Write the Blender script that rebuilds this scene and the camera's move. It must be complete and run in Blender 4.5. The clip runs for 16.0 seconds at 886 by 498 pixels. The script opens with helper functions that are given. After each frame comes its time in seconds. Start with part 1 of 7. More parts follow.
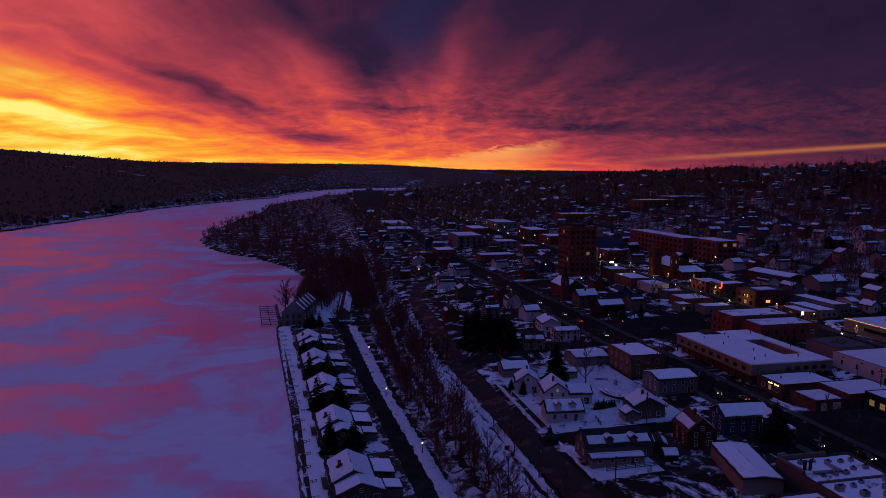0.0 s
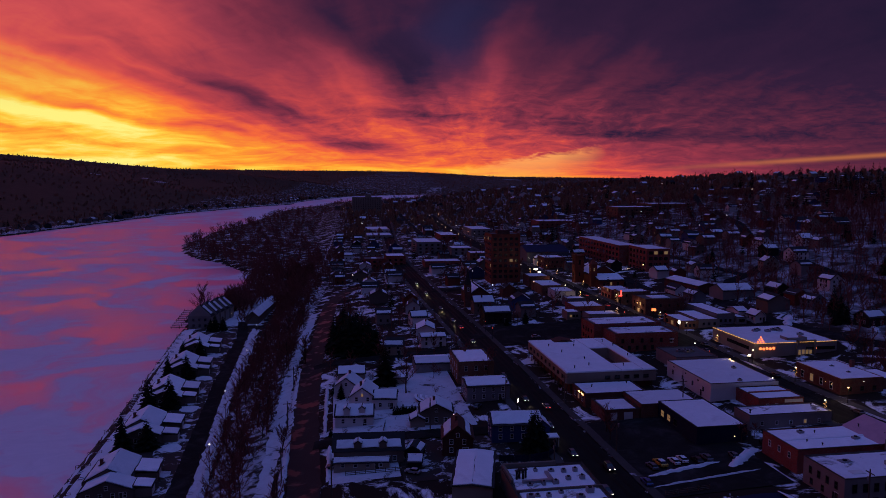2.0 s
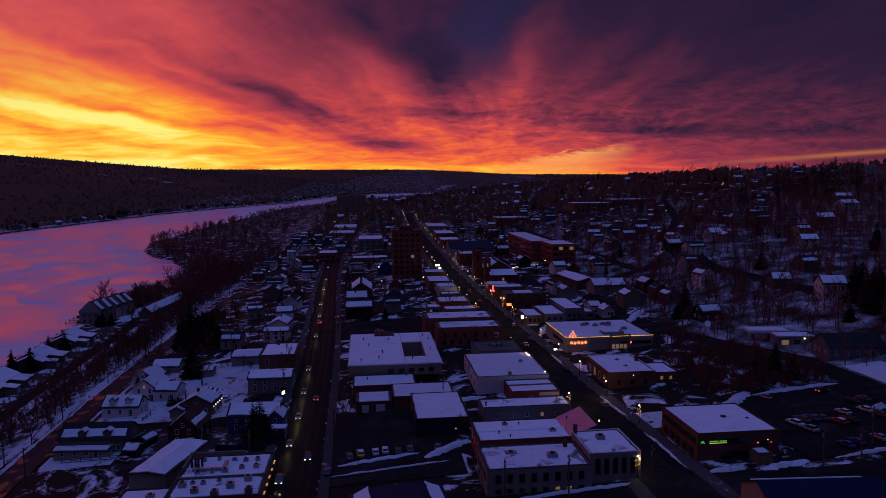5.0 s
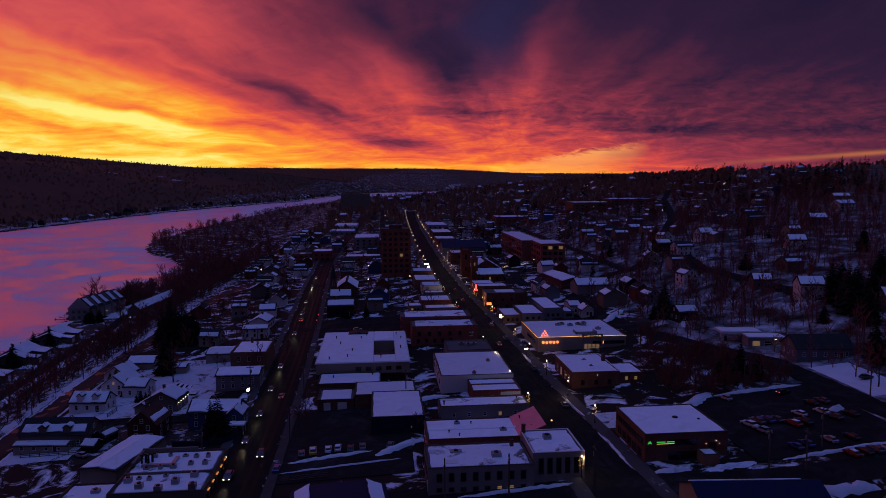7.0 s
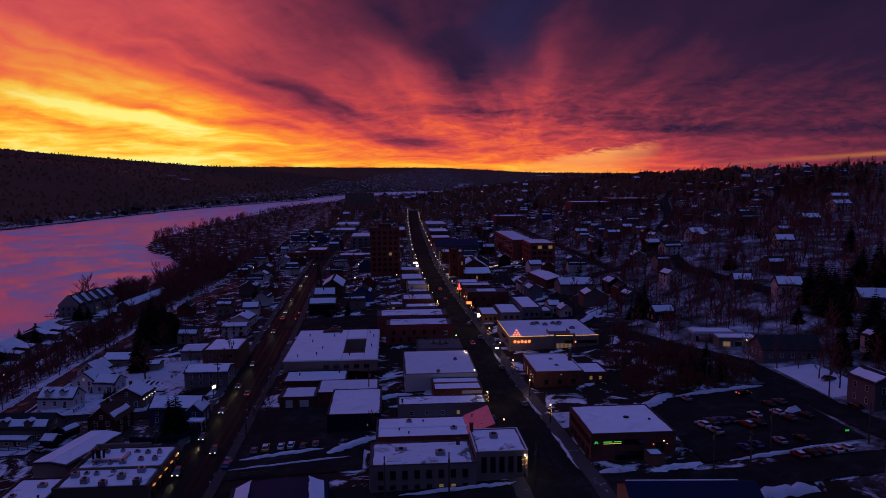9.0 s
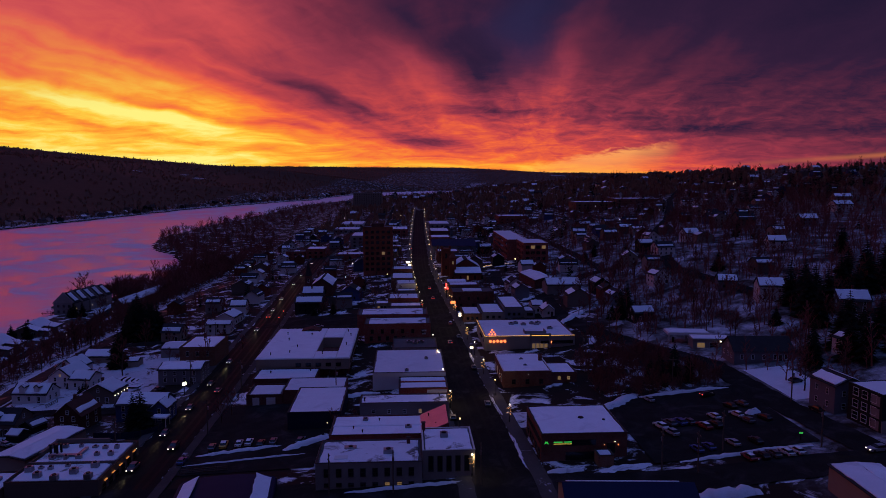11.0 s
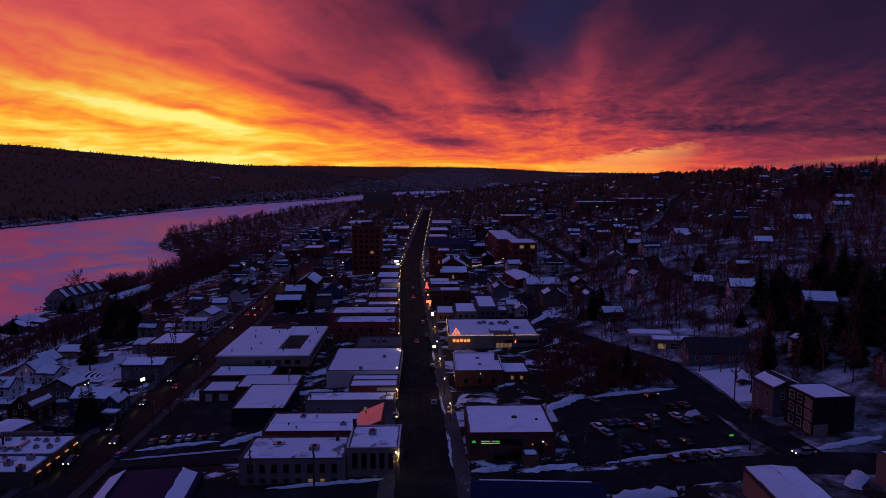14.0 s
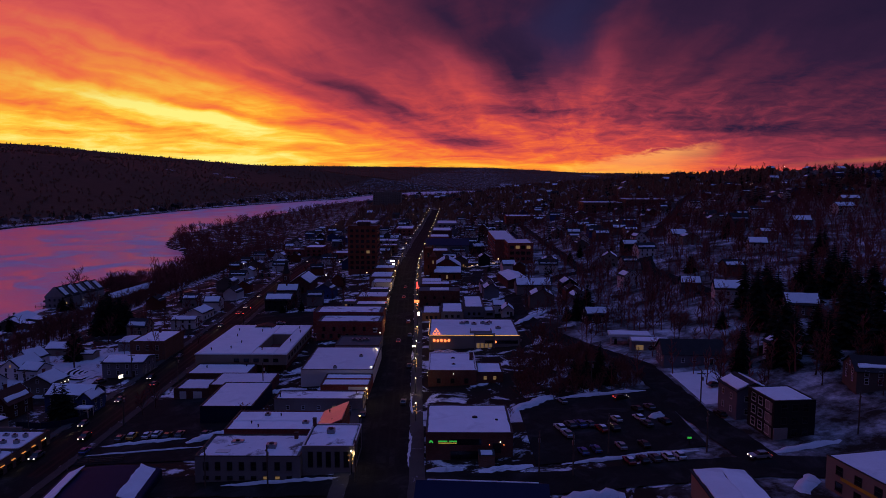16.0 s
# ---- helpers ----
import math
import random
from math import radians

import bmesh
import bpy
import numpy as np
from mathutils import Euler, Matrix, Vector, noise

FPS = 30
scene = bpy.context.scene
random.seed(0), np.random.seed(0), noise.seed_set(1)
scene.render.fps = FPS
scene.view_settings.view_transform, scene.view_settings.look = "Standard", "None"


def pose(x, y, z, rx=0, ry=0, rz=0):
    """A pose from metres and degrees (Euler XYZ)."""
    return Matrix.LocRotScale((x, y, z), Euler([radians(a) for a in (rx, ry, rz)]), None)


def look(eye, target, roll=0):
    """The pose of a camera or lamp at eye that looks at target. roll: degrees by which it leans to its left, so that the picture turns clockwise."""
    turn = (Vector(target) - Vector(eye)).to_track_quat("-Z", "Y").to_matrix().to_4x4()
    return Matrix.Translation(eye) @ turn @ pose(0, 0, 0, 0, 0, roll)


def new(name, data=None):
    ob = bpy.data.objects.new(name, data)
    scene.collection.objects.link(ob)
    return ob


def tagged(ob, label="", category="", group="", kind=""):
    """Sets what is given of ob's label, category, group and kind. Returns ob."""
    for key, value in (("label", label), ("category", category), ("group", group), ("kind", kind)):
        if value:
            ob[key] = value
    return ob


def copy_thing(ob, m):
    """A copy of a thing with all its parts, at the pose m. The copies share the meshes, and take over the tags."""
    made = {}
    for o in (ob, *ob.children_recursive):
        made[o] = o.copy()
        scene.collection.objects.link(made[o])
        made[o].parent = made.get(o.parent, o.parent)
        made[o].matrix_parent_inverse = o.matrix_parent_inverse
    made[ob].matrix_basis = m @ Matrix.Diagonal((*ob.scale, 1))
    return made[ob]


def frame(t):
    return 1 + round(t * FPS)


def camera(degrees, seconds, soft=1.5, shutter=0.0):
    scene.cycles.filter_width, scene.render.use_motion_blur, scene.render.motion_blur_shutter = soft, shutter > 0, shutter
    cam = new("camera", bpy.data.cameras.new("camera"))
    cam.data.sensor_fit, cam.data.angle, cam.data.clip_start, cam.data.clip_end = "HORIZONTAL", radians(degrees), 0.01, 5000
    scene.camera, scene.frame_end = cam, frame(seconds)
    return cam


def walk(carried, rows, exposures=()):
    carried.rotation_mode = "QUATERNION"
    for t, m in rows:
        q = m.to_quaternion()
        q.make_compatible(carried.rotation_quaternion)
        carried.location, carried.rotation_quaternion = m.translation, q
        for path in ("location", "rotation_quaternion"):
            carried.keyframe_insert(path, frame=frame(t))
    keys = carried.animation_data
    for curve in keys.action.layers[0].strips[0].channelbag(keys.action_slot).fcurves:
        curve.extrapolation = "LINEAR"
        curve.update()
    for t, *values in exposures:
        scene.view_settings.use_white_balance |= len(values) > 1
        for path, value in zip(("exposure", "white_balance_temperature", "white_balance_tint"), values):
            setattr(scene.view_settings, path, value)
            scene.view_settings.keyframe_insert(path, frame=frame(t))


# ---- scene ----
cam = camera(65.2, 16.0, soft=0.75)
METRES, EYE, TILT, LEAN, TURN = 175.0, 62.0, -6.2, 0.0, -12.0
ROWS = [
    (0.0, 0.0, 0.0, 0.0, 0.0, 0.0, 0.0),
    (0.5, 0.0354, 0.0007, -0.0003, 0.53, 0.09, 0.09),
    (1.0, 0.1199, 0.0029, -0.001, 1.81, 0.19, 0.0),
    (1.5, 0.2169, 0.0038, -0.0012, 2.84, 0.44, -0.16),
    (2.0, 0.3184, 0.0035, -0.0018, 3.28, 0.58, -0.36),
    (2.5, 0.429, 0.0066, -0.0035, 3.73, 0.6, -0.17),
    (3.0, 0.5296, 0.012, -0.0049, 4.37, 0.54, 0.01),
    (3.5, 0.5933, 0.0158, -0.0056, 4.81, 0.51, 0.05),
    (4.0, 0.6247, 0.0182, -0.006, 5.14, 0.48, 0.01),
    (6.5, 0.7116, 0.0249, -0.0056, 6.43, 0.34, -0.34),
    (7.0, 0.7274, 0.0265, -0.0055, 6.67, 0.32, -0.39),
    (7.5, 0.7432, 0.0283, -0.0055, 6.91, 0.31, -0.43),
    (8.0, 0.7589, 0.0299, -0.0055, 7.16, 0.28, -0.51),
    (8.5, 0.7747, 0.0317, -0.0055, 7.41, 0.28, -0.55),
    (9.0, 0.7903, 0.0334, -0.0056, 7.67, 0.25, -0.6),
    (11.5, 0.8682, 0.0438, -0.0056, 9.26, 0.21, -0.91),
    (12.0, 0.8834, 0.0461, -0.0056, 9.49, 0.19, -0.97),
    (12.5, 0.8982, 0.0484, -0.0055, 9.74, 0.18, -1.01),
    (13.0, 0.9127, 0.0508, -0.0054, 10.05, 0.18, -1.05),
    (13.5, 0.9269, 0.0531, -0.0054, 10.37, 0.17, -1.09),
    (14.0, 0.9408, 0.0555, -0.0053, 10.71, 0.17, -1.15),
    (14.5, 0.9547, 0.0579, -0.0053, 11.06, 0.15, -1.2),
    (15.0, 0.9684, 0.0606, -0.0051, 11.39, 0.16, -1.25),
    (15.5, 0.9823, 0.0633, -0.005, 11.72, 0.15, -1.33),
    (16.0, 0.9961, 0.0663, -0.0046, 12.06, 0.16, -1.39),
]
walk(cam, [(t, pose(0, 0, EYE, TILT, LEAN, TURN) @ pose(METRES * x, METRES * y, METRES * z, 90 + pitch, roll, yaw)) for t, x, y, z, yaw, pitch, roll in ROWS])

# ---- dusk sky: a low red glow in the west under streaked clouds, deep blue twilight overhead ----
class Nodes:
    """Short hand for building a node tree."""

    def __init__(self, tree):
        self.tree = tree

    def add(self, kind, **settings):
        n = self.tree.nodes.new(kind)
        for key, value in settings.items():
            if key == "operation":
                n.operation = value
            elif key == "data_type":
                n.data_type = value
            elif key == "blend_type":
                n.blend_type = value
        return n

    def put(self, socket, value):
        if isinstance(value, bpy.types.NodeSocket):
            self.tree.links.new(value, socket)
        else:
            socket.default_value = value

    def math(self, op, a, b=0.0, c=0.0, clamp=False):
        n = self.tree.nodes.new("ShaderNodeMath")
        n.operation, n.use_clamp = op, clamp
        for s, v in zip(n.inputs, (a, b, c)):
            self.put(s, v)
        return n.outputs[0]

    def noise(self, vector, scale, detail=4.0, rough=0.55, distort=0.0):
        n = self.tree.nodes.new("ShaderNodeTexNoise")
        if vector is not None:
            self.put(n.inputs["Vector"], vector)
        n.inputs["Scale"].default_value, n.inputs["Detail"].default_value = scale, detail
        n.inputs["Roughness"].default_value, n.inputs["Distortion"].default_value = rough, distort
        return n.outputs["Fac"]

    def combine(self, x, y, z):
        n = self.tree.nodes.new("ShaderNodeCombineXYZ")
        for s, v in zip(n.inputs, (x, y, z)):
            self.put(s, v)
        return n.outputs[0]

    def ramp(self, fac, stops, smooth=False):
        n = self.tree.nodes.new("ShaderNodeValToRGB")
        if smooth:
            n.color_ramp.interpolation = "EASE"
        for i, (p, c) in enumerate(stops):
            e = n.color_ramp.elements[i] if i < 2 else n.color_ramp.elements.new(p)
            e.position, e.color = p, (*c[:3], 1)
        self.put(n.inputs[0], fac)
        return n.outputs[0]

    def mix(self, fac, a, b):
        n = self.tree.nodes.new("ShaderNodeMix")
        n.data_type = "RGBA"
        self.put(n.inputs[0], fac)
        self.put(n.inputs[6], a if isinstance(a, bpy.types.NodeSocket) else (*a[:3], 1))
        self.put(n.inputs[7], b if isinstance(b, bpy.types.NodeSocket) else (*b[:3], 1))
        return n.outputs[2]


def make_sky():
    world = bpy.data.worlds.new("dusk_sky")
    scene.world = world
    world.use_nodes = True
    world.node_tree.nodes.clear()
    k = Nodes(world.node_tree)
    sep = k.add("ShaderNodeSeparateXYZ")
    k.put(sep.inputs[0], k.add("ShaderNodeTexCoord").outputs["Generated"])
    x, y, z = sep.outputs
    m = k.math
    el = m("MULTIPLY", m("ARCSINE", z), 57.29578)
    az = m("MULTIPLY", m("ARCTAN2", x, y), 57.29578)
    up = m("MAXIMUM", el, 0.0)
    # a level picture plane facing azimuth 6.9: sx runs along the horizon, sh up from it
    ca, sa = math.cos(radians(6.9)), math.sin(radians(6.9))
    ahead = m("MAXIMUM", m("ADD", m("MULTIPLY", x, sa), m("MULTIPLY", y, ca)), 0.12)
    sx = m("MULTIPLY", m("DIVIDE", m("SUBTRACT", m("MULTIPLY", x, ca), m("MULTIPLY", y, sa)), ahead), 12.26)
    sh = m("MULTIPLY", m("DIVIDE", m("MAXIMUM", z, 0.0), ahead), 12.26)
    # the cloud sheet wavers a little
    sway = k.noise(k.combine(m("MULTIPLY", sx, 0.45), m("MULTIPLY", sh, 0.9), 2.0), 1.0, 3, 0.5)
    sway_2 = k.noise(k.combine(m("MULTIPLY", sx, 0.8), m("MULTIPLY", sh, 1.8), 8.0), 1.0, 3, 0.45)
    sx_w = m("ADD", sx, m("MULTIPLY", m("SUBTRACT", sway, 0.5), 1.3))
    sh_w = m("MAXIMUM", m("ADD", sh, m("MULTIPLY", m("SUBTRACT", sway_2, 0.5), m("ADD", m("MULTIPLY", sh, 0.13), 0.12))), 0.0)
    # streaks that fan out from one point of the horizon
    reach = m("ADD", sh_w, 0.45)
    fan_at = m("DIVIDE", m("SUBTRACT", sx_w, 0.66), reach)
    along = m("LOGARITHM", reach, 2.718)
    fold = m("DIVIDE", fan_at, m("ADD", 1.0, m("MULTIPLY", m("ABSOLUTE", fan_at), 0.14)))
    bands = k.noise(k.combine(m("MULTIPLY", fold, 1.35), m("MULTIPLY", along, 0.75), 3.4), 1.0, 4, 0.5, 0.3)
    wisps = k.noise(k.combine(m("MULTIPLY", fold, 4.0), m("MULTIPLY", along, 1.5), 7.7), 1.0, 6, 0.52, 0.4)
    fluff = k.noise(k.combine(m("MULTIPLY", sx, 1.1), m("MULTIPLY", sh, 2.6), 1.3), 1.0, 7, 0.58, 0.6)
    ripple = k.noise(k.combine(m("MULTIPLY", sx_w, 3.2), m("MULTIPLY", sh_w, 11.0), 6.1), 1.0, 6, 0.62, 0.5)
    low = k.noise(k.combine(m("MULTIPLY", sx_w, 0.8), m("MULTIPLY", sh_w, 7.5), 5.0), 1.0, 7, 0.62, 0.6)

    def hump(value, mid, half):
        d = m("DIVIDE", m("SUBTRACT", value, mid), half)
        return m("EXPONENT", m("MULTIPLY", m("MULTIPLY", d, d), -1.0))

    def spot(sx0, sh0, wide, high, slant):
        """A soft slanted patch of cloud."""
        v = m("SUBTRACT", m("SUBTRACT", sh_w, sh0), m("MULTIPLY", m("SUBTRACT", sx_w, sx0), slant))
        return m("MULTIPLY", hump(sx_w, sx0, wide), hump(v, 0.0, high))

    # the glow: level at the horizon (red) and high up (green), brightest over the set sun, dying out towards the north
    fade = k.add("ShaderNodeSeparateColor")
    k.put(fade.inputs[0], k.ramp(m("DIVIDE", m("ADD", sx, 12.0), 24.0, clamp=True), [
        (0.0, (0.96, 0.46, 0.68)), (0.10, (1.0, 0.47, 0.68)), (0.20, (1.0, 0.45, 0.67)), (0.30, (0.98, 0.36, 0.60)), (0.35, (0.86, 0.27, 0.53)), (0.423, (0.74, 0.18, 0.48)), (0.50, (0.67, 0.145, 0.50)),
        (0.59, (0.56, 0.135, 0.50)), (0.673, (0.40, 0.125, 0.52)), (0.827, (0.26, 0.11, 0.56)), (1.0, (0.20, 0.10, 0.56))]))
    low_glow, high_glow = fade.outputs[0], fade.outputs[1]
    drop = m("EXPONENT", m("MULTIPLY", m("POWER", m("DIVIDE", m("DIVIDE", sh, 3.2), fade.outputs[2]), 1.5), -1.0))
    level = m("ADD", high_glow, m("MULTIPLY", m("SUBTRACT", low_glow, high_glow), drop))
    # the last light lies along the horizon
    level = m("ADD", level, m("MULTIPLY", m("MULTIPLY", hump(sh, 0.08, 0.20), hump(sx, 1.9, 2.6)), 0.16))
    fan = m("DIVIDE", m("SUBTRACT", sh, 0.25), 0.8, clamp=True)
    cloud = m("ADD", m("MULTIPLY", m("SUBTRACT", bands, 0.5), 1.1), m("MULTIPLY", m("SUBTRACT", wisps, 0.5), 0.65))
    cloud = m("MULTIPLY", fan, m("ADD", cloud, m("MULTIPLY", m("SUBTRACT", fluff, 0.5), 0.40)))
    near_band = m("SUBTRACT", 1.0, m("DIVIDE", sh, 2.0, clamp=True))
    cloud = m("ADD", cloud, m("MULTIPLY", m("MULTIPLY", m("SUBTRACT", low, 0.5), 1.15), near_band))
    cloud = m("ADD", cloud, m("MULTIPLY", m("MULTIPLY", m("SUBTRACT", ripple, 0.5), 1.1), m("MULTIPLY", hump(sh, 1.0, 0.75), m("DIVIDE", m("ADD", sx, 3.5), 4.0, clamp=True))))
    level = m("MULTIPLY", level, m("ADD", 1.0, m("MULTIPLY", cloud, 0.82)))
    # streaks of the fan: where, how wide, mid height, half height, lighter or darker
    for at, wide, mid, half, deep in ((-2.0, 0.26, 1.45, 0.75, -0.15), (-1.45, 0.22, 2.3, 0.9, 0.05), (-3.05, 0.38, 1.7, 0.8, 0.10), (-4.4, 0.36, 1.3, 0.5, 0.07), (-3.75, 0.25, 1.2, 0.5, -0.10),
                                      (-5.4, 0.40, 1.1, 0.45, -0.11), (-2.55, 0.18, 2.2, 0.8, -0.07), (-0.95, 0.20, 1.8, 0.6, 0.11), (-0.38, 0.24, 1.9, 0.6, -0.13), (0.0, 0.20, 2.6, 0.7, -0.07),
                                      (0.28, 0.14, 2.0, 0.9, 0.08), (0.62, 0.18, 2.4, 0.7, -0.04), (-0.66, 0.09, 2.6, 0.5, -0.05), (1.2, 0.25, 2.2, 0.7, 0.02)):
        level = m("ADD", level, m("MULTIPLY", m("MULTIPLY", hump(fan_at, at, wide), hump(sh_w, mid, half)), deep))
    # heavier clouds across the glow
    for sx0, sh0, wide, high, slant, deep in ((-1.1, 0.62, 0.75, 0.13, -0.12, 0.26), (-1.9, 1.12, 0.7, 0.12, -0.3, 0.13), (0.1, 1.14, 0.9, 0.10, 0.0, 0.12), (3.7, 0.84, 0.95, 0.12, -0.03, 0.14),
                                              (2.2, 1.05, 0.8, 0.10, 0.0, 0.07), (5.9, 0.80, 1.4, 0.09, 0.02, 0.07), (-3.6, 0.90, 0.7, 0.06, -0.14, 0.12), (-5.2, 0.62, 0.8, 0.05, -0.08, 0.10)):
        level = m("SUBTRACT", level, m("MULTIPLY", spot(sx0, sh0, wide, high, slant), deep))
    level = m("ADD", level, 0.0, clamp=True)
    lit = k.ramp(level, [(0.0, (0.008, 0.006, 0.022)), (0.10, (0.013, 0.009, 0.032)), (0.18, (0.032, 0.013, 0.042)), (0.27, (0.115, 0.022, 0.052)), (0.37, (0.28, 0.036, 0.066)),
                         (0.50, (0.62, 0.068, 0.066)), (0.62, (0.92, 0.140, 0.046)), (0.75, (1.0, 0.34, 0.032)), (0.87, (1.0, 0.62, 0.06)), (1.0, (1.0, 0.88, 0.22))])
    # thin high cloud over the sunset is rosy rather than red
    lit = k.mix(m("MULTIPLY", m("DIVIDE", m("SUBTRACT", sh, 1.2), 1.8, clamp=True), m("MULTIPLY", m("DIVIDE", m("SUBTRACT", level, 0.3), 0.25, clamp=True), 0.55)), lit, (0.56, 0.085, 0.115))
    # a gap of clear blue high up between the plumes
    lit = k.mix(m("MULTIPLY", m("MULTIPLY", hump(sx_w, 0.62, 0.62), hump(sh_w, 2.6, 0.85)), 0.62), lit, (0.026, 0.022, 0.078))
    # a clear slot under the cloud's edge, cut off sharply at its northern end
    edge = m("ADD", 0.29, m("MULTIPLY", m("SUBTRACT", sx_w, 0.96), 0.17))
    under = m("DIVIDE", m("SUBTRACT", m("ADD", edge, m("MULTIPLY", m("SUBTRACT", ripple, 0.5), 0.30)), sh), 0.10, clamp=True)
    depth = m("SUBTRACT", 1.0, m("DIVIDE", m("SUBTRACT", edge, sh), 0.60, clamp=True))
    length = m("MULTIPLY", m("DIVIDE", m("SUBTRACT", sx_w, 0.2), 1.6, clamp=True), m("DIVIDE", m("SUBTRACT", m("ADD", 3.15, m("MULTIPLY", m("SUBTRACT", sh, 0.6), 0.3)), sx_w), 0.7, clamp=True))
    lit = k.mix(m("MULTIPLY", m("MULTIPLY", under, depth), m("MULTIPLY", length, 0.95)), lit, (1.0, 0.40, 0.11))
    # the thin end of the slot, low over the northern hills
    line = m("SUBTRACT", sh, m("ADD", 0.16, m("MULTIPLY", m("SUBTRACT", sx, 3.4), 0.062)))
    tail = m("MULTIPLY", hump(line, 0.0, 0.042), m("DIVIDE", m("SUBTRACT", sx, 3.9), 3.0, clamp=True))
    lit = k.mix(m("MULTIPLY", tail, 0.55), lit, (0.66, 0.20, 0.06))
    # clear twilight overhead and behind
    dusk = k.ramp(m("DIVIDE", up, 90.0, clamp=True), [(0.0, (0.018, 0.006, 0.012)), (0.22, (0.020, 0.010, 0.030)), (0.5, (0.048, 0.050, 0.175)), (1.0, (0.125, 0.245, 0.93))])
    front = m("DIVIDE", m("SUBTRACT", 26.0, up), 12.0, clamp=True)
    facing = m("MULTIPLY", m("DIVIDE", m("SUBTRACT", 92.0, m("ABSOLUTE", m("SUBTRACT", az, 4.0))), 40.0, clamp=True), 1.0, clamp=True)
    # the high cloud deck over the west is still rosy
    rosy_az = m("DIVIDE", m("ADD", az, 38.0), 50.0)
    rosy = m("MULTIPLY", m("EXPONENT", m("MULTIPLY", m("MULTIPLY", rosy_az, rosy_az), -1.0)), m("MULTIPLY", m("DIVIDE", m("SUBTRACT", el, 13.5), 7.0, clamp=True), m("DIVIDE", m("SUBTRACT", 38.0, el), 14.0, clamp=True)))
    dusk = k.mix(m("MULTIPLY", rosy, 0.72), dusk, (0.58, 0.085, 0.19))
    sky = k.mix(m("MULTIPLY", front, facing), dusk, lit)
    back = k.add("ShaderNodeBackground")
    k.put(back.inputs[0], sky)
    back.inputs[1].default_value = 1.0
    k.put(k.add("ShaderNodeOutputWorld").inputs[0], back.outputs[0])


make_sky()


# ---- materials ----
def material(name, base, rough=0.8, vary=0.25, scale=1.0, metal=0.0, bump=0.0, spec=0.09, emit=None, power=0.0, grain=None, other=None, cut=(0.45, 0.6), stretch=(1, 1, 1)):
    """A surface with grain and stains at two sizes. other: a second colour that shows in patches of the given cut."""
    mat = bpy.data.materials.new(name)
    mat.use_nodes = True
    k = Nodes(mat.node_tree)
    b = mat.node_tree.nodes["Principled BSDF"]
    b.inputs["Roughness"].default_value, b.inputs["Metallic"].default_value = rough, metal
    b.inputs["Specular IOR Level"].default_value = spec
    where = k.add("ShaderNodeTexCoord").outputs["Object"]
    mp = k.add("ShaderNodeMapping")
    mp.inputs["Scale"].default_value = stretch
    k.put(mp.inputs[0], where)
    where = mp.outputs[0]
    if emit:
        b.inputs["Emission Color"].default_value = (*emit, 1)
        b.inputs["Emission Strength"].default_value = power
    fine = k.noise(where, (grain or 6.0) * scale, 5, 0.65)
    coarse = k.noise(where, 0.35 * scale, 4, 0.6, 0.4)
    val = k.math("ADD", k.math("MULTIPLY", fine, 0.5), k.math("MULTIPLY", coarse, 0.5))
    dark = tuple(c * (1 - vary) for c in base)
    light = tuple(min(1.0, c * (1 + vary)) for c in base)
    colour = k.ramp(val, [(0.3, dark), (0.7, light)])
    if other:
        patch = k.ramp(k.noise(where, 0.22 * scale, 6, 0.68, 0.7), [(cut[0], (0, 0, 0)), (cut[1], (1, 1, 1))])
        colour = k.mix(patch, colour, other)
    one = k.add("ShaderNodeObjectInfo").outputs["Random"]
    hsv = k.add("ShaderNodeHueSaturation")
    k.put(hsv.inputs["Value"], k.math("ADD", k.math("MULTIPLY", one, 0.24), 0.88))
    k.put(hsv.inputs["Color"], colour)
    k.put(b.inputs["Base Color"], hsv.outputs[0])
    if bump:
        n = k.add("ShaderNodeBump")
        n.inputs["Strength"].default_value, n.inputs["Distance"].default_value = 0.6, bump
        k.put(n.inputs["Height"], val)
        k.put(b.inputs["Normal"], n.outputs[0])
    return mat


def brick_material(name, base, mortar):
    """Brickwork too fine to build: courses of 0.075 m on every upright face."""
    mat = material(name, base, 0.9, 0.3, 1.0)
    k = Nodes(mat.node_tree)
    b = mat.node_tree.nodes["Principled BSDF"]
    sep = k.add("ShaderNodeSeparateXYZ")
    k.put(sep.inputs[0], k.add("ShaderNodeTexCoord").outputs["Object"])
    t = k.add("ShaderNodeTexBrick")
    k.put(t.inputs["Vector"], k.combine(k.math("ADD", sep.outputs[0], sep.outputs[1]), sep.outputs[2], 0.0))
    t.inputs["Scale"].default_value = 1.0
    t.inputs["Brick Width"].default_value, t.inputs["Row Height"].default_value, t.inputs["Mortar Size"].default_value = 0.24, 0.08, 0.008
    t.inputs["Color1"].default_value = (*[c * 0.8 for c in base], 1)
    t.inputs["Color2"].default_value = (*[c * 1.25 for c in base], 1)
    t.inputs["Mortar"].default_value = (*mortar, 1)
    stain = k.noise(k.add("ShaderNodeTexCoord").outputs["Object"], 0.5, 5, 0.6)
    k.put(b.inputs["Base Color"], k.mix(k.ramp(stain, [(0.45, (0, 0, 0)), (0.75, (0.6, 0.6, 0.6))]), t.outputs["Color"], tuple(c * 0.45 for c in base)))
    return mat


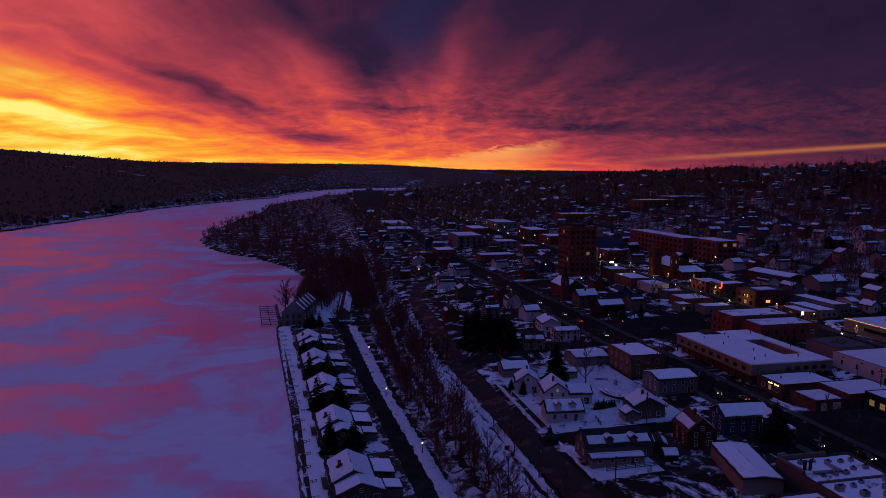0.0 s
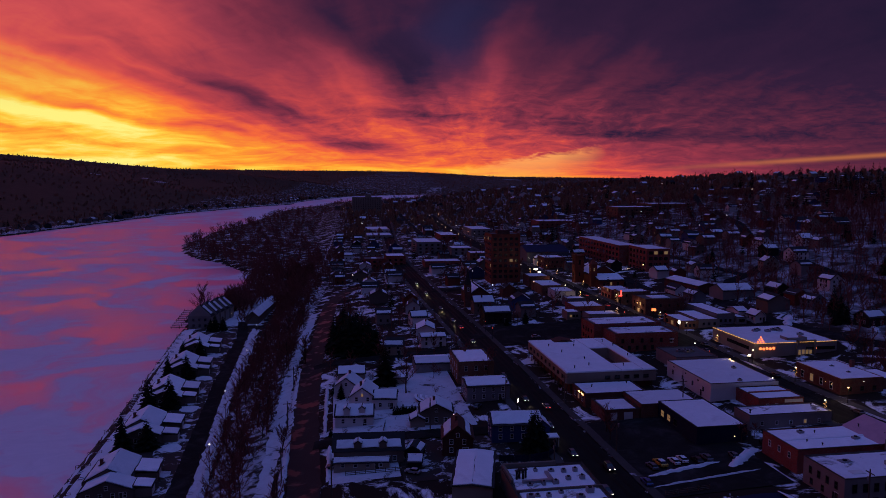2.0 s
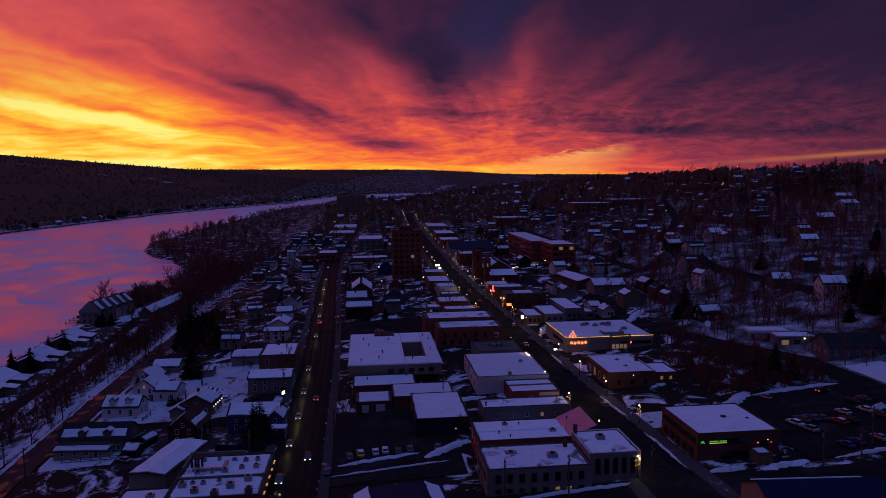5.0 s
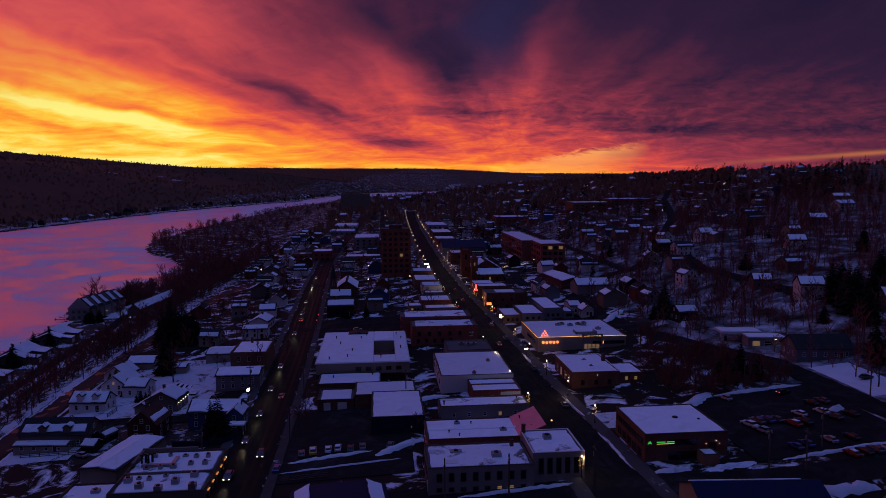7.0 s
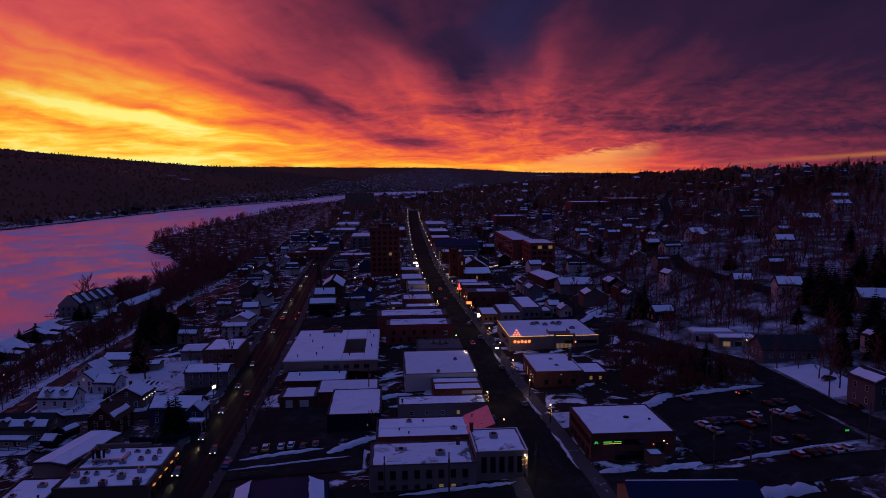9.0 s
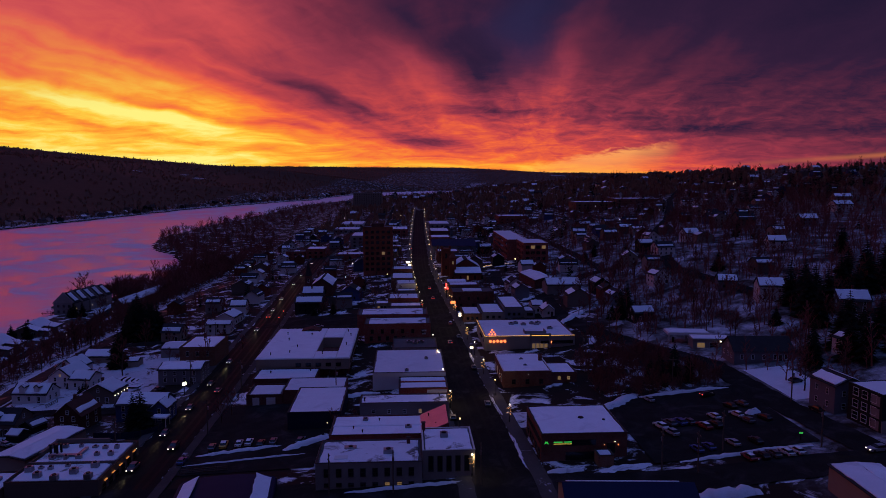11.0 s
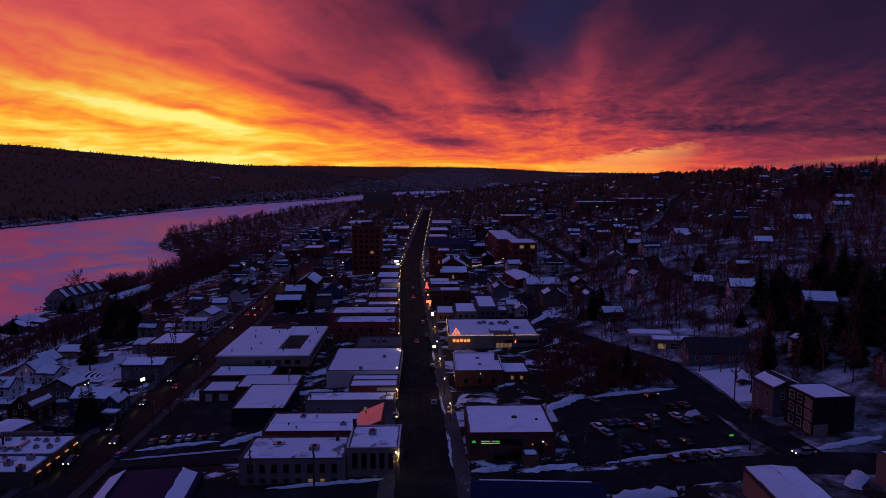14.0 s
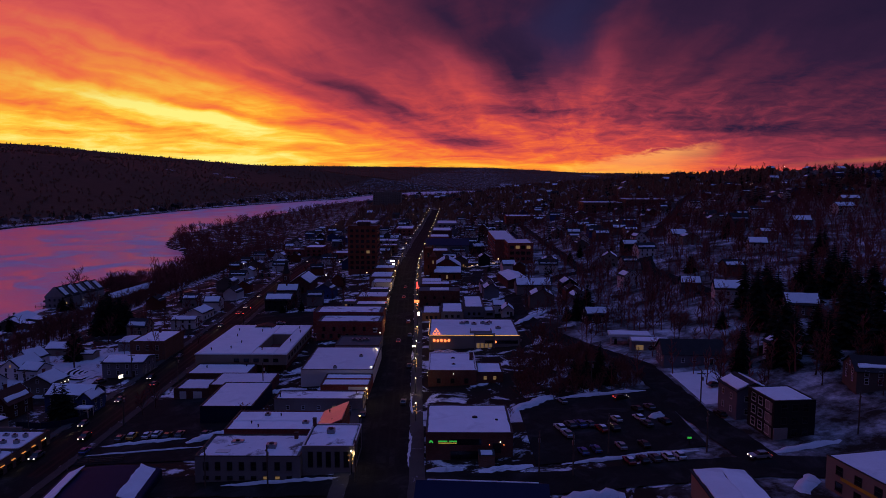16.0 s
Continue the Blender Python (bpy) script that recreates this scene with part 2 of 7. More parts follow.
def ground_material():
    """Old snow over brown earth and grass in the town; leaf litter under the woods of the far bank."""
    mat = material("snowy_ground", (0.70, 0.72, 0.76), 0.85, 0.16, 0.6, bump=0.12, other=(0.022, 0.014, 0.011), cut=(0.40, 0.47))
    k = Nodes(mat.node_tree)
    b = mat.node_tree.nodes["Principled BSDF"]
    town = b.inputs["Base Color"].links[0].from_socket
    spot = k.add("ShaderNodeSeparateXYZ")
    k.put(spot.inputs[0], k.add("ShaderNodeTexCoord").outputs["Object"])
    rough_snow = k.ramp(k.noise(k.add("ShaderNodeTexCoord").outputs["Object"], 0.11, 8, 0.7), [(0.42, (0.030, 0.020, 0.015)), (0.52, (0.17, 0.165, 0.17)), (0.66, (0.66, 0.67, 0.71))])
    slope = k.math("MULTIPLY", k.math("DIVIDE", k.math("SUBTRACT", spot.outputs[0], 203.0), 14.0, clamp=True), k.math("DIVIDE", k.math("SUBTRACT", 560.0, spot.outputs[1]), 160.0, clamp=True))
    town = k.mix(k.math("MULTIPLY", slope, 0.9), town, rough_snow)
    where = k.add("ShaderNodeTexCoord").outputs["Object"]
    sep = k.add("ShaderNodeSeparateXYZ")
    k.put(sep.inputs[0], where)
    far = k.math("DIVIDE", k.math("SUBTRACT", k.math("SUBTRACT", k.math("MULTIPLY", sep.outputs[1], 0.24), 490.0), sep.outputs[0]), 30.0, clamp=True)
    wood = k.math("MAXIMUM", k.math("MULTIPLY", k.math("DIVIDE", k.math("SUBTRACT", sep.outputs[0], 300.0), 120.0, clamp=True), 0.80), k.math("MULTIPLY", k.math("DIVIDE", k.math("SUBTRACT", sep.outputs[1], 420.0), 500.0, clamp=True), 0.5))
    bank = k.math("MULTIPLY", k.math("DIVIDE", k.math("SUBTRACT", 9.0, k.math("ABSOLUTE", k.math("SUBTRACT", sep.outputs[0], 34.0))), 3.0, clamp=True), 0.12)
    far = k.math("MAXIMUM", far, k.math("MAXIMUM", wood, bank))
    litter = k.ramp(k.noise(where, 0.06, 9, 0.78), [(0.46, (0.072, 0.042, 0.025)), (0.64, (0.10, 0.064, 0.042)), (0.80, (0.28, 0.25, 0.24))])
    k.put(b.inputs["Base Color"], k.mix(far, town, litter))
    return mat


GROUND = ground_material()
SNOW = material("roof_snow", (0.79, 0.81, 0.85), 0.75, 0.10, 0.8, bump=0.08, spec=0.2, other=(0.58, 0.59, 0.63), cut=(0.54, 0.78))
# icy metal, its colour reddened to carry the sunset it mirrors
ICY = material("icy_metal_sunset_tint", (0.62, 0.34, 0.40), 0.42, 0.2, 1.2, metal=0.75, bump=0.03, spec=0.4)
SNOW_MELTED = material("thin_roof_snow", (0.76, 0.78, 0.82), 0.8, 0.1, 1.0, bump=0.06, other=(0.16, 0.145, 0.14), cut=(0.56, 0.64))
ASPHALT = material("asphalt", (0.019, 0.017, 0.0165), 0.9, 0.45, 0.8, bump=0.02, spec=0.03, other=(0.048, 0.044, 0.043), cut=(0.50, 0.72))
ASPHALT_WET = material("wet_asphalt", (0.015, 0.0135, 0.013), 0.8, 0.4, 0.8, bump=0.01, spec=0.04)


def puddled(name, low, high, cut):
    """Asphalt that is wet in patches."""
    mat = material(name, (0.022, 0.016, 0.014), 0.8, 0.4, 0.8, bump=0.01, spec=0.3)
    k = Nodes(mat.node_tree)
    b = mat.node_tree.nodes["Principled BSDF"]
    wet = k.ramp(k.noise(k.add("ShaderNodeTexCoord").outputs["Object"], 0.22, 3, 0.5), [(cut, (high, high, high)), (cut + 0.06, (low, low, low))])
    k.put(b.inputs["Roughness"], wet)
    return mat


ASPHALT_PUDDLED = puddled("puddled_asphalt", 0.36, 0.85, 0.55)
PAVING = material("concrete_paving", (0.065, 0.058, 0.054), 0.9, 0.3, 1.0, bump=0.02, spec=0.12, other=(0.45, 0.46, 0.50), cut=(0.62, 0.68))
WHITE = material("white_siding", (0.66, 0.64, 0.61), 0.7, 0.10, 1.0, bump=0.01)
CREAM = material("cream_siding", (0.29, 0.24, 0.19), 0.75, 0.12, 1.0)
GREY = material("grey_siding", (0.17, 0.17, 0.185), 0.75, 0.14, 1.0)
TAUPE = material("taupe_siding", (0.15, 0.12, 0.10), 0.75, 0.14, 1.0)
NAVY = material("navy_siding", (0.014, 0.020, 0.050), 0.7, 0.15, 1.0)
BLUE = material("blue_siding", (0.045, 0.07, 0.17), 0.7, 0.15, 1.0)
BLACK = material("black_cladding", (0.022, 0.022, 0.024), 0.6, 0.2, 1.0)
STUCCO = material("pale_render", (0.25, 0.225, 0.21), 0.85, 0.16, 1.0, bump=0.01, other=(0.20, 0.185, 0.175), cut=(0.56, 0.7))
BRICK_RED = brick_material("red_brick", (0.30, 0.06, 0.045), (0.22, 0.17, 0.15))
BRICK_BROWN = brick_material("brown_brick", (0.23, 0.105, 0.06), (0.2, 0.16, 0.13))
TOWER_BRICK = brick_material("tower_brick", (0.27, 0.070, 0.040), (0.16, 0.09, 0.07))
BRICK_DARK = brick_material("dark_brick", (0.15, 0.05, 0.04), (0.14, 0.11, 0.1))
SANDSTONE = material("red_sandstone", (0.17, 0.05, 0.034), 0.9, 0.25, 1.5, bump=0.03)
SHINGLE = material("dark_shingle", (0.04, 0.037, 0.038), 0.9, 0.3, 2.0, bump=0.02)
SHINGLE_RED = material("brown_shingle", (0.085, 0.035, 0.028), 0.9, 0.3, 2.0, bump=0.02)
MEMBRANE = material("roof_membrane", (0.12, 0.11, 0.11), 0.85, 0.25, 1.0)
METAL = material("galvanised_metal", (0.30, 0.30, 0.31), 0.45, 0.2, 1.0, metal=0.7)
DARK_METAL = material("dark_metal", (0.03, 0.03, 0.032), 0.5, 0.2, 1.0, metal=0.4)
TRIM = material("white_trim", (0.66, 0.65, 0.63), 0.6, 0.06, 1.0)
DARK_TRIM = material("dark_trim", (0.05, 0.045, 0.04), 0.6, 0.15, 1.0)
TIMBER = material("weathered_timber", (0.12, 0.095, 0.075), 0.85, 0.3, 2.0, bump=0.01)
BARK = material("bare_bark", (0.085, 0.042, 0.036), 0.95, 0.3, 3.0)
TWIG = material("bare_twigs", (0.19, 0.062, 0.052), 0.95, 0.3, 3.0)
# far hill twigs: distance haze is lightened into the base colour
HILL_TWIG = material("hazed_hill_twigs", (0.34, 0.18, 0.115), 0.95, 0.3, 3.0)
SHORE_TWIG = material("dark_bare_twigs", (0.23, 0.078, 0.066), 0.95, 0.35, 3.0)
NEEDLES = material("conifer_needles", (0.010, 0.015, 0.010), 0.9, 0.4, 3.0)
GLASS = material("window_glass", (0.012, 0.013, 0.018), 0.12, 0.2, 1.0, spec=0.5)
LIT = material("lit_window", (0.5, 0.4, 0.25), 0.4, 0.2, 2.0, emit=(1.0, 0.58, 0.20), power=0.15)
LAMP_WARM = material("warm_lamp", (0.9, 0.8, 0.6), 0.5, 0.0, 1.0, emit=(1.0, 0.60, 0.22), power=3.2)
LAMP_WHITE = material("white_lamp", (0.9, 0.9, 0.9), 0.5, 0.0, 1.0, emit=(1.0, 0.86, 0.62), power=3.2)
LAMP_RED = material("red_lamp", (0.6, 0.05, 0.05), 0.5, 0.0, 1.0, emit=(1.0, 0.06, 0.05), power=3.5)
LAMP_GREEN = material("green_lamp", (0.1, 0.6, 0.1), 0.5, 0.0, 1.0, emit=(0.08, 1.0, 0.14), power=0.35)
GLOW_STRING = material("string_lights", (0.8, 0.5, 0.2), 0.5, 0.0, 1.0, emit=(1.0, 0.48, 0.12), power=1.5)
LAMP_RED_ORANGE = material("orange_lamp", (0.7, 0.2, 0.08), 0.5, 0.0, 1.0, emit=(1.0, 0.20, 0.06), power=2.2)
LAMP_WARM_DIM = material("amber_lamp", (0.5, 0.4, 0.1), 0.5, 0.0, 1.0, emit=(0.9, 0.7, 0.1), power=0.6)
LAMP_ORANGE = material("eaves_lamp", (0.7, 0.35, 0.1), 0.5, 0.0, 1.0, emit=(1.0, 0.34, 0.07), power=0.55)
SIGN_YELLOW = material("yellow_sign", (0.55, 0.38, 0.05), 0.6, 0.1, 1.0)


# ---- mesh helpers ----
class Shape:
    """Collects corners and faces for one mesh."""

    def __init__(self):
        self.v, self.f = [], []

    def add(self, verts, faces):
        n = len(self.v)
        self.v.extend(tuple(p) for p in verts)
        self.f.extend(tuple(i + n for i in q) for q in faces)
        return self

    def box(self, x0, x1, y0, y1, z0, z1):
        return self.add([(x0, y0, z0), (x1, y0, z0), (x1, y1, z0), (x0, y1, z0), (x0, y0, z1), (x1, y0, z1), (x1, y1, z1), (x0, y1, z1)],
                        [(0, 3, 2, 1), (4, 5, 6, 7), (0, 1, 5, 4), (1, 2, 6, 5), (2, 3, 7, 6), (3, 0, 4, 7)])

    def tube(self, a, b, ra, rb, n=6, cap=True):
        a, b = Vector(a), Vector(b)
        d = (b - a).normalized()
        u = d.orthogonal().normalized()
        w = d.cross(u)
        ring = [[p + (u * math.cos(2 * math.pi * i / n) + w * math.sin(2 * math.pi * i / n)) * r for i in range(n)] for p, r in ((a, ra), (b, rb))]
        faces = [(i, (i + 1) % n, n + (i + 1) % n, n + i) for i in range(n)]
        if cap:
            faces += [tuple(range(n - 1, -1, -1)), tuple(range(n, 2 * n))]
        return self.add(ring[0] + ring[1], faces)

    def prism(self, outline, z0, z1):
        n = len(outline)
        return self.add([(x, y, z0) for x, y in outline] + [(x, y, z1) for x, y in outline],
                        [tuple(range(n - 1, -1, -1)), tuple(range(n, 2 * n))] + [(i, (i + 1) % n, n + (i + 1) % n, n + i) for i in range(n)])

    def slab(self, quad, thick):
        """A plate of that thickness under a quad whose corners run anticlockwise from above."""
        p = [Vector(c) for c in quad]
        nrm = (p[1] - p[0]).cross(p[2] - p[0]).normalized() * thick
        n = len(p)
        return self.add(p + [c - nrm for c in p], [tuple(range(n)), tuple(range(2 * n - 1, n - 1, -1))] + [((i + 1) % n, i, n + i, n + (i + 1) % n) for i in range(n)])

    def ball(self, c, r, n=8, m=5, sz=1.0):
        v = [(c[0], c[1], c[2] - r * sz)]
        for j in range(1, m):
            a = math.pi * j / m - math.pi / 2
            v += [(c[0] + r * math.cos(a) * math.cos(2 * math.pi * i / n), c[1] + r * math.cos(a) * math.sin(2 * math.pi * i / n), c[2] + r * sz * math.sin(a)) for i in range(n)]
        v.append((c[0], c[1], c[2] + r * sz))
        f = [(0, 1 + (i + 1) % n, 1 + i) for i in range(n)]
        for j in range(m - 2):
            f += [(1 + j * n + i, 1 + j * n + (i + 1) % n, 1 + (j + 1) * n + (i + 1) % n, 1 + (j + 1) * n + i) for i in range(n)]
        last = len(v) - 1
        f += [(last, 1 + (m - 2) * n + i, 1 + (m - 2) * n + (i + 1) % n) for i in range(n)]
        return self.add(v, f)

    def mesh(self, name, mat, smooth=False):
        me = bpy.data.meshes.new(name)
        me.from_pydata(self.v, [], self.f)
        me.materials.append(mat)
        if smooth:
            me.polygons.foreach_set("use_smooth", [True] * len(me.polygons))
        me.update()
        return me


def part(name, shape, mat, parent=None, label="", smooth=False, at=None):
    """One mesh object, under a thing or a part where a parent is given."""
    me = shape if isinstance(shape, bpy.types.Mesh) else shape.mesh(name, mat, smooth)
    ob = new(name, me)
    if parent is not None:
        ob.parent = parent
    if at is not None:
        ob.matrix_basis = at
    if label:
        ob["label"] = label
    return ob


def thing(name, label, category, at, group="", kind=""):
    """An empty at the base of a thing, to which its parts are tied."""
    ob = new(name)
    ob.matrix_basis = at
    return tagged(ob, label, category, group, kind)


# ---- the lie of the land ----
def curve(v, *pairs):
    return float(np.interp(v, pairs[0::2], pairs[1::2]))


def near_shore(y):
    return curve(y, -900, -4, 100, 1, 180, -2.5, 265, -8, 292, -9, 325, -2, 372, 1, 415, 3, 455, -7, 505, -30, 532, -52, 575, -70, 640, -84, 700, -79, 790, -76, 870, -62, 1000, -47, 1130, -40, 1250, -14, 1330, 20, 1400, 70, 1490, 140, 1600, 185, 1700, 240, 1800, 272, 1900, 300, 1990, 315)


def far_shore(y):
    return curve(y, -2000, -520, 300, -390, 706, -290, 850, -255, 1000, -220, 1100, -196, 1230, -138, 1340, -86, 1410, -34, 1500, -30, 1640, 8, 1850, 90, 1930, 180, 1985, 290)


def ice_z(y):
    """The long frozen reach climbs gently upstream."""
    return 0.013 * max(0.0, y - 300)


def ground_z(x, y):
    f = max(far_shore(min(y, 1985)) - x, y - 1990)
    if f > 0:
        z = curve(f, 0, -0.4, 4, 0.8, 60, 4, 200, 26, 600, 78, 1300, 128, 2200, 150, 6000, 160)
        z *= curve(y, -3000, 1.1, 1500, 1.12, 2500, 0.92, 3000, 0.81, 4500, 0.69) * curve(x, -2000, 1.21, -700, 1.14, -100, 1.06, 400, 1.02, 900, 0.80, 2500, 0.60)
        z += ice_z(min(y, 2000)) * max(0.0, 1 - f / 700)
        return z + 5.0 * noise.noise((x * 0.002, y * 0.002, 1.0)) * min(1.0, f / 300)
    s = x - near_shore(y)
    if s > 0:
        z = curve(x, -100, 1.0, 30, 1.2, 42, 4.6, 52, 6.6, 60, 7.2, 100, 9.0, 160, 11.8, 190, 13.2, 212, 16.0, 235, 18.2, 250, 22.4, 262, 24.5, 300, 30, 400, 40, 560, 58, 900, 84, 1500, 100, 5000, 110)
        z += curve(x, 60, 0, 130, 1) * curve(y, 140, 0, 320, 3.0, 1500, 4)
        z = min(z, curve(y, 0, 200, 300, 150, 700, 72, 1000, 46, 1350, 6, 1500, 2.5, 2000, 2) + curve(y, 1000, 0, 1500, 1) * curve(x, 350, 0, 900, 32, 2000, 50))
        z += curve(y, 600, 0, 930, 9.5, 1700, 18.5, 2000, 22.2)
        return min(max(z, ice_z(y) + 1.2), ice_z(y) - 0.4 + s * 0.55)
    return ice_z(y) - 0.8


def spread(*spans):
    """Grid lines: spans of (start, end, step)."""
    out = []
    for a, b, step in spans:
        n = max(1, round((b - a) / step))
        out += [a + (b - a) * i / n for i in range(n)]
    return out + [spans[-1][1]]


def sheet(name, xs, ys, height, mat, label, category):
    nx = len(xs)
    s = Shape()
    s.v = [(x, y, height(x, y)) for y in ys for x in xs]
    s.f = [(j * nx + i, j * nx + i + 1, (j + 1) * nx + i + 1, (j + 1) * nx + i) for j in range(len(ys) - 1) for i in range(nx - 1)]
    return tagged(part(name, s, mat, smooth=True), label, category, kind="structure")


def rolling(x, y):
    z = ground_z(x, y)
    if z > 0.5:
        z += 0.10 * noise.noise((x * 0.15, y * 0.15, 4.0))
    return z


XS = spread((-4600, -1500, 260), (-1500, -500, 62), (-500, -100, 20), (-100, -20, 5), (-20, 260, 2.5), (260, 460, 8), (460, 1200, 40), (1200, 4600, 260))
YS = spread((-900, -100, 100), (-100, 40, 14), (40, 330, 2.5), (330, 700, 7), (700, 2060, 20), (2060, 3300, 70), (3300, 4900, 200))
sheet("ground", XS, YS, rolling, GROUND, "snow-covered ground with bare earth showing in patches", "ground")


# ---- the frozen river ----
def ice_material():
    """Ice polished by the wind, under thin drifts of snow; the sunset's pink is put into the bare ice."""
    mat = bpy.data.materials.new("river_ice")
    mat.use_nodes = True
    k = Nodes(mat.node_tree)
    b = mat.node_tree.nodes["Principled BSDF"]
    where = k.add("ShaderNodeTexCoord").outputs["Object"]
    mp = k.add("ShaderNodeMapping")
    mp.inputs["Scale"].default_value = (0.024, 0.027, 1)
    mp.inputs["Rotation"].default_value = (0, 0, 0.25)
    k.put(mp.inputs[0], where)
    warp = k.add("ShaderNodeTexNoise")
    k.put(warp.inputs["Vector"], where)
    warp.inputs["Scale"].default_value, warp.inputs["Detail"].default_value = 0.017, 4.0
    off = k.add("ShaderNodeVectorMath", operation="SCALE")
    k.put(off.inputs[0], warp.outputs["Color"])
    off.inputs["Scale"].default_value = 2.3
    bent = k.add("ShaderNodeVectorMath", operation="ADD")
    k.put(bent.inputs[0], mp.outputs[0])
    k.put(bent.inputs[1], off.outputs[0])
    big = k.noise(bent.outputs[0], 1.0, 9, 0.60, 0.5)
    fine = k.noise(bent.outputs[0], 7.0, 6, 0.64, 0.8)
    broad = k.noise(where, 0.005, 3, 0.5, 0.3)
    val = k.math("ADD", k.math("MULTIPLY", big, 0.74), k.math("MULTIPLY", fine, 0.14))
    val = k.math("ADD", val, k.math("MULTIPLY", broad, 0.20))
    sep = k.add("ShaderNodeSeparateXYZ")
    k.put(sep.inputs[0], where)
    # snow lies deeper off the houses and on the far reach
    val = k.math("SUBTRACT", val, k.math("MULTIPLY", k.math("DIVIDE", k.math("SUBTRACT", 330.0, sep.outputs[1]), 260.0, clamp=True), 0.075))
    val = k.math("SUBTRACT", val, k.math("MULTIPLY", k.math("DIVIDE", k.math("SUBTRACT", sep.outputs[1], 820.0), 500.0, clamp=True), 0.07))
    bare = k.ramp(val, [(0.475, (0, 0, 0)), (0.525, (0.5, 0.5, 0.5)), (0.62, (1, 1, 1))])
    # pink of the reflected sunset is put into the bare ice's colour
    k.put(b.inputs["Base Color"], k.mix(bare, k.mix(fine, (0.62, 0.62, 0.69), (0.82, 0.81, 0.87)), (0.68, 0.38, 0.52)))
    k.put(b.inputs["Roughness"], k.math("SUBTRACT", 0.62, k.math("MULTIPLY", bare, 0.33)))
    k.put(b.inputs["Specular IOR Level"], k.math("ADD", 0.35, k.math("MULTIPLY", bare, 0.6)))
    k.put(b.inputs["Metallic"], k.math("MULTIPLY", bare, 0.36))
    # a pink tint added to the ice's highlights for the same glow
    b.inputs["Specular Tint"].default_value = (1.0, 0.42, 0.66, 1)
    n = k.add("ShaderNodeBump")
    n.inputs["Strength"].default_value, n.inputs["Distance"].default_value = 0.15, 0.05
    k.put(n.inputs["Height"], k.noise(where, 0.8, 4, 0.6))
    k.put(b.inputs["Normal"], n.outputs[0])
    return mat


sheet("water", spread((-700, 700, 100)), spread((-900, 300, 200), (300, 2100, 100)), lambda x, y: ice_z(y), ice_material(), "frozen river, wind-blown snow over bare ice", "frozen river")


# ---- roads and yards ----
ROADS, YARDS = [], []


def strip(name, points, width, lift, mat, label, category, rag=0.07):
    """A band draped over the ground along a line of points."""
    ROADS.append((points, width / 2))
    edge = random.Random(int(width * 100 + points[0][0]))
    s, cols = Shape(), 5
    line = []
    for (ax, ay), (bx, by) in zip(points, points[1:]):
        n = max(1, round(math.hypot(bx - ax, by - ay) / 2.0))
        line += [(ax + (bx - ax) * i / n, ay + (by - ay) * i / n) for i in range(n)]
    line.append(points[-1])
    for i, (x, y) in enumerate(line):
        a, c = line[max(0, i - 1)], line[min(len(line) - 1, i + 1)]
        d = math.hypot(c[0] - a[0], c[1] - a[1])
        ux, uy = (c[1] - a[1]) / d, -(c[0] - a[0]) / d
        mid = ground_z(x, y)
        for j in range(cols):
            o = (j / (cols - 1) - 0.5) * width * (1 + (rag * edge.uniform(-1, 1) if j in (0, cols - 1) else 0))
            qx, qy = x + ux * o, y + uy * o
            s.v.append((qx, qy, max(ground_z(qx, qy), mid - 0.3) + lift))
    s.f = [(i * cols + j, i * cols + j + 1, (i + 1) * cols + j + 1, (i + 1) * cols + j) for i in range(len(line) - 1) for j in range(cols - 1)]
    return tagged(part(name, s, mat, smooth=True), label, category, kind="structure")


def yard(name, x0, x1, y0, y1, lift, mat, label, category):
    YARDS.append((x0, x1, y0, y1))
    return sheet(name, spread((x0, x1, 2.5)), spread((y0, y1, 2.5)), lambda x, y: ground_z(x, y) + lift, mat, label, category)


MAIN = [(163, 20), (162.5, 80), (160, 140), (158.5, 190), (155.5, 260), (154, 330), (156, 480), (159, 670), (163, 800)]
FIRST = [(101, 20), (101, 100), (100, 170), (98.5, 220), (95.5, 300), (93, 411), (98, 560), (109, 784)]
strip("road", MAIN, 9.5, 0.14, ASPHALT, "worn asphalt main street between shops", "road")
strip("road", FIRST, 9.0, 0.14, ASPHALT_WET, "wet asphalt through street with tyre tracks", "road")
strip("road", [(49, 60), (48, 111), (46.5, 150), (46.5, 200), (49, 250), (51, 300), (58, 330), (70, 345)], 6.2, 0.13, ASPHALT_PUDDLED, "narrow wet asphalt street above the river bank", "road")
strip("road", [(25, 60), (23, 128), (19.5, 196), (17.5, 263), (14, 292)], 4.0, 0.13, ASPHALT, "asphalt lane behind the lakeside houses", "road")
strip("road", [(49, 92), (100, 84), (162, 79), (222, 75), (262, 62)], 7.5, 0.16, ASPHALT, "asphalt cross street", "road")
strip("road", [(49, 132.5), (75, 131), (99, 128)], 4.5, 0.16, ASPHALT, "short asphalt side street", "road")
strip("road", [(47, 196), (70, 198), (98, 197)], 5.0, 0.15, ASPHALT, "asphalt side street", "road")
strip("road", [(98, 212), (128, 211), (158, 208), (186, 205), (200, 200)], 7.0, 0.17, ASPHALT, "asphalt cross street by the corner car park", "road")
strip("road", [(222, 75), (219, 100), (218, 132), (209, 152), (202, 172), (197, 200), (198, 230), (222, 262), (262, 285)], 6.0, 0.15, ASPHALT, "asphalt hillside street", "road")
strip("road", [(262, 62), (272, 110), (266, 150), (256, 180), (252, 240), (270, 320), (310, 400), (338, 470), (372, 560), (420, 660)], 5.5, 0.25, ASPHALT, "asphalt road climbing the hill", "road")
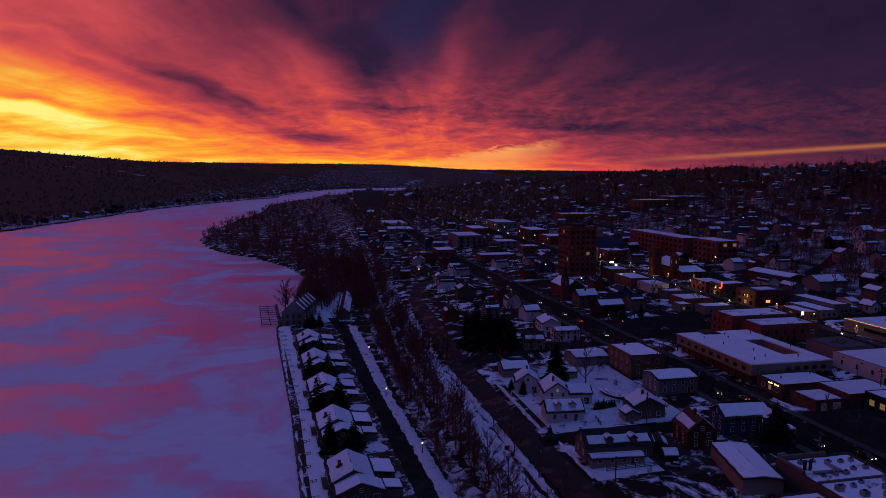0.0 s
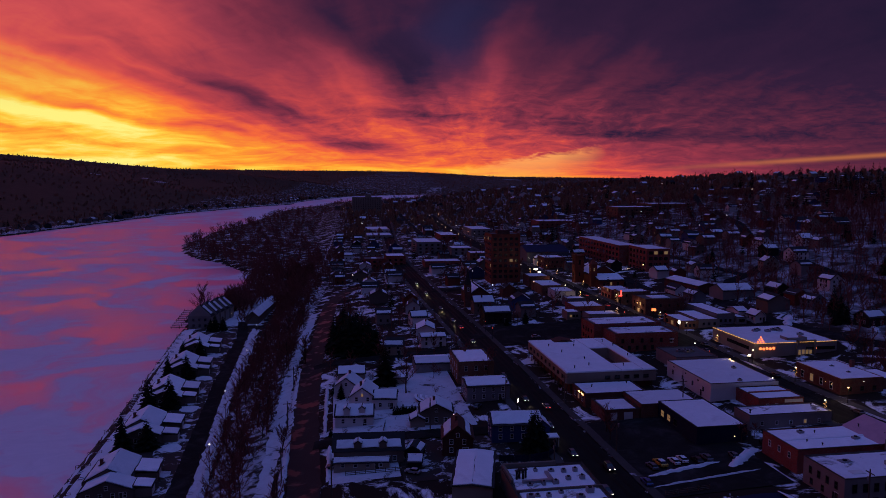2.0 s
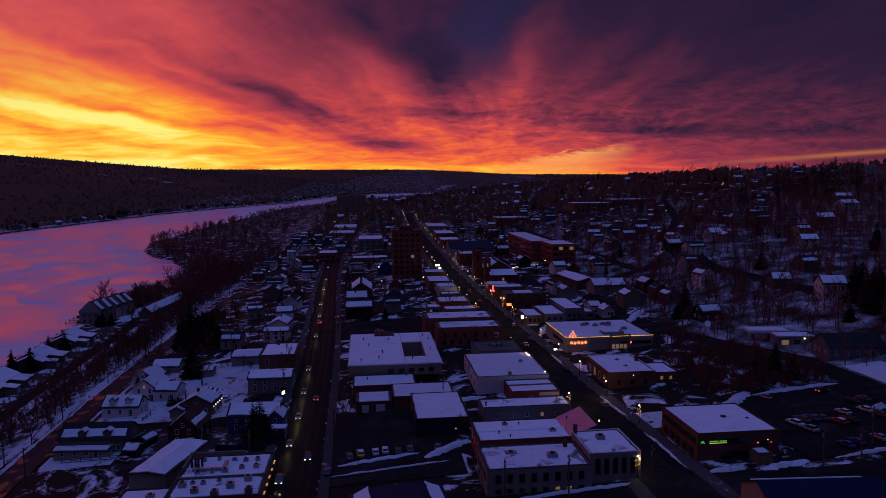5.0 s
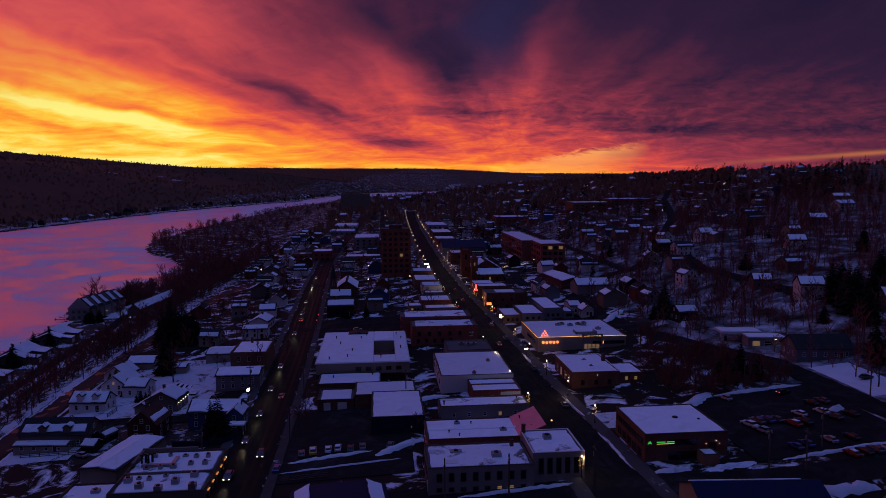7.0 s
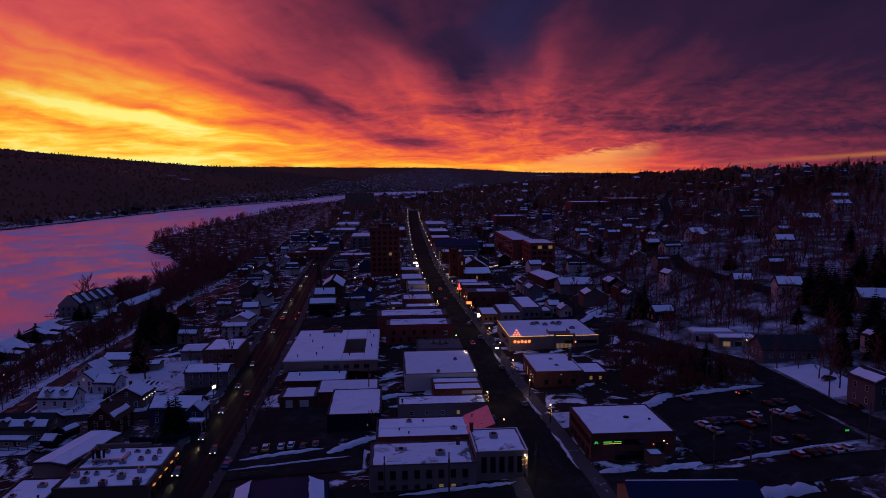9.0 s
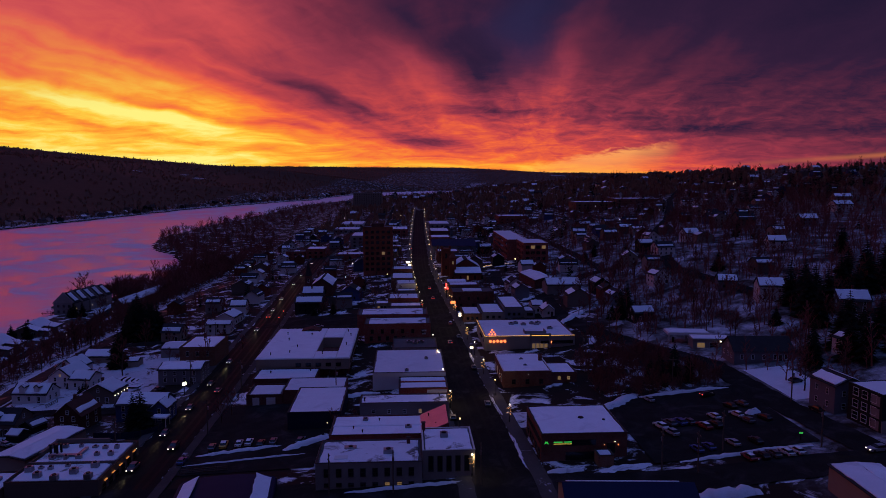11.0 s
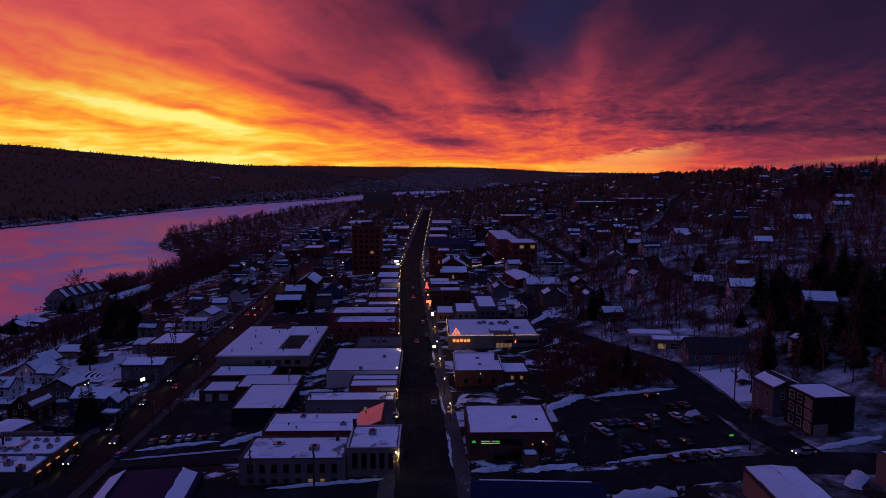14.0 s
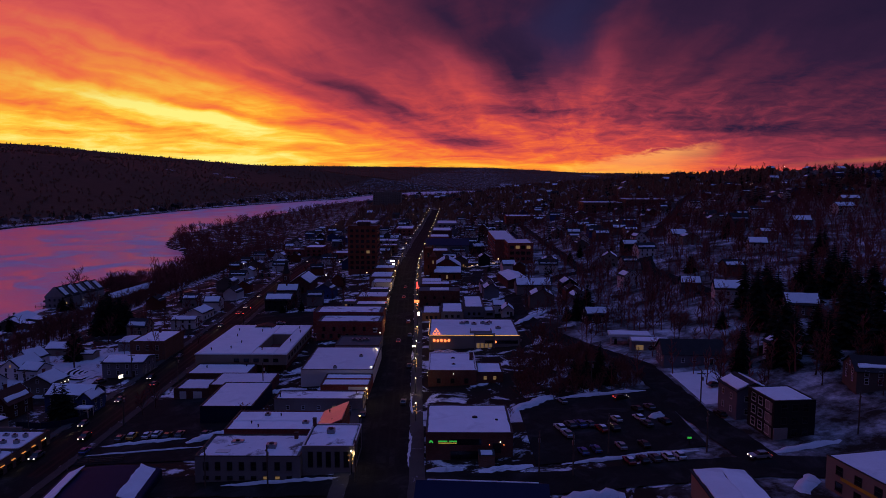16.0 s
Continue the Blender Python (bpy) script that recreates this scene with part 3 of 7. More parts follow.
TRACK = material("wet_tyre_track", (0.008, 0.006, 0.006), 0.6, 0.4, 0.8, bump=0.006, spec=0.05)
for o in (-3.0, -1.45, 1.25, 2.8):
    strip("tyre_track", [(x + o, y) for x, y in FIRST], 0.62, 0.148, TRACK, "wet tyre track polished into the street", "tyre track", 0.25)
for o in (-2.7, -1.2, 1.1, 2.6):
    strip("tyre_track", [(x + o, y) for x, y in MAIN], 0.55, 0.148, ASPHALT_WET, "damp tyre track along the street", "tyre track", 0.25)
ROADS[-8:] = []
yard("car_park", 188, 216, 84, 115, 0.15, ASPHALT, "asphalt car park with snow banks", "car park")
yard("car_park", 106, 131, 92, 128, 0.13, ASPHALT, "dark asphalt yard beside the shops", "car park")
yard("car_park", 100, 152, 197, 222, 0.13, ASPHALT, "asphalt car park at the corner", "car park")
for side in (-1, 1):
    strip("pavement", [(x + side * 6.1, y) for x, y in MAIN], 2.6, 0.26, PAVING, "concrete pavement beside the main street", "pavement")
    strip("pavement", [(x + side * 5.6, y) for x, y in FIRST], 1.8, 0.26, PAVING, "concrete pavement beside the through street", "pavement")


# ---- buildings ----
def box_mesh_at(w, d, h):
    return Shape().box(-w / 2, w / 2, -d / 2, d / 2, 0, h)


WINDOW_CACHE = {}
FOOT, FAR_WINDOWS = [], {}


def window(parent, m, w, h, lit=False, frame=None):
    """A framed window in the local pose m: x along the wall, y out of it, z up."""
    key = (round(w, 2), round(h, 2), lit, frame.name if frame else "")
    if key not in WINDOW_CACHE:
        t, s = 0.07, Shape()
        s.box(-w / 2 - t, -w / 2, -0.02, 0.06, -t, h + t).box(w / 2, w / 2 + t, -0.02, 0.06, -t, h + t)
        s.box(-w / 2, w / 2, -0.02, 0.06, h, h + t).box(-w / 2 - t, w / 2 + t, -0.02, 0.10, -t - 0.03, 0)
        if h < 1.9:
            s.box(-w / 2, w / 2, -0.02, 0.05, h * 0.5 - 0.025, h * 0.5 + 0.025)
        p = Shape().box(-w / 2, w / 2, -0.02, 0.015, 0, h)
        WINDOW_CACHE[key] = (s.mesh("window", frame or TRIM), p.mesh("pane", LIT if lit else GLASS))
    fr, pn = WINDOW_CACHE[key]
    if parent.matrix_basis.translation.y > 190:
        if key not in FAR_WINDOWS:
            FAR_WINDOWS[key] = Shape().box(-w / 2, w / 2, -0.02, 0.05, 0, h).mesh("window", LIT if lit else GLASS)
        return part("window", FAR_WINDOWS[key], None, parent, "lit window" if lit else "", at=m)
    ob = part("window", fr, None, parent, "lit window" if lit else "", at=m)
    part("pane", pn, None, ob)
    return ob


SIDES = {"s": (0, -1), "n": (0, 1), "w": (-1, 0), "e": (1, 0)}


def wall_pose(side, w, d, u, z):
    """A pose on the outside of a w by d block, u along the side from its middle."""
    if side == "s":
        return pose(u, -d / 2, z, 0, 0, 180)
    if side == "n":
        return pose(-u, d / 2, z, 0, 0, 0)
    if side == "w":
        return pose(-w / 2, -u, z, 0, 0, 90)
    return pose(w / 2, u, z, 0, 0, -90)


def window_row(parent, side, w, d, n, z, ww, wh, lit=(), margin=0.8, span=None, frame=None):
    length = (w if side in "sn" else d) - 2 * margin
    a, b = span or (-length / 2, length / 2)
    for i in range(n):
        u = a + (b - a) * (i + 0.5) / n
        window(parent, wall_pose(side, w, d, u, z), ww, wh, i in lit, frame)


def door(parent, side, w, d, u, mat=None, wide=0.8, high=1.65):
    m = wall_pose(side, w, d, u, 0.05)
    ob = part("door", Shape().box(-wide / 2, wide / 2, -0.02, 0.05, 0, high), mat or DARK_TRIM, parent, at=m)
    part("door_frame", Shape().box(-wide / 2 - 0.07, -wide / 2, -0.02, 0.08, 0, high + 0.07).box(wide / 2, wide / 2 + 0.07, -0.02, 0.08, 0, high + 0.07).box(-wide / 2, wide / 2, -0.02, 0.08, high, high + 0.07), TRIM, ob)


def snow_patch(w, d, thick=0.14, seed=0, rough=0.25, step=1.2):
    """A blanket of snow with an uneven, rounded rim, lying on z = 0."""
    r = random.Random(seed)
    ring = []
    for (ax, ay), (bx, by) in (((-1, -1), (1, -1)), ((1, -1), (1, 1)), ((1, 1), (-1, 1)), ((-1, 1), (-1, -1))):
        n = max(2, int((w if ay == by else d) / step))
        for i in range(n):
            f = i / n
            ring.append(((ax + (bx - ax) * f) * w / 2, (ay + (by - ay) * f) * d / 2))
    out = [(x * (1 - r.random() * rough * min(1, 1.2 / w)), y * (1 - r.random() * rough * min(1, 1.2 / d))) for x, y in ring]
    n = len(out)
    inner = [(x * (1 - 0.3 / max(w, 1)), y * (1 - 0.3 / max(d, 1))) for x, y in out]
    s = Shape()
    s.v = [(x, y, 0) for x, y in out] + [(x, y, thick * 0.7) for x, y in out] + [(x, y, thick) for x, y in inner]
    s.f = [(i, (i + 1) % n, n + (i + 1) % n, n + i) for i in range(n)] + [(n + i, n + (i + 1) % n, 2 * n + (i + 1) % n, 2 * n + i) for i in range(n)]
    s.f.append(tuple(range(2 * n, 3 * n)))
    return s


def flat_building(name, label, x0, x1, y0, y1, high, wall, base=None, parapet=0.35, snow=1.0, category="building", turn=0.0, trim=None, depth_down=1.5, cover=None):
    """A flat-roofed block: walls, roof deck, parapet with coping, and a blanket of snow. Returns its root, width and depth."""
    cx, cy, w, d = (x0 + x1) / 2, (y0 + y1) / 2, x1 - x0, y1 - y0
    FOOT.append((cx, cy, w / 2, d / 2))
    z = base if base is not None else min(ground_z(cx, y0), ground_z(x0, cy), ground_z(x1, cy), ground_z(cx, y1))
    root = thing(name, label, category, pose(cx, cy, z, 0, 0, turn))
    body = Shape().box(-w / 2, w / 2, -d / 2, d / 2, -depth_down, high - parapet)
    part("wall", body, wall, root)
    part("roof", Shape().box(-w / 2 + 0.2, w / 2 - 0.2, -d / 2 + 0.2, d / 2 - 0.2, high - parapet, high - parapet + 0.06), MEMBRANE, root)
    p = Shape()
    t = 0.22
    p.box(-w / 2, w / 2, -d / 2, -d / 2 + t, high - parapet, high).box(-w / 2, w / 2, d / 2 - t, d / 2, high - parapet, high)
    p.box(-w / 2, -w / 2 + t, -d / 2 + t, d / 2 - t, high - parapet, high).box(w / 2 - t, w / 2, -d / 2 + t, d / 2 - t, high - parapet, high)
    part("parapet", p, wall, root)
    c = Shape()
    e = 0.05
    c.box(-w / 2 - e, w / 2 + e, -d / 2 - e, -d / 2 + t, high, high + 0.06).box(-w / 2 - e, w / 2 + e, d / 2 - t, d / 2 + e, high, high + 0.06)
    c.box(-w / 2 - e, -w / 2 + t, -d / 2 + t, d / 2 - t, high, high + 0.06).box(w / 2 - t, w / 2 + e, -d / 2 + t, d / 2 - t, high, high + 0.06)
    part("coping", c, trim or DARK_TRIM, root)
    if snow > 0:
        top = high - parapet + 0.06
        part("roof_snow", snow_patch((w - 0.5) * snow, (d - 0.5) * snow, max(0.1, parapet * 0.75), seed=int(abs(x0 * 7 + y0)), rough=0.3), cover or SNOW, root, at=pose(0, 0, top))
    return root, w, d


def roof_pipe(root, x, y, z, h=0.7, r=0.09):
    part("roof_pipe", Shape().tube((0, 0, 0), (0, 0, h), r, r, 7).tube((0, 0, h), (0, 0, h + 0.18), r * 1.9, r * 1.5, 7), DARK_METAL, root, at=pose(x, y, z))


def roof_unit(root, x, y, z, w=1.1, d=0.9, h=0.75):
    u = part("roof_unit", Shape().box(-w / 2, w / 2, -d / 2, d / 2, 0.12, h).box(-w / 2 + 0.1, w / 2 - 0.1, -d / 2 + 0.1, d / 2 - 0.1, 0, 0.12), METAL, root, at=pose(x, y, z))
    part("fan_cowl", Shape().tube((0, 0, h), (0, 0, h + 0.16), min(w, d) * 0.33, min(w, d) * 0.33, 10), DARK_METAL, u)


def gable_house(name, label, cx, cy, w, d, eave, rise, wall, turn=0.0, ridge="x", roof=None, snow=(1, 1), chimney=True, storeys=2, base=None, seed=0, category="house", windows=True, over=0.3, lit=0.015):
    """A pitched-roof house w by d, its ridge along x or y. snow: how much each slope holds."""
    r = random.Random(seed * 13 + 5)
    FOOT.append((cx, cy, w / 2, d / 2))
    z = base if base is not None else ground_z(cx, cy)
    root = thing(name, label, category, pose(cx, cy, z, 0, 0, turn))
    if ridge == "x":
        L, S, tw = w, d, 0
    else:
        L, S, tw = d, w, 90
    s = Shape().box(-L / 2, L / 2, -S / 2, S / 2, -1.2, eave)
    s.add([(-L / 2, -S / 2, eave), (-L / 2, S / 2, eave), (-L / 2, 0, eave + rise), (L / 2, -S / 2, eave), (L / 2, S / 2, eave), (L / 2, 0, eave + rise)], [(0, 2, 1), (3, 4, 5), (0, 3, 5, 2), (1, 2, 5, 4)])
    part("wall", s, wall, root, at=pose(0, 0, 0, 0, 0, tw))
    slope = math.degrees(math.atan2(rise, S / 2))
    run = math.hypot(rise, S / 2) + over
    rf = Shape()
    drop = over * rise / (S / 2)
    for q in (-1, 1):
        quad = [(-L / 2 - over, q * (S / 2 + over), eave - drop + 0.12), (L / 2 + over, q * (S / 2 + over), eave - drop + 0.12), (L / 2 + over, 0, eave + rise + 0.12), (-L / 2 - over, 0, eave + rise + 0.12)]
        rf.slab(quad if q < 0 else quad[::-1], 0.12)
    part("roof", rf, roof or SHINGLE, root, at=pose(0, 0, 0, 0, 0, tw))
    for q, amount in zip((-1, 1), snow):
        if amount > 0:
            patch = snow_patch((L + over * 1.2) * (0.86 + 0.12 * amount), run * 0.94 * amount, 0.16, seed=seed * 3 + q, rough=0.35)
            mid = run * (0.445 if amount > 0.7 else 0.5) + (1 - amount) * run * 0.2
            y = q * (S / 2 + over) * (mid / run)
            zz = eave + rise + 0.13 - (rise + drop) * (mid / run)
            part("roof_snow", patch, SNOW, root, at=pose(0, 0, 0, 0, 0, tw) @ pose(0, y, zz, -q * slope))
    if chimney:
        u, q = r.uniform(-0.25, 0.25) * L, r.uniform(-0.15, 0.15) * S
        part("chimney", Shape().box(-0.25, 0.25, -0.25, 0.25, eave, eave + rise + 0.8).box(-0.3, 0.3, -0.3, 0.3, eave + rise + 0.8, eave + rise + 0.9), BRICK_DARK, root, at=pose(0, 0, 0, 0, 0, tw) @ pose(u, q, 0))
    if windows:
        for side, length in (("s", w), ("w", d), ("e", d)):
            n = max(1, int(length / 2.4))
            for st in range(storeys):
                zz = 0.75 + st * (eave - 0.3) / max(1, storeys)
                if zz + 0.9 < eave + 0.1:
                    window_row(root, side, w, d, n, zz, 0.62, 0.95, [i for i in range(n) if r.random() < lit], 0.5)
            gable = (ridge == "y" and side == "s") or (ridge == "x" and side in "we")
            if gable and rise > 1.6:
                window(root, wall_pose(side, w, d, 0, eave + 0.25), 0.55, 0.75, r.random() < lit)
        door(root, "s", w, d, w * 0.28)
    return root


# ---- small fittings that several buildings share ----
def wall_lamp(root, side, w, d, u, z, mat=None):
    ob = part("wall_lamp", Shape().box(-0.10, 0.10, -0.02, 0.16, -0.10, 0.10), DARK_METAL, root, at=wall_pose(side, w, d, u, z))
    part("bulb", Shape().ball((0, 0.18, -0.10), 0.09, 7, 4), mat or LAMP_WARM, ob)


def garage_door(root, side, w, d, u, wide=2.0, high=1.9, mat=None):
    ob = part("garage_door", Shape().box(-wide / 2, wide / 2, -0.02, 0.04, 0, high), mat or TRIM, root, at=wall_pose(side, w, d, u, 0.05))
    for i in range(3):
        part("panel", Shape().box(-wide / 2 + 0.08, wide / 2 - 0.08, 0.04, 0.07, 0.1 + i * high / 3, high / 3 * (i + 1) - 0.08), mat or TRIM, ob)


def chimney(root, x, y, z0, z1, t=0.35, mat=None):
    ob = part("chimney", Shape().box(-t, t, -t, t, z0, z1), mat or BRICK_DARK, root, at=pose(x, y, 0))
    part("chimney_cap", Shape().box(-t - 0.06, t + 0.06, -t - 0.06, t + 0.06, z1, z1 + 0.1), DARK_TRIM, ob)


def snow_bank(x0, y0, x1, y1, wide, high, label="ploughed bank of dirty snow", seed=0):
    """A long heap of ploughed snow with a lumpy back, resting on the ground."""
    r = random.Random(seed + int(x0 * 3 + y0))
    n = max(4, int(math.hypot(x1 - x0, y1 - y0) / 0.9))
    cols, s = 7, Shape()
    ux, uy = y1 - y0, -(x1 - x0)
    ln = math.hypot(ux, uy)
    ux, uy = ux / ln, uy / ln
    for i in range(n + 1):
        f = i / n
        end = min(1.0, 4 * f + 0.05, 4 * (1 - f) + 0.05)
        sway = r.uniform(-0.15, 0.15) * wide
        for j in range(cols):
            o = (j / (cols - 1) - 0.5) * wide * (0.75 + 0.35 * r.random()) * (0.5 + 0.5 * end) + sway
            x, y = x0 + (x1 - x0) * f + ux * o, y0 + (y1 - y0) * f + uy * o
            lift = high * end * max(0.0, math.sin(math.pi * j / (cols - 1))) ** 0.8 * r.uniform(0.65, 1.15)
            s.v.append((x, y, ground_z(x, y) + 0.05 + lift))
    s.f = [(i * cols + j, i * cols + j + 1, (i + 1) * cols + j + 1, (i + 1) * cols + j) for i in range(n) for j in range(cols - 1)]
    return tagged(part("snow_bank", s, SNOW_DIRTY, smooth=True), label, "snow bank")


SNOW_DIRTY = material("ploughed_snow", (0.66, 0.67, 0.71), 0.8, 0.15, 1.2, bump=0.1, other=(0.20, 0.18, 0.17), cut=(0.58, 0.72))


# ---- the shops and offices between the two streets ----
hall, w, d = flat_building("office_hall", "pale rendered two-storey hall with a snow-patched roof", 132.6, 149.6, 82.6, 92.3, 4.6, STUCCO, snow=0.97, cover=SNOW_MELTED)
window_row(hall, "s", w, d, 8, 2.35, 0.75, 1.25, frame=DARK_TRIM)
window_row(hall, "s", w, d, 8, 0.75, 0.75, 0.5, lit=(5, 6), frame=DARK_TRIM)
window_row(hall, "w", w, d, 4, 2.35, 0.6, 1.1, frame=DARK_TRIM)
window_row(hall, "w", w, d, 3, 0.6, 0.6, 0.9, frame=DARK_TRIM)
door(hall, "w", w, d, 3.2)
roof_unit(hall, 3.0, -1.0, 4.35, 1.6, 1.2, 0.9)
roof_unit(hall, -3.4, 1.6, 4.35, 2.0, 1.1, 0.4)
part("skylight", Shape().box(-1.1, 1.1, -0.7, 0.7, 0, 0.32), TRIM, hall, at=pose(-4.6, -2.6, 4.33))
chimney(hall, 6.3, 3.0, 4.2, 5.6, 0.3)
wing, w, d = flat_building("office_wing", "pale office wing with five tall dark windows", 149.7, 158.2, 84.0, 94.2, 5.0, STUCCO, snow=0.97, trim=TRIM, cover=SNOW_MELTED)
window_row(wing, "s", w, d, 5, 1.5, 0.72, 2.5, margin=0.6, frame=DARK_TRIM)
window_row(wing, "e", w, d, 5, 1.5, 0.72, 2.5, margin=0.8, frame=DARK_TRIM)
roof_unit(wing, -0.5, 1.0, 4.75, 1.3, 1.3, 0.9)
chimney(wing, -3.9, 4.2, 4.6, 6.3, 0.3)

shop, w, d = flat_building("brick_shop", "red brick shop with a sloping front parapet", 133.4, 154.6, 95.0, 105.0, 4.4, BRICK_RED)
slope = Shape().slab([(-2.4, -5.0, 0), (2.6, -5.0, 2.1), (2.6, 5.0, 2.1), (-2.4, 5.0, 0)], 0.15)
part("sloping_parapet", slope, ICY, shop, "icy sloping parapet", at=pose(7.9, 0, 4.3))
part("gable_end", Shape().add([(5.5, -4.95, 4.2), (10.6, -4.95, 4.2), (10.6, -4.95, 6.25), (5.5, 4.95, 4.2), (10.6, 4.95, 4.2), (10.6, 4.95, 6.25)], [(0, 1, 2), (3, 5, 4), (1, 4, 5, 2)]), BRICK_RED, shop)
roof_unit(shop, -4.6, 2.6, 4.15, 1.0, 0.9, 0.6)
roof_unit(shop, 3.4, -1.6, 4.15, 1.2, 0.9, 0.6)
part("snow_drift", snow_patch(19, 0.9, 0.35, 4), SNOW, shop, at=pose(-0.8, -0.3, 4.15))
for x, y in ((-2, 2.2), (-6.5, -1.8), (-4.8, -3.6), (7.2, 2.4), (8.4, -2.6)):
    roof_pipe(shop, x, y, 4.2 if x < 5 else 4.9, 0.5)
window_row(shop, "w", w, d, 3, 2.2, 0.6, 1.0)

low, w, d = flat_building("low_shop", "low pale shop with a snow-covered flat roof", 137.4, 155.9, 115.4, 121, 3.2, STUCCO, cover=SNOW_MELTED)
window_row(low, "s", w, d, 5, 1.0, 0.6, 0.7, margin=1.2, lit=(3,))
roof_pipe(low, -8.3, -1.4, 3.0, 0.8, 0.14)
roof_pipe(low, 7.4, 1.2, 3.0, 0.5)
annex, w, d = flat_building("brick_annex", "low red brick shop with a stepped snowy roof", 145.4, 156.2, 124.6, 133.4, 3.0, BRICK_RED)
part("step_wall", Shape().box(-5.2, 5.2, -0.12, 0.12, 2.6, 3.25), BRICK_RED, annex)
part("sign_panel", Shape().box(-2.2, 2.2, -0.05, 0.08, 0, 0.7), TRIM, annex, "pale sign panel", at=wall_pose("s", w, d, 3.0, 1.9))
window_row(annex, "s", w, d, 2, 0.9, 0.6, 0.8, span=(-4.4, 0))
store, w, d = flat_building("store", "large white store with a snow-covered flat roof", 139.2, 156.2, 133.6, 155, 4.2, WHITE, parapet=0.2)
window_row(store, "w", w, d, 4, 1.6, 0.5, 0.9, frame=DARK_TRIM)
door(store, "w", w, d, 6.5)
part("drain_pipe", Shape().tube((0, 0.08, 0), (0, 0.08, 3.9), 0.06, 0.06, 6), METAL, store, at=wall_pose("w", w, d, -2.2, 0))
roof_unit(store, 4.3, 1.0, 4.05, 0.9, 0.9, 0.6)
roof_unit(store, -0.6, -9.6, 4.05, 0.9, 0.6, 0.7)
for i in range(3):
    part("downlight", Shape().box(-0.3, 0.3, -0.02, 0.1, 0, 0.3), DARK_TRIM, store, at=wall_pose("w", w, d, -7 + i * 6, 3.3))
dark, w, d = flat_building("dark_shop", "low shop with a bare dark flat roof", 143.3, 155.3, 158.2, 170, 3.4, STUCCO, snow=0)
for x, y in ((-1.5, 1), (0.4, 1.4), (1.9, 0.8), (0.2, -0.4)):
    roof_unit(dark, x, y, 3.1, 1.4, 1.0, 0.6)
block, w, d = flat_building("brick_block", "large red brick block on the main street", 134.6, 154.2, 178.2, 188, 5.8, BRICK_RED, snow=0.9, cover=SNOW_MELTED)
window_row(block, "s", w, d, 6, 3.0, 0.75, 1.1, frame=DARK_TRIM)
window_row(block, "s", w, d, 5, 0.9, 0.75, 1.1, frame=DARK_TRIM, span=(-9, 3))
for i, bw in enumerate((1.5, 1.1)):
    part("painted_lettering", Shape().box(-bw / 2, bw / 2, -0.01, 0.02, 0, 0.5), TRIM, block, "faded white painted wall lettering", at=wall_pose("s", w, d, 7.8, 3.4 - i * 0.9))
block2, w, d = flat_building("brick_block", "old red brick block with a sagging snowy roof", 131.8, 153.6, 188.2, 199, 6.6, BRICK_RED, snow=0.9, cover=SNOW_MELTED)
window_row(block2, "w", w, d, 4, 3.4, 0.7, 1.2)
window_row(block2, "w", w, d, 4, 1.0, 0.7, 1.2)

ware, w, d = flat_building("navy_warehouse", "navy-clad warehouse with a snow-covered roof", 123.4, 134.0, 111, 127.5, 3.7, NAVY, parapet=0.15)
window_row(ware, "w", w, d, 3, 1.0, 1.4, 1.3, lit=(0, 1), span=(-7.5, 1.0), frame=DARK_TRIM)
wall_lamp(ware, "s", w, d, 2.6, 1.6)
ware2, w, d = flat_building("navy_warehouse", "low brick link roofed with snow behind the garage", 119.6, 133.2, 127.7, 137.4, 3.2, BRICK_DARK, parapet=0.15)
gar, w, d = flat_building("brick_garage", "brick repair garage with lit lettering on its front", 110.6, 125.4, 137.8, 146.6, 3.3, BRICK_DARK)
window_row(gar, "w", w, d, 3, 1.0, 0.9, 1.0, lit=(1,))
for i in range(9):
    if i != 4:
        part("lit_letter", Shape().box(-0.11, 0.11, 0, 0.05, 0, 0.32 + 0.1 * (i % 3 == 0)), LAMP_WARM, gar, "warm lit sign letter", at=wall_pose("w", w, d, 3.0 - i * 0.42, 2.45))
roof_pipe(gar, -4.0, 0.6, 3.1, 0.6, 0.12)
roof_pipe(gar, 5.4, 2.2, 3.1, 0.6, 0.12)
bay, w, d = flat_building("garage_bay", "low brick garage bay with two pale doors", 111.4, 119.4, 128.0, 136.2, 2.6, BRICK_DARK, snow=0.9)
garage_door(bay, "s", w, d, 1.4)
garage_door(bay, "s", w, d, -1.9, 1.5)


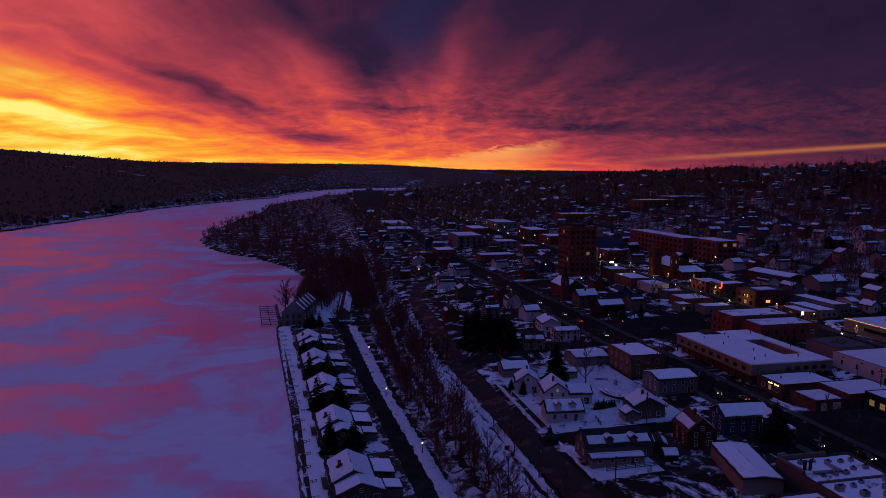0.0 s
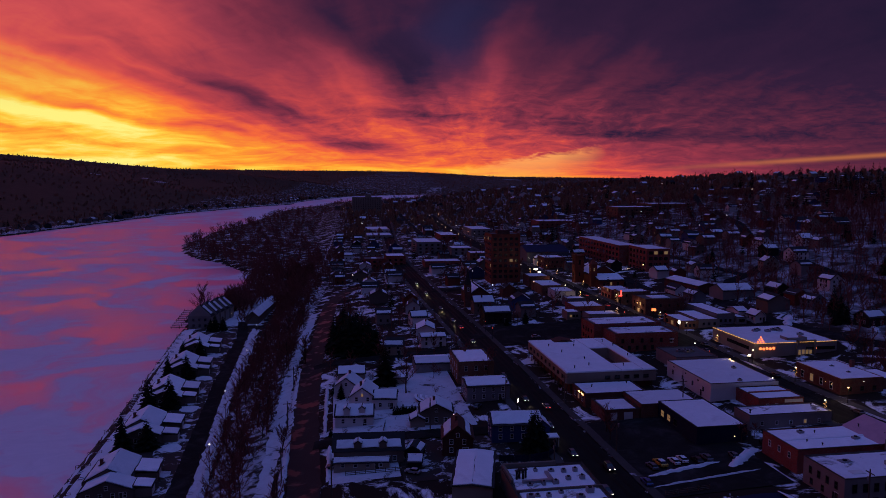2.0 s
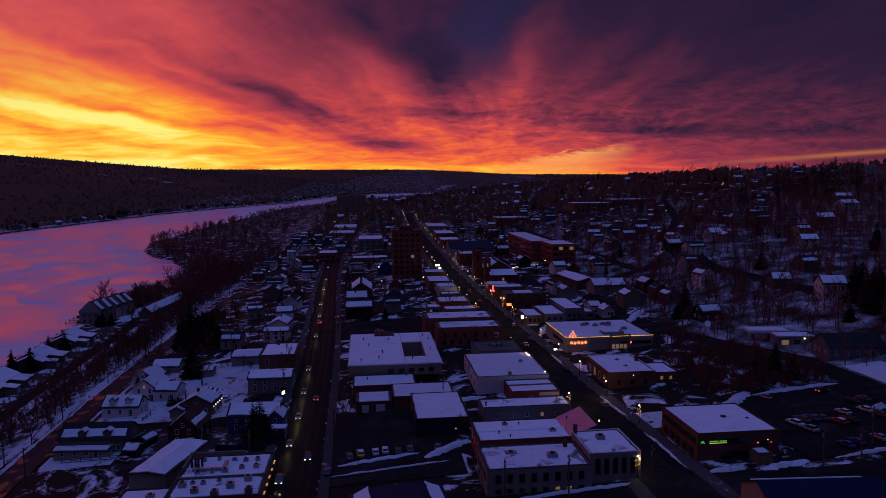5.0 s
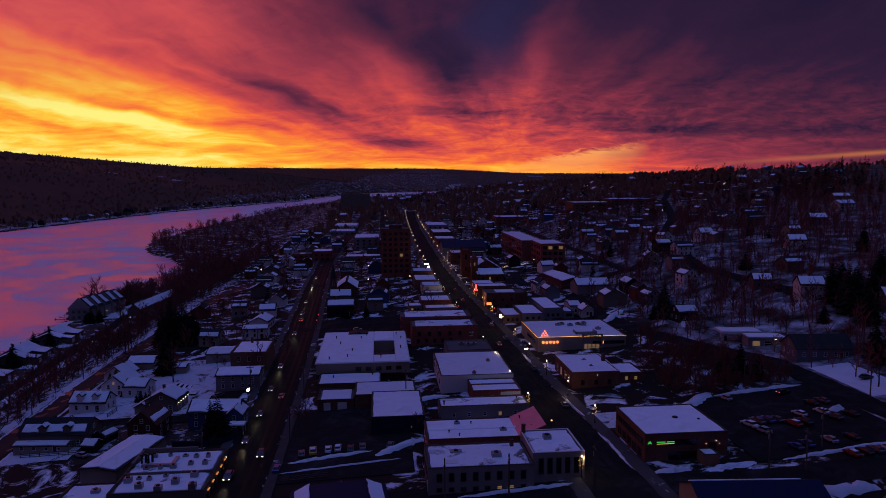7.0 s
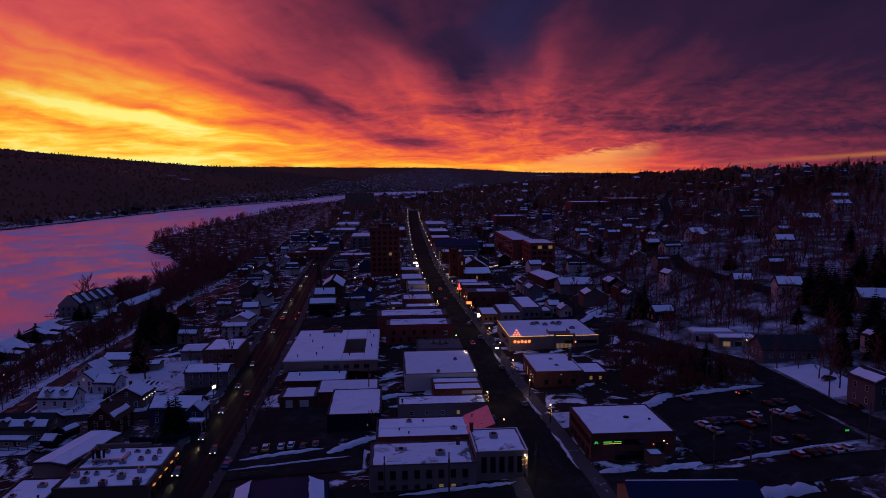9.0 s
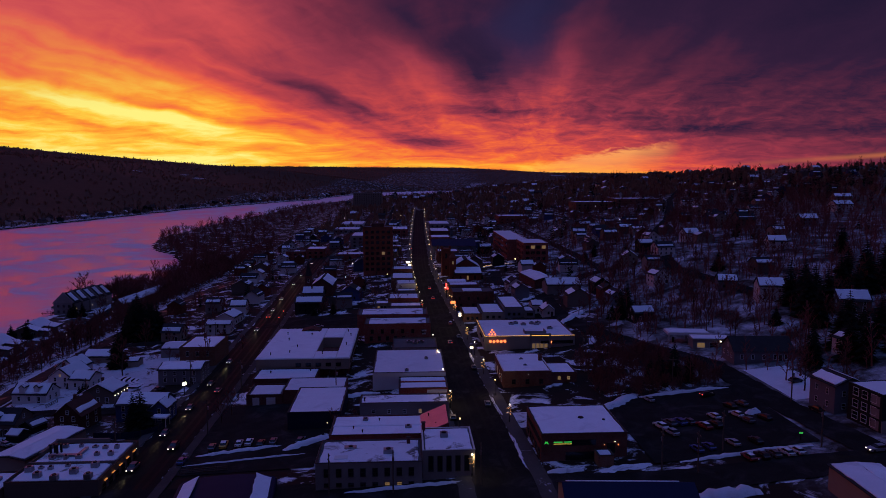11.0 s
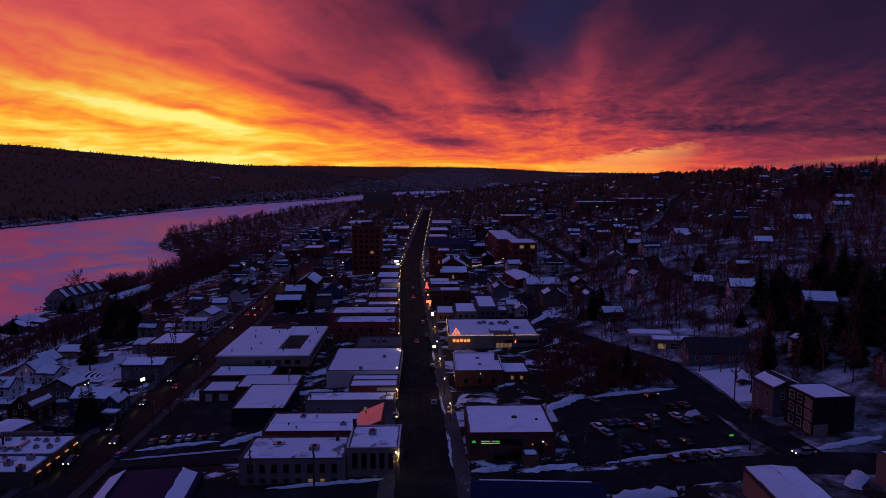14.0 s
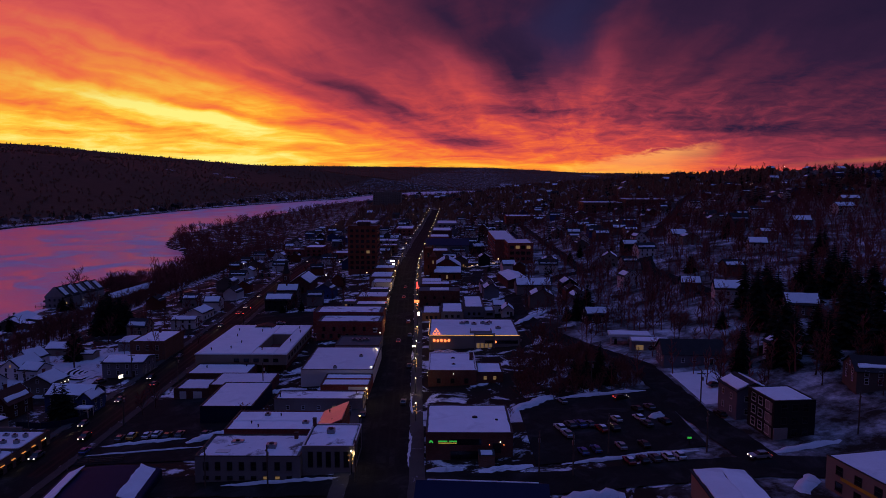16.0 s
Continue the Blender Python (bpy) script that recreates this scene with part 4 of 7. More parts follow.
def motel():
    """Two storeys round a courtyard; the upper one oversails a colonnade."""
    x0, x1, y0, y1 = 109.4, 132.6, 147.6, 182.0
    FOOT.append((121, 165, 12, 18))
    cx, cy = (x0 + x1) / 2, (y0 + y1) / 2
    root = thing("motel", "cream two-storey motel round a courtyard, roof deep in snow", "motel", pose(cx, cy, ground_z(x0, cy)))
    w, d, top, mid = x1 - x0, y1 - y0, 5.2, 2.5
    hx0, hx1, hy0, hy1 = 2.6, 8.2, -10.5, 5.5
    wings = ((-w / 2, hx0, -d / 2, d / 2), (hx1, w / 2, -d / 2, d / 2), (hx0, hx1, -d / 2, hy0), (hx0, hx1, hy1, d / 2))
    for i, (a, b, c, e) in enumerate(wings):
        part("upper_storey", Shape().box(a, b, c, e, mid, top), CREAM, root)
        part("roof_edge", Shape().box(a - (0.2 if i == 0 else 0), b + (0.2 if i == 1 else 0), c - (0.2 if i < 3 else 0), e + (0.2 if i != 2 else 0), top, top + 0.12), TRIM, root)
        part("roof_snow", snow_patch(b - a - 0.1, e - c - 0.1, 0.2, i, 0.12), SNOW, root, at=pose((a + b) / 2, (c + e) / 2, top + 0.12))
    part("lower_storey", Shape().box(-w / 2 + 1.4, w / 2 - 0.3, -d / 2 + 1.2, d / 2 - 0.3, -1.5, mid), BRICK_DARK, root)
    for i in range(12):
        part("column", Shape().box(-0.12, 0.12, -0.12, 0.12, -1.2, mid), DARK_TRIM, root, at=pose(-w / 2 + 0.2, -d / 2 + 0.3 + i * (d - 0.6) / 11, 0))
    for i in range(6):
        part("column", Shape().box(-0.12, 0.12, -0.12, 0.12, -1.2, mid), DARK_TRIM, root, at=pose(-w / 2 + 2 + i * (w - 3) / 5, -d / 2 + 0.2, 0))
    for i in range(9):
        u = -d / 2 + 3 + i * (d - 6) / 8
        window(root, wall_pose("w", w, d, -u, 3.4), 1.3, 0.75, frame=DARK_TRIM)
        window(root, wall_pose("e", w, d, u, 3.4), 1.3, 0.75, frame=DARK_TRIM)
    for i in range(5):
        window(root, wall_pose("s", w, d, -w / 2 + 10.5 + i * 2.5, 3.4), 1.2, 0.75, frame=DARK_TRIM)
    for i in range(6):
        part("soffit_light", Shape().box(-0.12, 0.12, -0.12, 0.12, mid - 0.1, mid - 0.003), LAMP_WARM, root, at=pose(-w / 2 + 0.9, -d / 2 + 3 + i * 5.6, 0))
    for x, y in ((-8, 9), (-6.5, 2), (-3, -6), (-4, -12), (-8.5, -14), (0.5, 12), (4.5, -13.5), (9.8, -4), (10.2, 7), (-1, 8), (9, 12)):
        roof_pipe(root, x, y, top + 0.2, 0.65, 0.11)
    part("courtyard_lamp", Shape().ball((0, 0, 0), 0.16, 8, 5), LAMP_WARM, root, at=pose(hx1 - 0.3, -1, 2.2))
    canopy = part("entrance_canopy", Shape().slab([(-3.4, -2.2, 0.2), (0, -2.2, 1.0), (0, 2.2, 1.0), (-3.4, 2.2, 0.2)], 0.2).slab([(0, -2.2, 1.0), (3.4, -2.2, 0.2), (3.4, 2.2, 0.2), (0, 2.2, 1.0)], 0.2), SHINGLE_RED, root, at=pose(-2, d / 2 - 1.5, top))
    return root


motel()

# ---- the east side of the main street ----
bank, w, d = flat_building("bank", "low bank trimmed with warm string lights", 168.6, 193.6, 162.0, 184, 4.0, STUCCO)
for side, ln in (("s", w), ("w", d)):
    part("light_string", Shape().box(-ln / 2, ln / 2, 0.03, 0.10, 0, 0.07), GLOW_STRING, bank, "string of warm bulbs along the eaves", at=wall_pose(side, w, d, 0, 4.0))
part("window_band", Shape().box(-8, 3.0, -0.02, 0.03, 0, 1.0), GLASS, bank, "dark band of glazing", at=wall_pose("w", w, d, 0, 1.6))
part("window_band", Shape().box(-11, -2.0, -0.02, 0.03, 0, 0.9), GLASS, bank, "dark band of glazing", at=wall_pose("s", w, d, 1, 1.7))
window_row(bank, "s", w, d, 4, 0.3, 0.8, 1.5, lit=(0, 1, 2, 3), span=(0.5, 5.0))
part("entrance_arch", Shape().box(-2.9, -2.5, 0, 0.6, 0, 4.6).box(2.5, 2.9, 0, 0.6, 0, 4.6).box(-2.9, 2.9, 0, 0.6, 4.2, 4.6), STUCCO, bank, at=wall_pose("s", w, d, 2.8, 0))
for u, z in ((-11.0, 2.6), (-10.0, 2.5), (-9.0, 2.6), (-8.0, 2.5), (-7.0, 2.6), (5.8, 2.2)):
    part("lit_ornament", Shape().tube((0, 0.05, 0), (0, 0.25, 0), 0.36, 0.36, 12), LAMP_RED_ORANGE, bank, "glowing orange disc ornament", at=wall_pose("s", w, d, u, z))
for x, z in ((-11.2, 0), (-10.4, 0), (-9.6, 0), (-10.8, 0.6), (-10.0, 0.6), (-10.4, 1.2)):
    part("lit_ornament", Shape().ball((0, 0, 0), 0.26, 8, 5), LAMP_RED_ORANGE, bank, "glowing orange ball ornament", at=pose(x, -d / 2 + 0.8, 4.35 + z))
for x, y in ((-3, 4), (-1.6, 5), (0.5, 3), (3.2, 4.4), (4.4, 3.2), (5.2, 5.2), (7.2, -2.5)):
    roof_unit(bank, x, y, 3.75, 1.5, 1.1, 0.8)
part("roof_well", Shape().box(-3, 3, -2.5, -2.3, 3.7, 4.7).box(-3, -2.8, -2.5, 1, 3.7, 4.7).box(2.8, 3, -2.5, 1, 3.7, 4.7), STUCCO, bank, at=pose(2.0, -6, 0))

rest, w, d = flat_building("brick_restaurant", "dark brick restaurant with a snow-covered flat roof", 169.2, 180.3, 129.6, 145.4, 3.9, BRICK_DARK, trim=TRIM)
for i in range(4):
    window(rest, wall_pose("w", w, d, -5.4 + i * 3.4, 0.7), 1.0, 1.6, i == 1, TRIM)
window_row(rest, "s", w, d, 3, 0.9, 0.8, 1.0, frame=DARK_TRIM)
wall_lamp(rest, "s", w, d, 0.2, 3.2, LAMP_WHITE)
wall_lamp(rest, "w", w, d, 5.2, 2.0)
wall_lamp(rest, "w", w, d, 3.0, 2.0)
chimney(rest, 4.6, 1.2, 3.5, 5.6, 0.4)
roof_unit(rest, 0.2, 2.6, 3.65, 1.0, 0.7, 0.4)
roof_unit(rest, 0.3, -3.0, 3.65, 0.9, 0.7, 0.4)
restx, w, d = flat_building("restaurant_annex", "low brick annex with two lit windows", 180.4, 186.4, 130.6, 139, 2.6, BRICK_DARK)
window_row(restx, "s", w, d, 2, 0.9, 0.7, 0.8, lit=(0, 1), frame=DARK_TRIM)

office, w, d = flat_building("brick_office", "dark brick two-storey office with a green lit sign", 169.8, 184.5, 87.8, 102.2, 4.9, BRICK_DARK, parapet=0.2)
window_row(office, "w", w, d, 12, 2.9, 0.75, 0.95, margin=0.5, frame=DARK_TRIM)
window_row(office, "w", w, d, 5, 0.5, 1.7, 1.3, margin=0.9, frame=DARK_TRIM)
part("window_band", Shape().box(-2.6, 2.6, -0.02, 0.03, 0, 1.0), GLASS, office, "dark band of glazing", at=wall_pose("s", w, d, -0.6, 2.8))
part("recessed_porch", Shape().box(-2.8, 2.8, -0.02, 0.04, 0, 1.5), GLASS, office, "dark glazed porch", at=wall_pose("s", w, d, -0.4, 0.2))
sign = part("sign_mark", Shape().add([(0, 0.05, 0), (0.26, 0.05, 0.55), (0.36, 0.05, 0.32), (0.52, 0.05, 0.55), (0.78, 0.05, 0), (0.6, 0.05, 0), (0.36, 0.05, 0.2), (0.18, 0.05, 0)], [(7, 6, 5, 4, 3, 2, 1, 0)]), LAMP_GREEN, office, "green lit sign mark", at=wall_pose("s", w, d, -6.1, 3.15))
for i, (u, bw) in enumerate(((-5.1, 1.5), (-3.4, 1.3))):
    part("sign_bar", Shape().box(-bw / 2, bw / 2, 0.02, 0.06, 0, 0.19), LAMP_GREEN, office, "green lit sign lettering", at=wall_pose("s", w, d, u + 0.6, 3.35))
part("sign_bar", Shape().box(-1.55, 1.55, 0.02, 0.06, 0, 0.10), LAMP_WARM_DIM, office, "small amber lit line of lettering", at=wall_pose("s", w, d, -3.7, 3.08))
for u in (3.4, 5.8):
    wall_lamp(office, "s", w, d, u, 3.0, LAMP_RED_ORANGE)
wall_lamp(office, "s", w, d, 5.2, 3.5, LAMP_WHITE)
part("rear_door", Shape().box(-0.7, 0.7, -0.02, 0.05, 0, 1.7), BLACK, office, at=wall_pose("s", w, d, 4.6, 1.4))
roof_pipe(office, 1.2, 0.3, 4.75, 0.2, 0.3)
roof_pipe(office, 5.0, -1.0, 4.75, 0.2, 0.15)
entry, ew, ed = flat_building("entrance_block", "small brick stair block capped with snow", 178.6, 181.2, 84.2, 86.9, 2.0, BRICK_BROWN, parapet=0.1)

for i, (x0, x1, y0, y1, h, wl) in enumerate(((141, 152.5, 217, 223.5, 3.0, STUCCO), (140.2, 151.8, 229, 240, 3.4, BRICK_RED), (143, 150.8, 246.4, 252, 3.0, GREY), (142.6, 151, 259, 270, 3.6, WHITE), (140.4, 150.2, 271.5, 288, 4.0, BRICK_BROWN), (135.6, 140.6, 224, 230, 2.8, CREAM), (140.5, 150.0, 291, 302, 5.0, BRICK_DARK))):
    b, w, d = flat_building("street_shop", "narrow street shop with a snow-covered roof", x0, x1, y0, y1, h, wl, snow=0.94)
    window_row(b, "s", w, d, 3, 0.9, 0.8, 0.9, lit=(0,) if i == 5 else ())
    window_row(b, "e", w, d, 2, 0.6, 1.6, 1.2, lit=(0, 1) if i in (1, 4) else ())
    roof_pipe(b, 1.5, 0.5, h - 0.2, 0.5)
for i, (x0, x1, y0, y1, h, wl) in enumerate(((165.6, 171.6, 198, 210.5, 2.8, BRICK_BROWN), (171.8, 179.2, 198.2, 214.5, 2.8, STUCCO), (179.4, 186, 200.5, 222, 3.6, GREY), (186, 189.4, 199, 207, 2.4, GREY), (163.6, 178.4, 220.5, 232, 6.0, BRICK_DARK), (163.4, 175.4, 241.5, 249, 5.0, BRICK_BROWN), (163.2, 172, 251, 262, 4.2, BRICK_RED), (163.4, 175, 343, 356, 6.0, BRICK_DARK))):
    b, w, d = flat_building("street_shop", "street shop with a flat roof under snow", x0, x1, y0, y1, h, wl, snow=0.94 if i != 4 else 0.5)
    window_row(b, "s", w, d, 3, 0.8, 0.8, 0.9)
    window_row(b, "w", w, d, 3, 0.5, 1.5, 1.3, lit=(1,) if i in (0, 4, 5) else ())
    if h > 4:
        window_row(b, "s", w, d, 4, 3.1, 0.7, 1.0)
        window_row(b, "w", w, d, 4, 3.0, 0.6, 1.1, lit=(2,))
gable_house("town_house", "small white house beside the shops, snow on its roof", 191.3, 207.5, 3.8, 7.5, 2.8, 1.0, WHITE, seed=3, chimney=False)
gable_house("town_house", "white cottage with a steep snowy gable", 193.6, 200.5, 4.0, 5.5, 2.2, 1.6, WHITE, ridge="y", seed=4)
gable_house("long_shed", "long white shed with a snow-covered roof", 201.5, 259, 9.5, 24, 2.6, 1.2, BRICK_DARK, ridge="y", turn=6, seed=5, windows=False, chimney=False)
gable_house("long_shed", "pale shed with a broad snowy roof", 206.5, 236.5, 13.0, 10, 2.8, 2.0, STUCCO, seed=6, windows=False, chimney=False)
gable_house("blue_roof_hall", "wide hall with a dark blue metal roof", 174.5, 384, 25, 24, 5.4, 3.0, GREY, seed=7, roof=NAVY, snow=(0, 0), chimney=False, windows=False)

tower, w, d = flat_building("tower_block", "tall dark red brick tower block, a few windows lit", 126.4, 140.4, 307, 321, 22.5, TOWER_BRICK, snow=0.0, base=14.2)
for st in range(8):
    for side in "swe":
        for i in range(5):
            window(tower, wall_pose(side, w, d, -5.2 + i * 2.6, 1.6 + st * 2.55), 1.5, 1.35, (st * 7 + i * 3 + ord(side)) % 29 == 0, DARK_TRIM)
part("plant_room", Shape().box(-3, 3, -2.5, 2.5, 22.2, 24.0), BRICK_DARK, tower)

school, w, d = flat_building("school_wing", "red brick school wing with snow on the roof", 203.2, 215.2, 305, 326, 12.4, BRICK_RED, base=16.4, trim=TRIM)
for st in range(4):
    window_row(school, "s", w, d, 4, 1.2 + st * 2.8, 1.9, 1.5, lit=(1, 3) if st == 3 else ())
    window_row(school, "w", w, d, 5, 1.2 + st * 2.8, 1.9, 1.5)
school2, w, d = flat_building("school_wing", "long red brick school wing with pale window bands", 198.8, 209.6, 328, 388, 12.4, BRICK_RED, base=16.0, trim=TRIM)
for st in range(4):
    window_row(school2, "w", w, d, 13, 1.2 + st * 2.8, 2.4, 1.5)


def church():
    """Red sandstone church: a square tower with a shorter turret, a nave and an aisle under snow."""
    root = thing("church", "red sandstone church with a square tower and snowy roofs", "church", pose(172, 290, 14.4))
    t = part("tower", Shape().box(-2.1, 2.1, -2.1, 2.1, -1, 12.6).box(-2.4, 2.4, -2.4, 2.4, 12.6, 13.0).box(-2.3, -1.5, -2.3, -1.5, 13.0, 14.0).box(1.5, 2.3, -2.3, -1.5, 13.0, 14.0).box(-2.3, -1.5, 1.5, 2.3, 13.0, 14.0).box(1.5, 2.3, 1.5, 2.3, 13.0, 14.0), SANDSTONE, root, at=pose(-6.6, 6.5, 0))
    for side in "swe":
        window(t, wall_pose(side, 4.2, 4.2, 0, 8.6), 1.0, 2.2, frame=SANDSTONE)
        window(t, wall_pose(side, 4.2, 4.2, 0, 3.4), 0.7, 1.6, frame=SANDSTONE)
    t2 = part("turret", Shape().box(-1.4, 1.4, -1.4, 1.4, -1, 10.2).add([(-1.6, -1.6, 10.2), (1.6, -1.6, 10.2), (1.6, 1.6, 10.2), (-1.6, 1.6, 10.2), (0, 0, 12.6)], [(0, 1, 4), (1, 2, 4), (2, 3, 4), (3, 0, 4)]), SANDSTONE, root, at=pose(-4.2, -6.5, 0))
    window(t2, wall_pose("s", 2.8, 2.8, 0, 7.2), 0.6, 1.4, True, SANDSTONE)
    window(t2, wall_pose("w", 2.8, 2.8, 0, 7.2), 0.6, 1.4, True, SANDSTONE)
    part("nave", Shape().box(-4.4, 8.4, -3.5, 11.5, -1, 5.2).add([(-4.4, -3.5, 5.2), (8.4, -3.5, 5.2), (8.4, 11.5, 5.2), (-4.4, 11.5, 5.2), (2.0, -3.5, 9.0), (2.0, 11.5, 9.0)], [(0, 1, 4), (2, 3, 5)]), SANDSTONE, root)
    for q in (-1, 1):
        quad = [(2.0 + q * 6.8, -4, 4.9), (2.0 + q * 6.8, 12, 4.9), (2.0, 12, 9.1), (2.0, -4, 9.1)]
        part("roof", Shape().slab(quad if q > 0 else quad[::-1], 0.18), SHINGLE, root)
        part("roof_snow", snow_patch(6.6, 13.5, 0.2, q + 3, 0.5), SNOW, root, at=pose(2.0 + q * 3.7, 4, 6.95, 0, q * 31.5, 0))
    part("aisle", Shape().box(-3.6, 8.2, -12.5, -3.6, -1, 3.6), SANDSTONE, root)
    part("aisle_roof", Shape().slab([(-4, -13, 3.6), (8.6, -13, 3.6), (8.6, -3.6, 5.4), (-4, -3.6, 5.4)], 0.2), SHINGLE, root)
    part("aisle_snow", snow_patch(12, 8.8, 0.2, 9, 0.4), SNOW, root, at=pose(2.3, -8.2, 4.6, 10.8, 0, 0))
    for i in range(4):
        window(root, wall_pose("s", 11.8, 25, -3.5 + i * 3.2 + 2.3, 1.0), 0.8, 1.7, i == 1, SANDSTONE)


church()
FOOT.append((174, 288, 12, 16))


def spired_church():
    root = thing("chapel", "dark brick chapel with a slender spire", "church", pose(110, 266, 10.9))
    part("nave", Shape().box(-2.6, 6.2, -3, 15, -1, 4.6).add([(-2.6, -3, 4.6), (6.2, -3, 4.6), (6.2, 15, 4.6), (-2.6, 15, 4.6), (1.8, -3, 7.6), (1.8, 15, 7.6)], [(0, 1, 4), (2, 3, 5)]), BRICK_DARK, root)
    for q in (-1, 1):
        quad = [(1.8 + q * 4.8, -3.4, 4.3), (1.8 + q * 4.8, 15.4, 4.3), (1.8, 15.4, 7.7), (1.8, -3.4, 7.7)]
        part("roof", Shape().slab(quad if q > 0 else quad[::-1], 0.15), SHINGLE, root)
        part("roof_snow", snow_patch(5.0, 17, 0.2, q + 5, 0.3), SNOW, root, at=pose(1.8 + q * 2.5, 6, 6.05, 0, q * 35, 0))
    t = part("tower", Shape().box(-1.3, 1.3, -1.3, 1.3, -1, 9.0), BRICK_DARK, root, at=pose(-3.4, -3.6, 0))
    part("spire", Shape().tube((0, 0, 9.0), (0, 0, 15.2), 1.5, 0.05, 8), SHINGLE, t)
    window(t, wall_pose("s", 2.6, 2.6, 0, 6.4), 0.7, 1.4)
    for i in range(2):
        window(root, pose(0.2 + i * 3, -3, 1.2, 0, 0, 180), 0.8, 1.8)


spired_church()
FOOT.append((111, 272, 7, 12))

# ---- farther blocks along the through street ----
for i, (x0, x1, y0, y1, h, wl, lab) in enumerate((
        (108, 126, 458, 490, 8.5, STUCCO, "pale four-storey apartment block with a snowy roof"), (105, 127, 388, 401, 3.6, BRICK_RED, "long low brick shop under snow"),
        (71, 83, 414, 430, 5.6, BRICK_RED, "red brick block with a bare roof"), (84, 96, 412, 428, 6.4, BRICK_RED, "tall red brick block with dark windows"),
        (80, 104, 608, 640, 3.6, STUCCO, "long low store under snow"), (82, 105, 658, 700, 3.6, WHITE, "long low white store"),
        (133, 144, 394, 404, 5.2, BRICK_BROWN, "brown brick shop under snow"), (128, 142, 430, 446, 5.0, STUCCO, "pale flat-roofed shop under snow"),
        (163, 176, 430, 450, 6.0, BRICK_RED, "red brick shop row under snow"), (164, 178, 470, 500, 7.0, BRICK_DARK, "dark brick shop block under snow"),
        (134, 148, 520, 552, 6.0, BRICK_RED, "red brick shop block under snow"), (166, 184, 560, 600, 6.0, STUCCO, "pale shop block under snow"),
        (225, 262, 560, 585, 7.0, BRICK_RED, "long brick school building far up the street"), (285, 318, 535, 560, 9.0, BRICK_BROWN, "large tan brick building on the hill"),
        (326, 366, 560, 590, 6.0, BRICK_BROWN, "wide flat-roofed brick building on the hill"))):
    b, w, d = flat_building("town_block", lab, x0, x1, y0, y1, h, wl, snow=0.95 if i != 2 else 0.3)
    for st in range(max(1, int(h / 2.4))):
        window_row(b, "s", w, d, max(3, int(w / 4.5)), 0.9 + st * 2.4, 1.5, 1.2)
        window_row(b, "e" if x0 < 150 else "w", w, d, max(2, int(d / 7)), 0.9 + st * 2.4, 1.5, 1.2)
apt, w, d = flat_building("apartment_slab", "tall apartment slab by the far river bend", 75, 114, 922, 934, 17.5, CREAM, base=22.5, snow=0.9)
for st in range(6):
    window_row(apt, "s", w, d, 12, 1.5 + st * 2.6, 1.2, 1.1)
part("plant_room", Shape().box(-2, 6, -4, 4, 17.1, 20.5), CREAM, apt)

# ---- houses between the river street and the through street ----
hall3, w, d = flat_building("brick_hall", "brown brick two-storey hall, snow melting on its roof", 85.4, 95.0, 163.8, 177.6, 5.9, BRICK_BROWN, snow=0.95)
for st in range(2):
    window_row(hall3, "w", w, d, 4, 1.0 + st * 2.5, 0.7, 1.2)
    window_row(hall3, "s", w, d, 3, 1.0 + st * 2.5, 0.7, 1.2)
chimney(hall3, -1.0, 4.5, 5.4, 7.2, 0.3)
gable_house("town_house", "grey two-storey house with a low snowy roof", 90.2, 152.6, 10.5, 8.0, 3.7, 0.9, GREY, seed=8, chimney=False)
gable_house("town_house", "blue clapboard house with a snow-covered roof", 90.6, 125.2, 10.4, 6.2, 3.6, 1.7, BLUE, turn=-4, seed=9, lit=0.0, chimney=False)
gable_house("town_house", "blue front wing with a snowy gable", 95.2, 122.8, 3.4, 5.0, 3.2, 1.5, BLUE, ridge="y", turn=-4, seed=10, lit=0.15, chimney=False)
gable_house("town_house", "dark brown house with a steep dark roof", 77.8, 121.6, 6.0, 7.0, 3.6, 2.6, SHINGLE_RED, ridge="y", turn=-8, seed=11, roof=SHINGLE_RED, snow=(0.35, 0.5))
gable_house("long_shed", "long pale shed with a smooth snow-covered roof", 78.2, 106.0, 6.8, 15.5, 2.6, 0.35, CREAM, ridge="y", turn=-14, seed=12, windows=False, chimney=False)
food, w, d = flat_building("food_hall", "low brown hall, snowy roof crowded with vents", 82.4, 97.2, 86.2, 103.4, 3.4, TAUPE, snow=0.95, cover=SNOW_MELTED)
for i in range(4):
    roof_pipe(food, -5.9 + i * 0.55, 3.4 + (i % 2) * 0.4, 3.2, 1.6, 0.2)
rr = random.Random(5)
for i in range(13):
    roof_unit(food, -4.6 + (i % 5) * 2.5 + rr.uniform(-0.5, 0.5), 5.5 - (i // 5) * 4.2 + rr.uniform(-0.8, 0.8), 3.15, rr.uniform(0.6, 1.0), 0.7, rr.uniform(0.5, 0.9))
part("raised_parapet", Shape().box(-7.3, 2.4, 8.0, 8.5, 3.35, 4.1).box(-7.3, -6.8, 2.0, 8.0, 3.35, 4.0), TAUPE, food, "pale raised parapet", at=pose(0, 0, 0))
part("roof_step", Shape().box(-7.2, 7.2, -1.6, -1.3, 3.2, 3.75), TAUPE, food)
part("duct", Shape().box(-5.4, -0.6, 1.4, 2.0, 3.45, 3.85).box(-0.6, 0.0, 1.4, 5.0, 3.45, 3.85), METAL, food, "low metal duct")
for x, y in ((-5.6, -4.2), (-3.1, -6.6), (2.2, -5.4), (4.6, -3.0), (5.4, -7.4), (0.2, -7.8)):
    roof_unit(food, x, y, 3.15, 1.15, 1.0, 1.05)
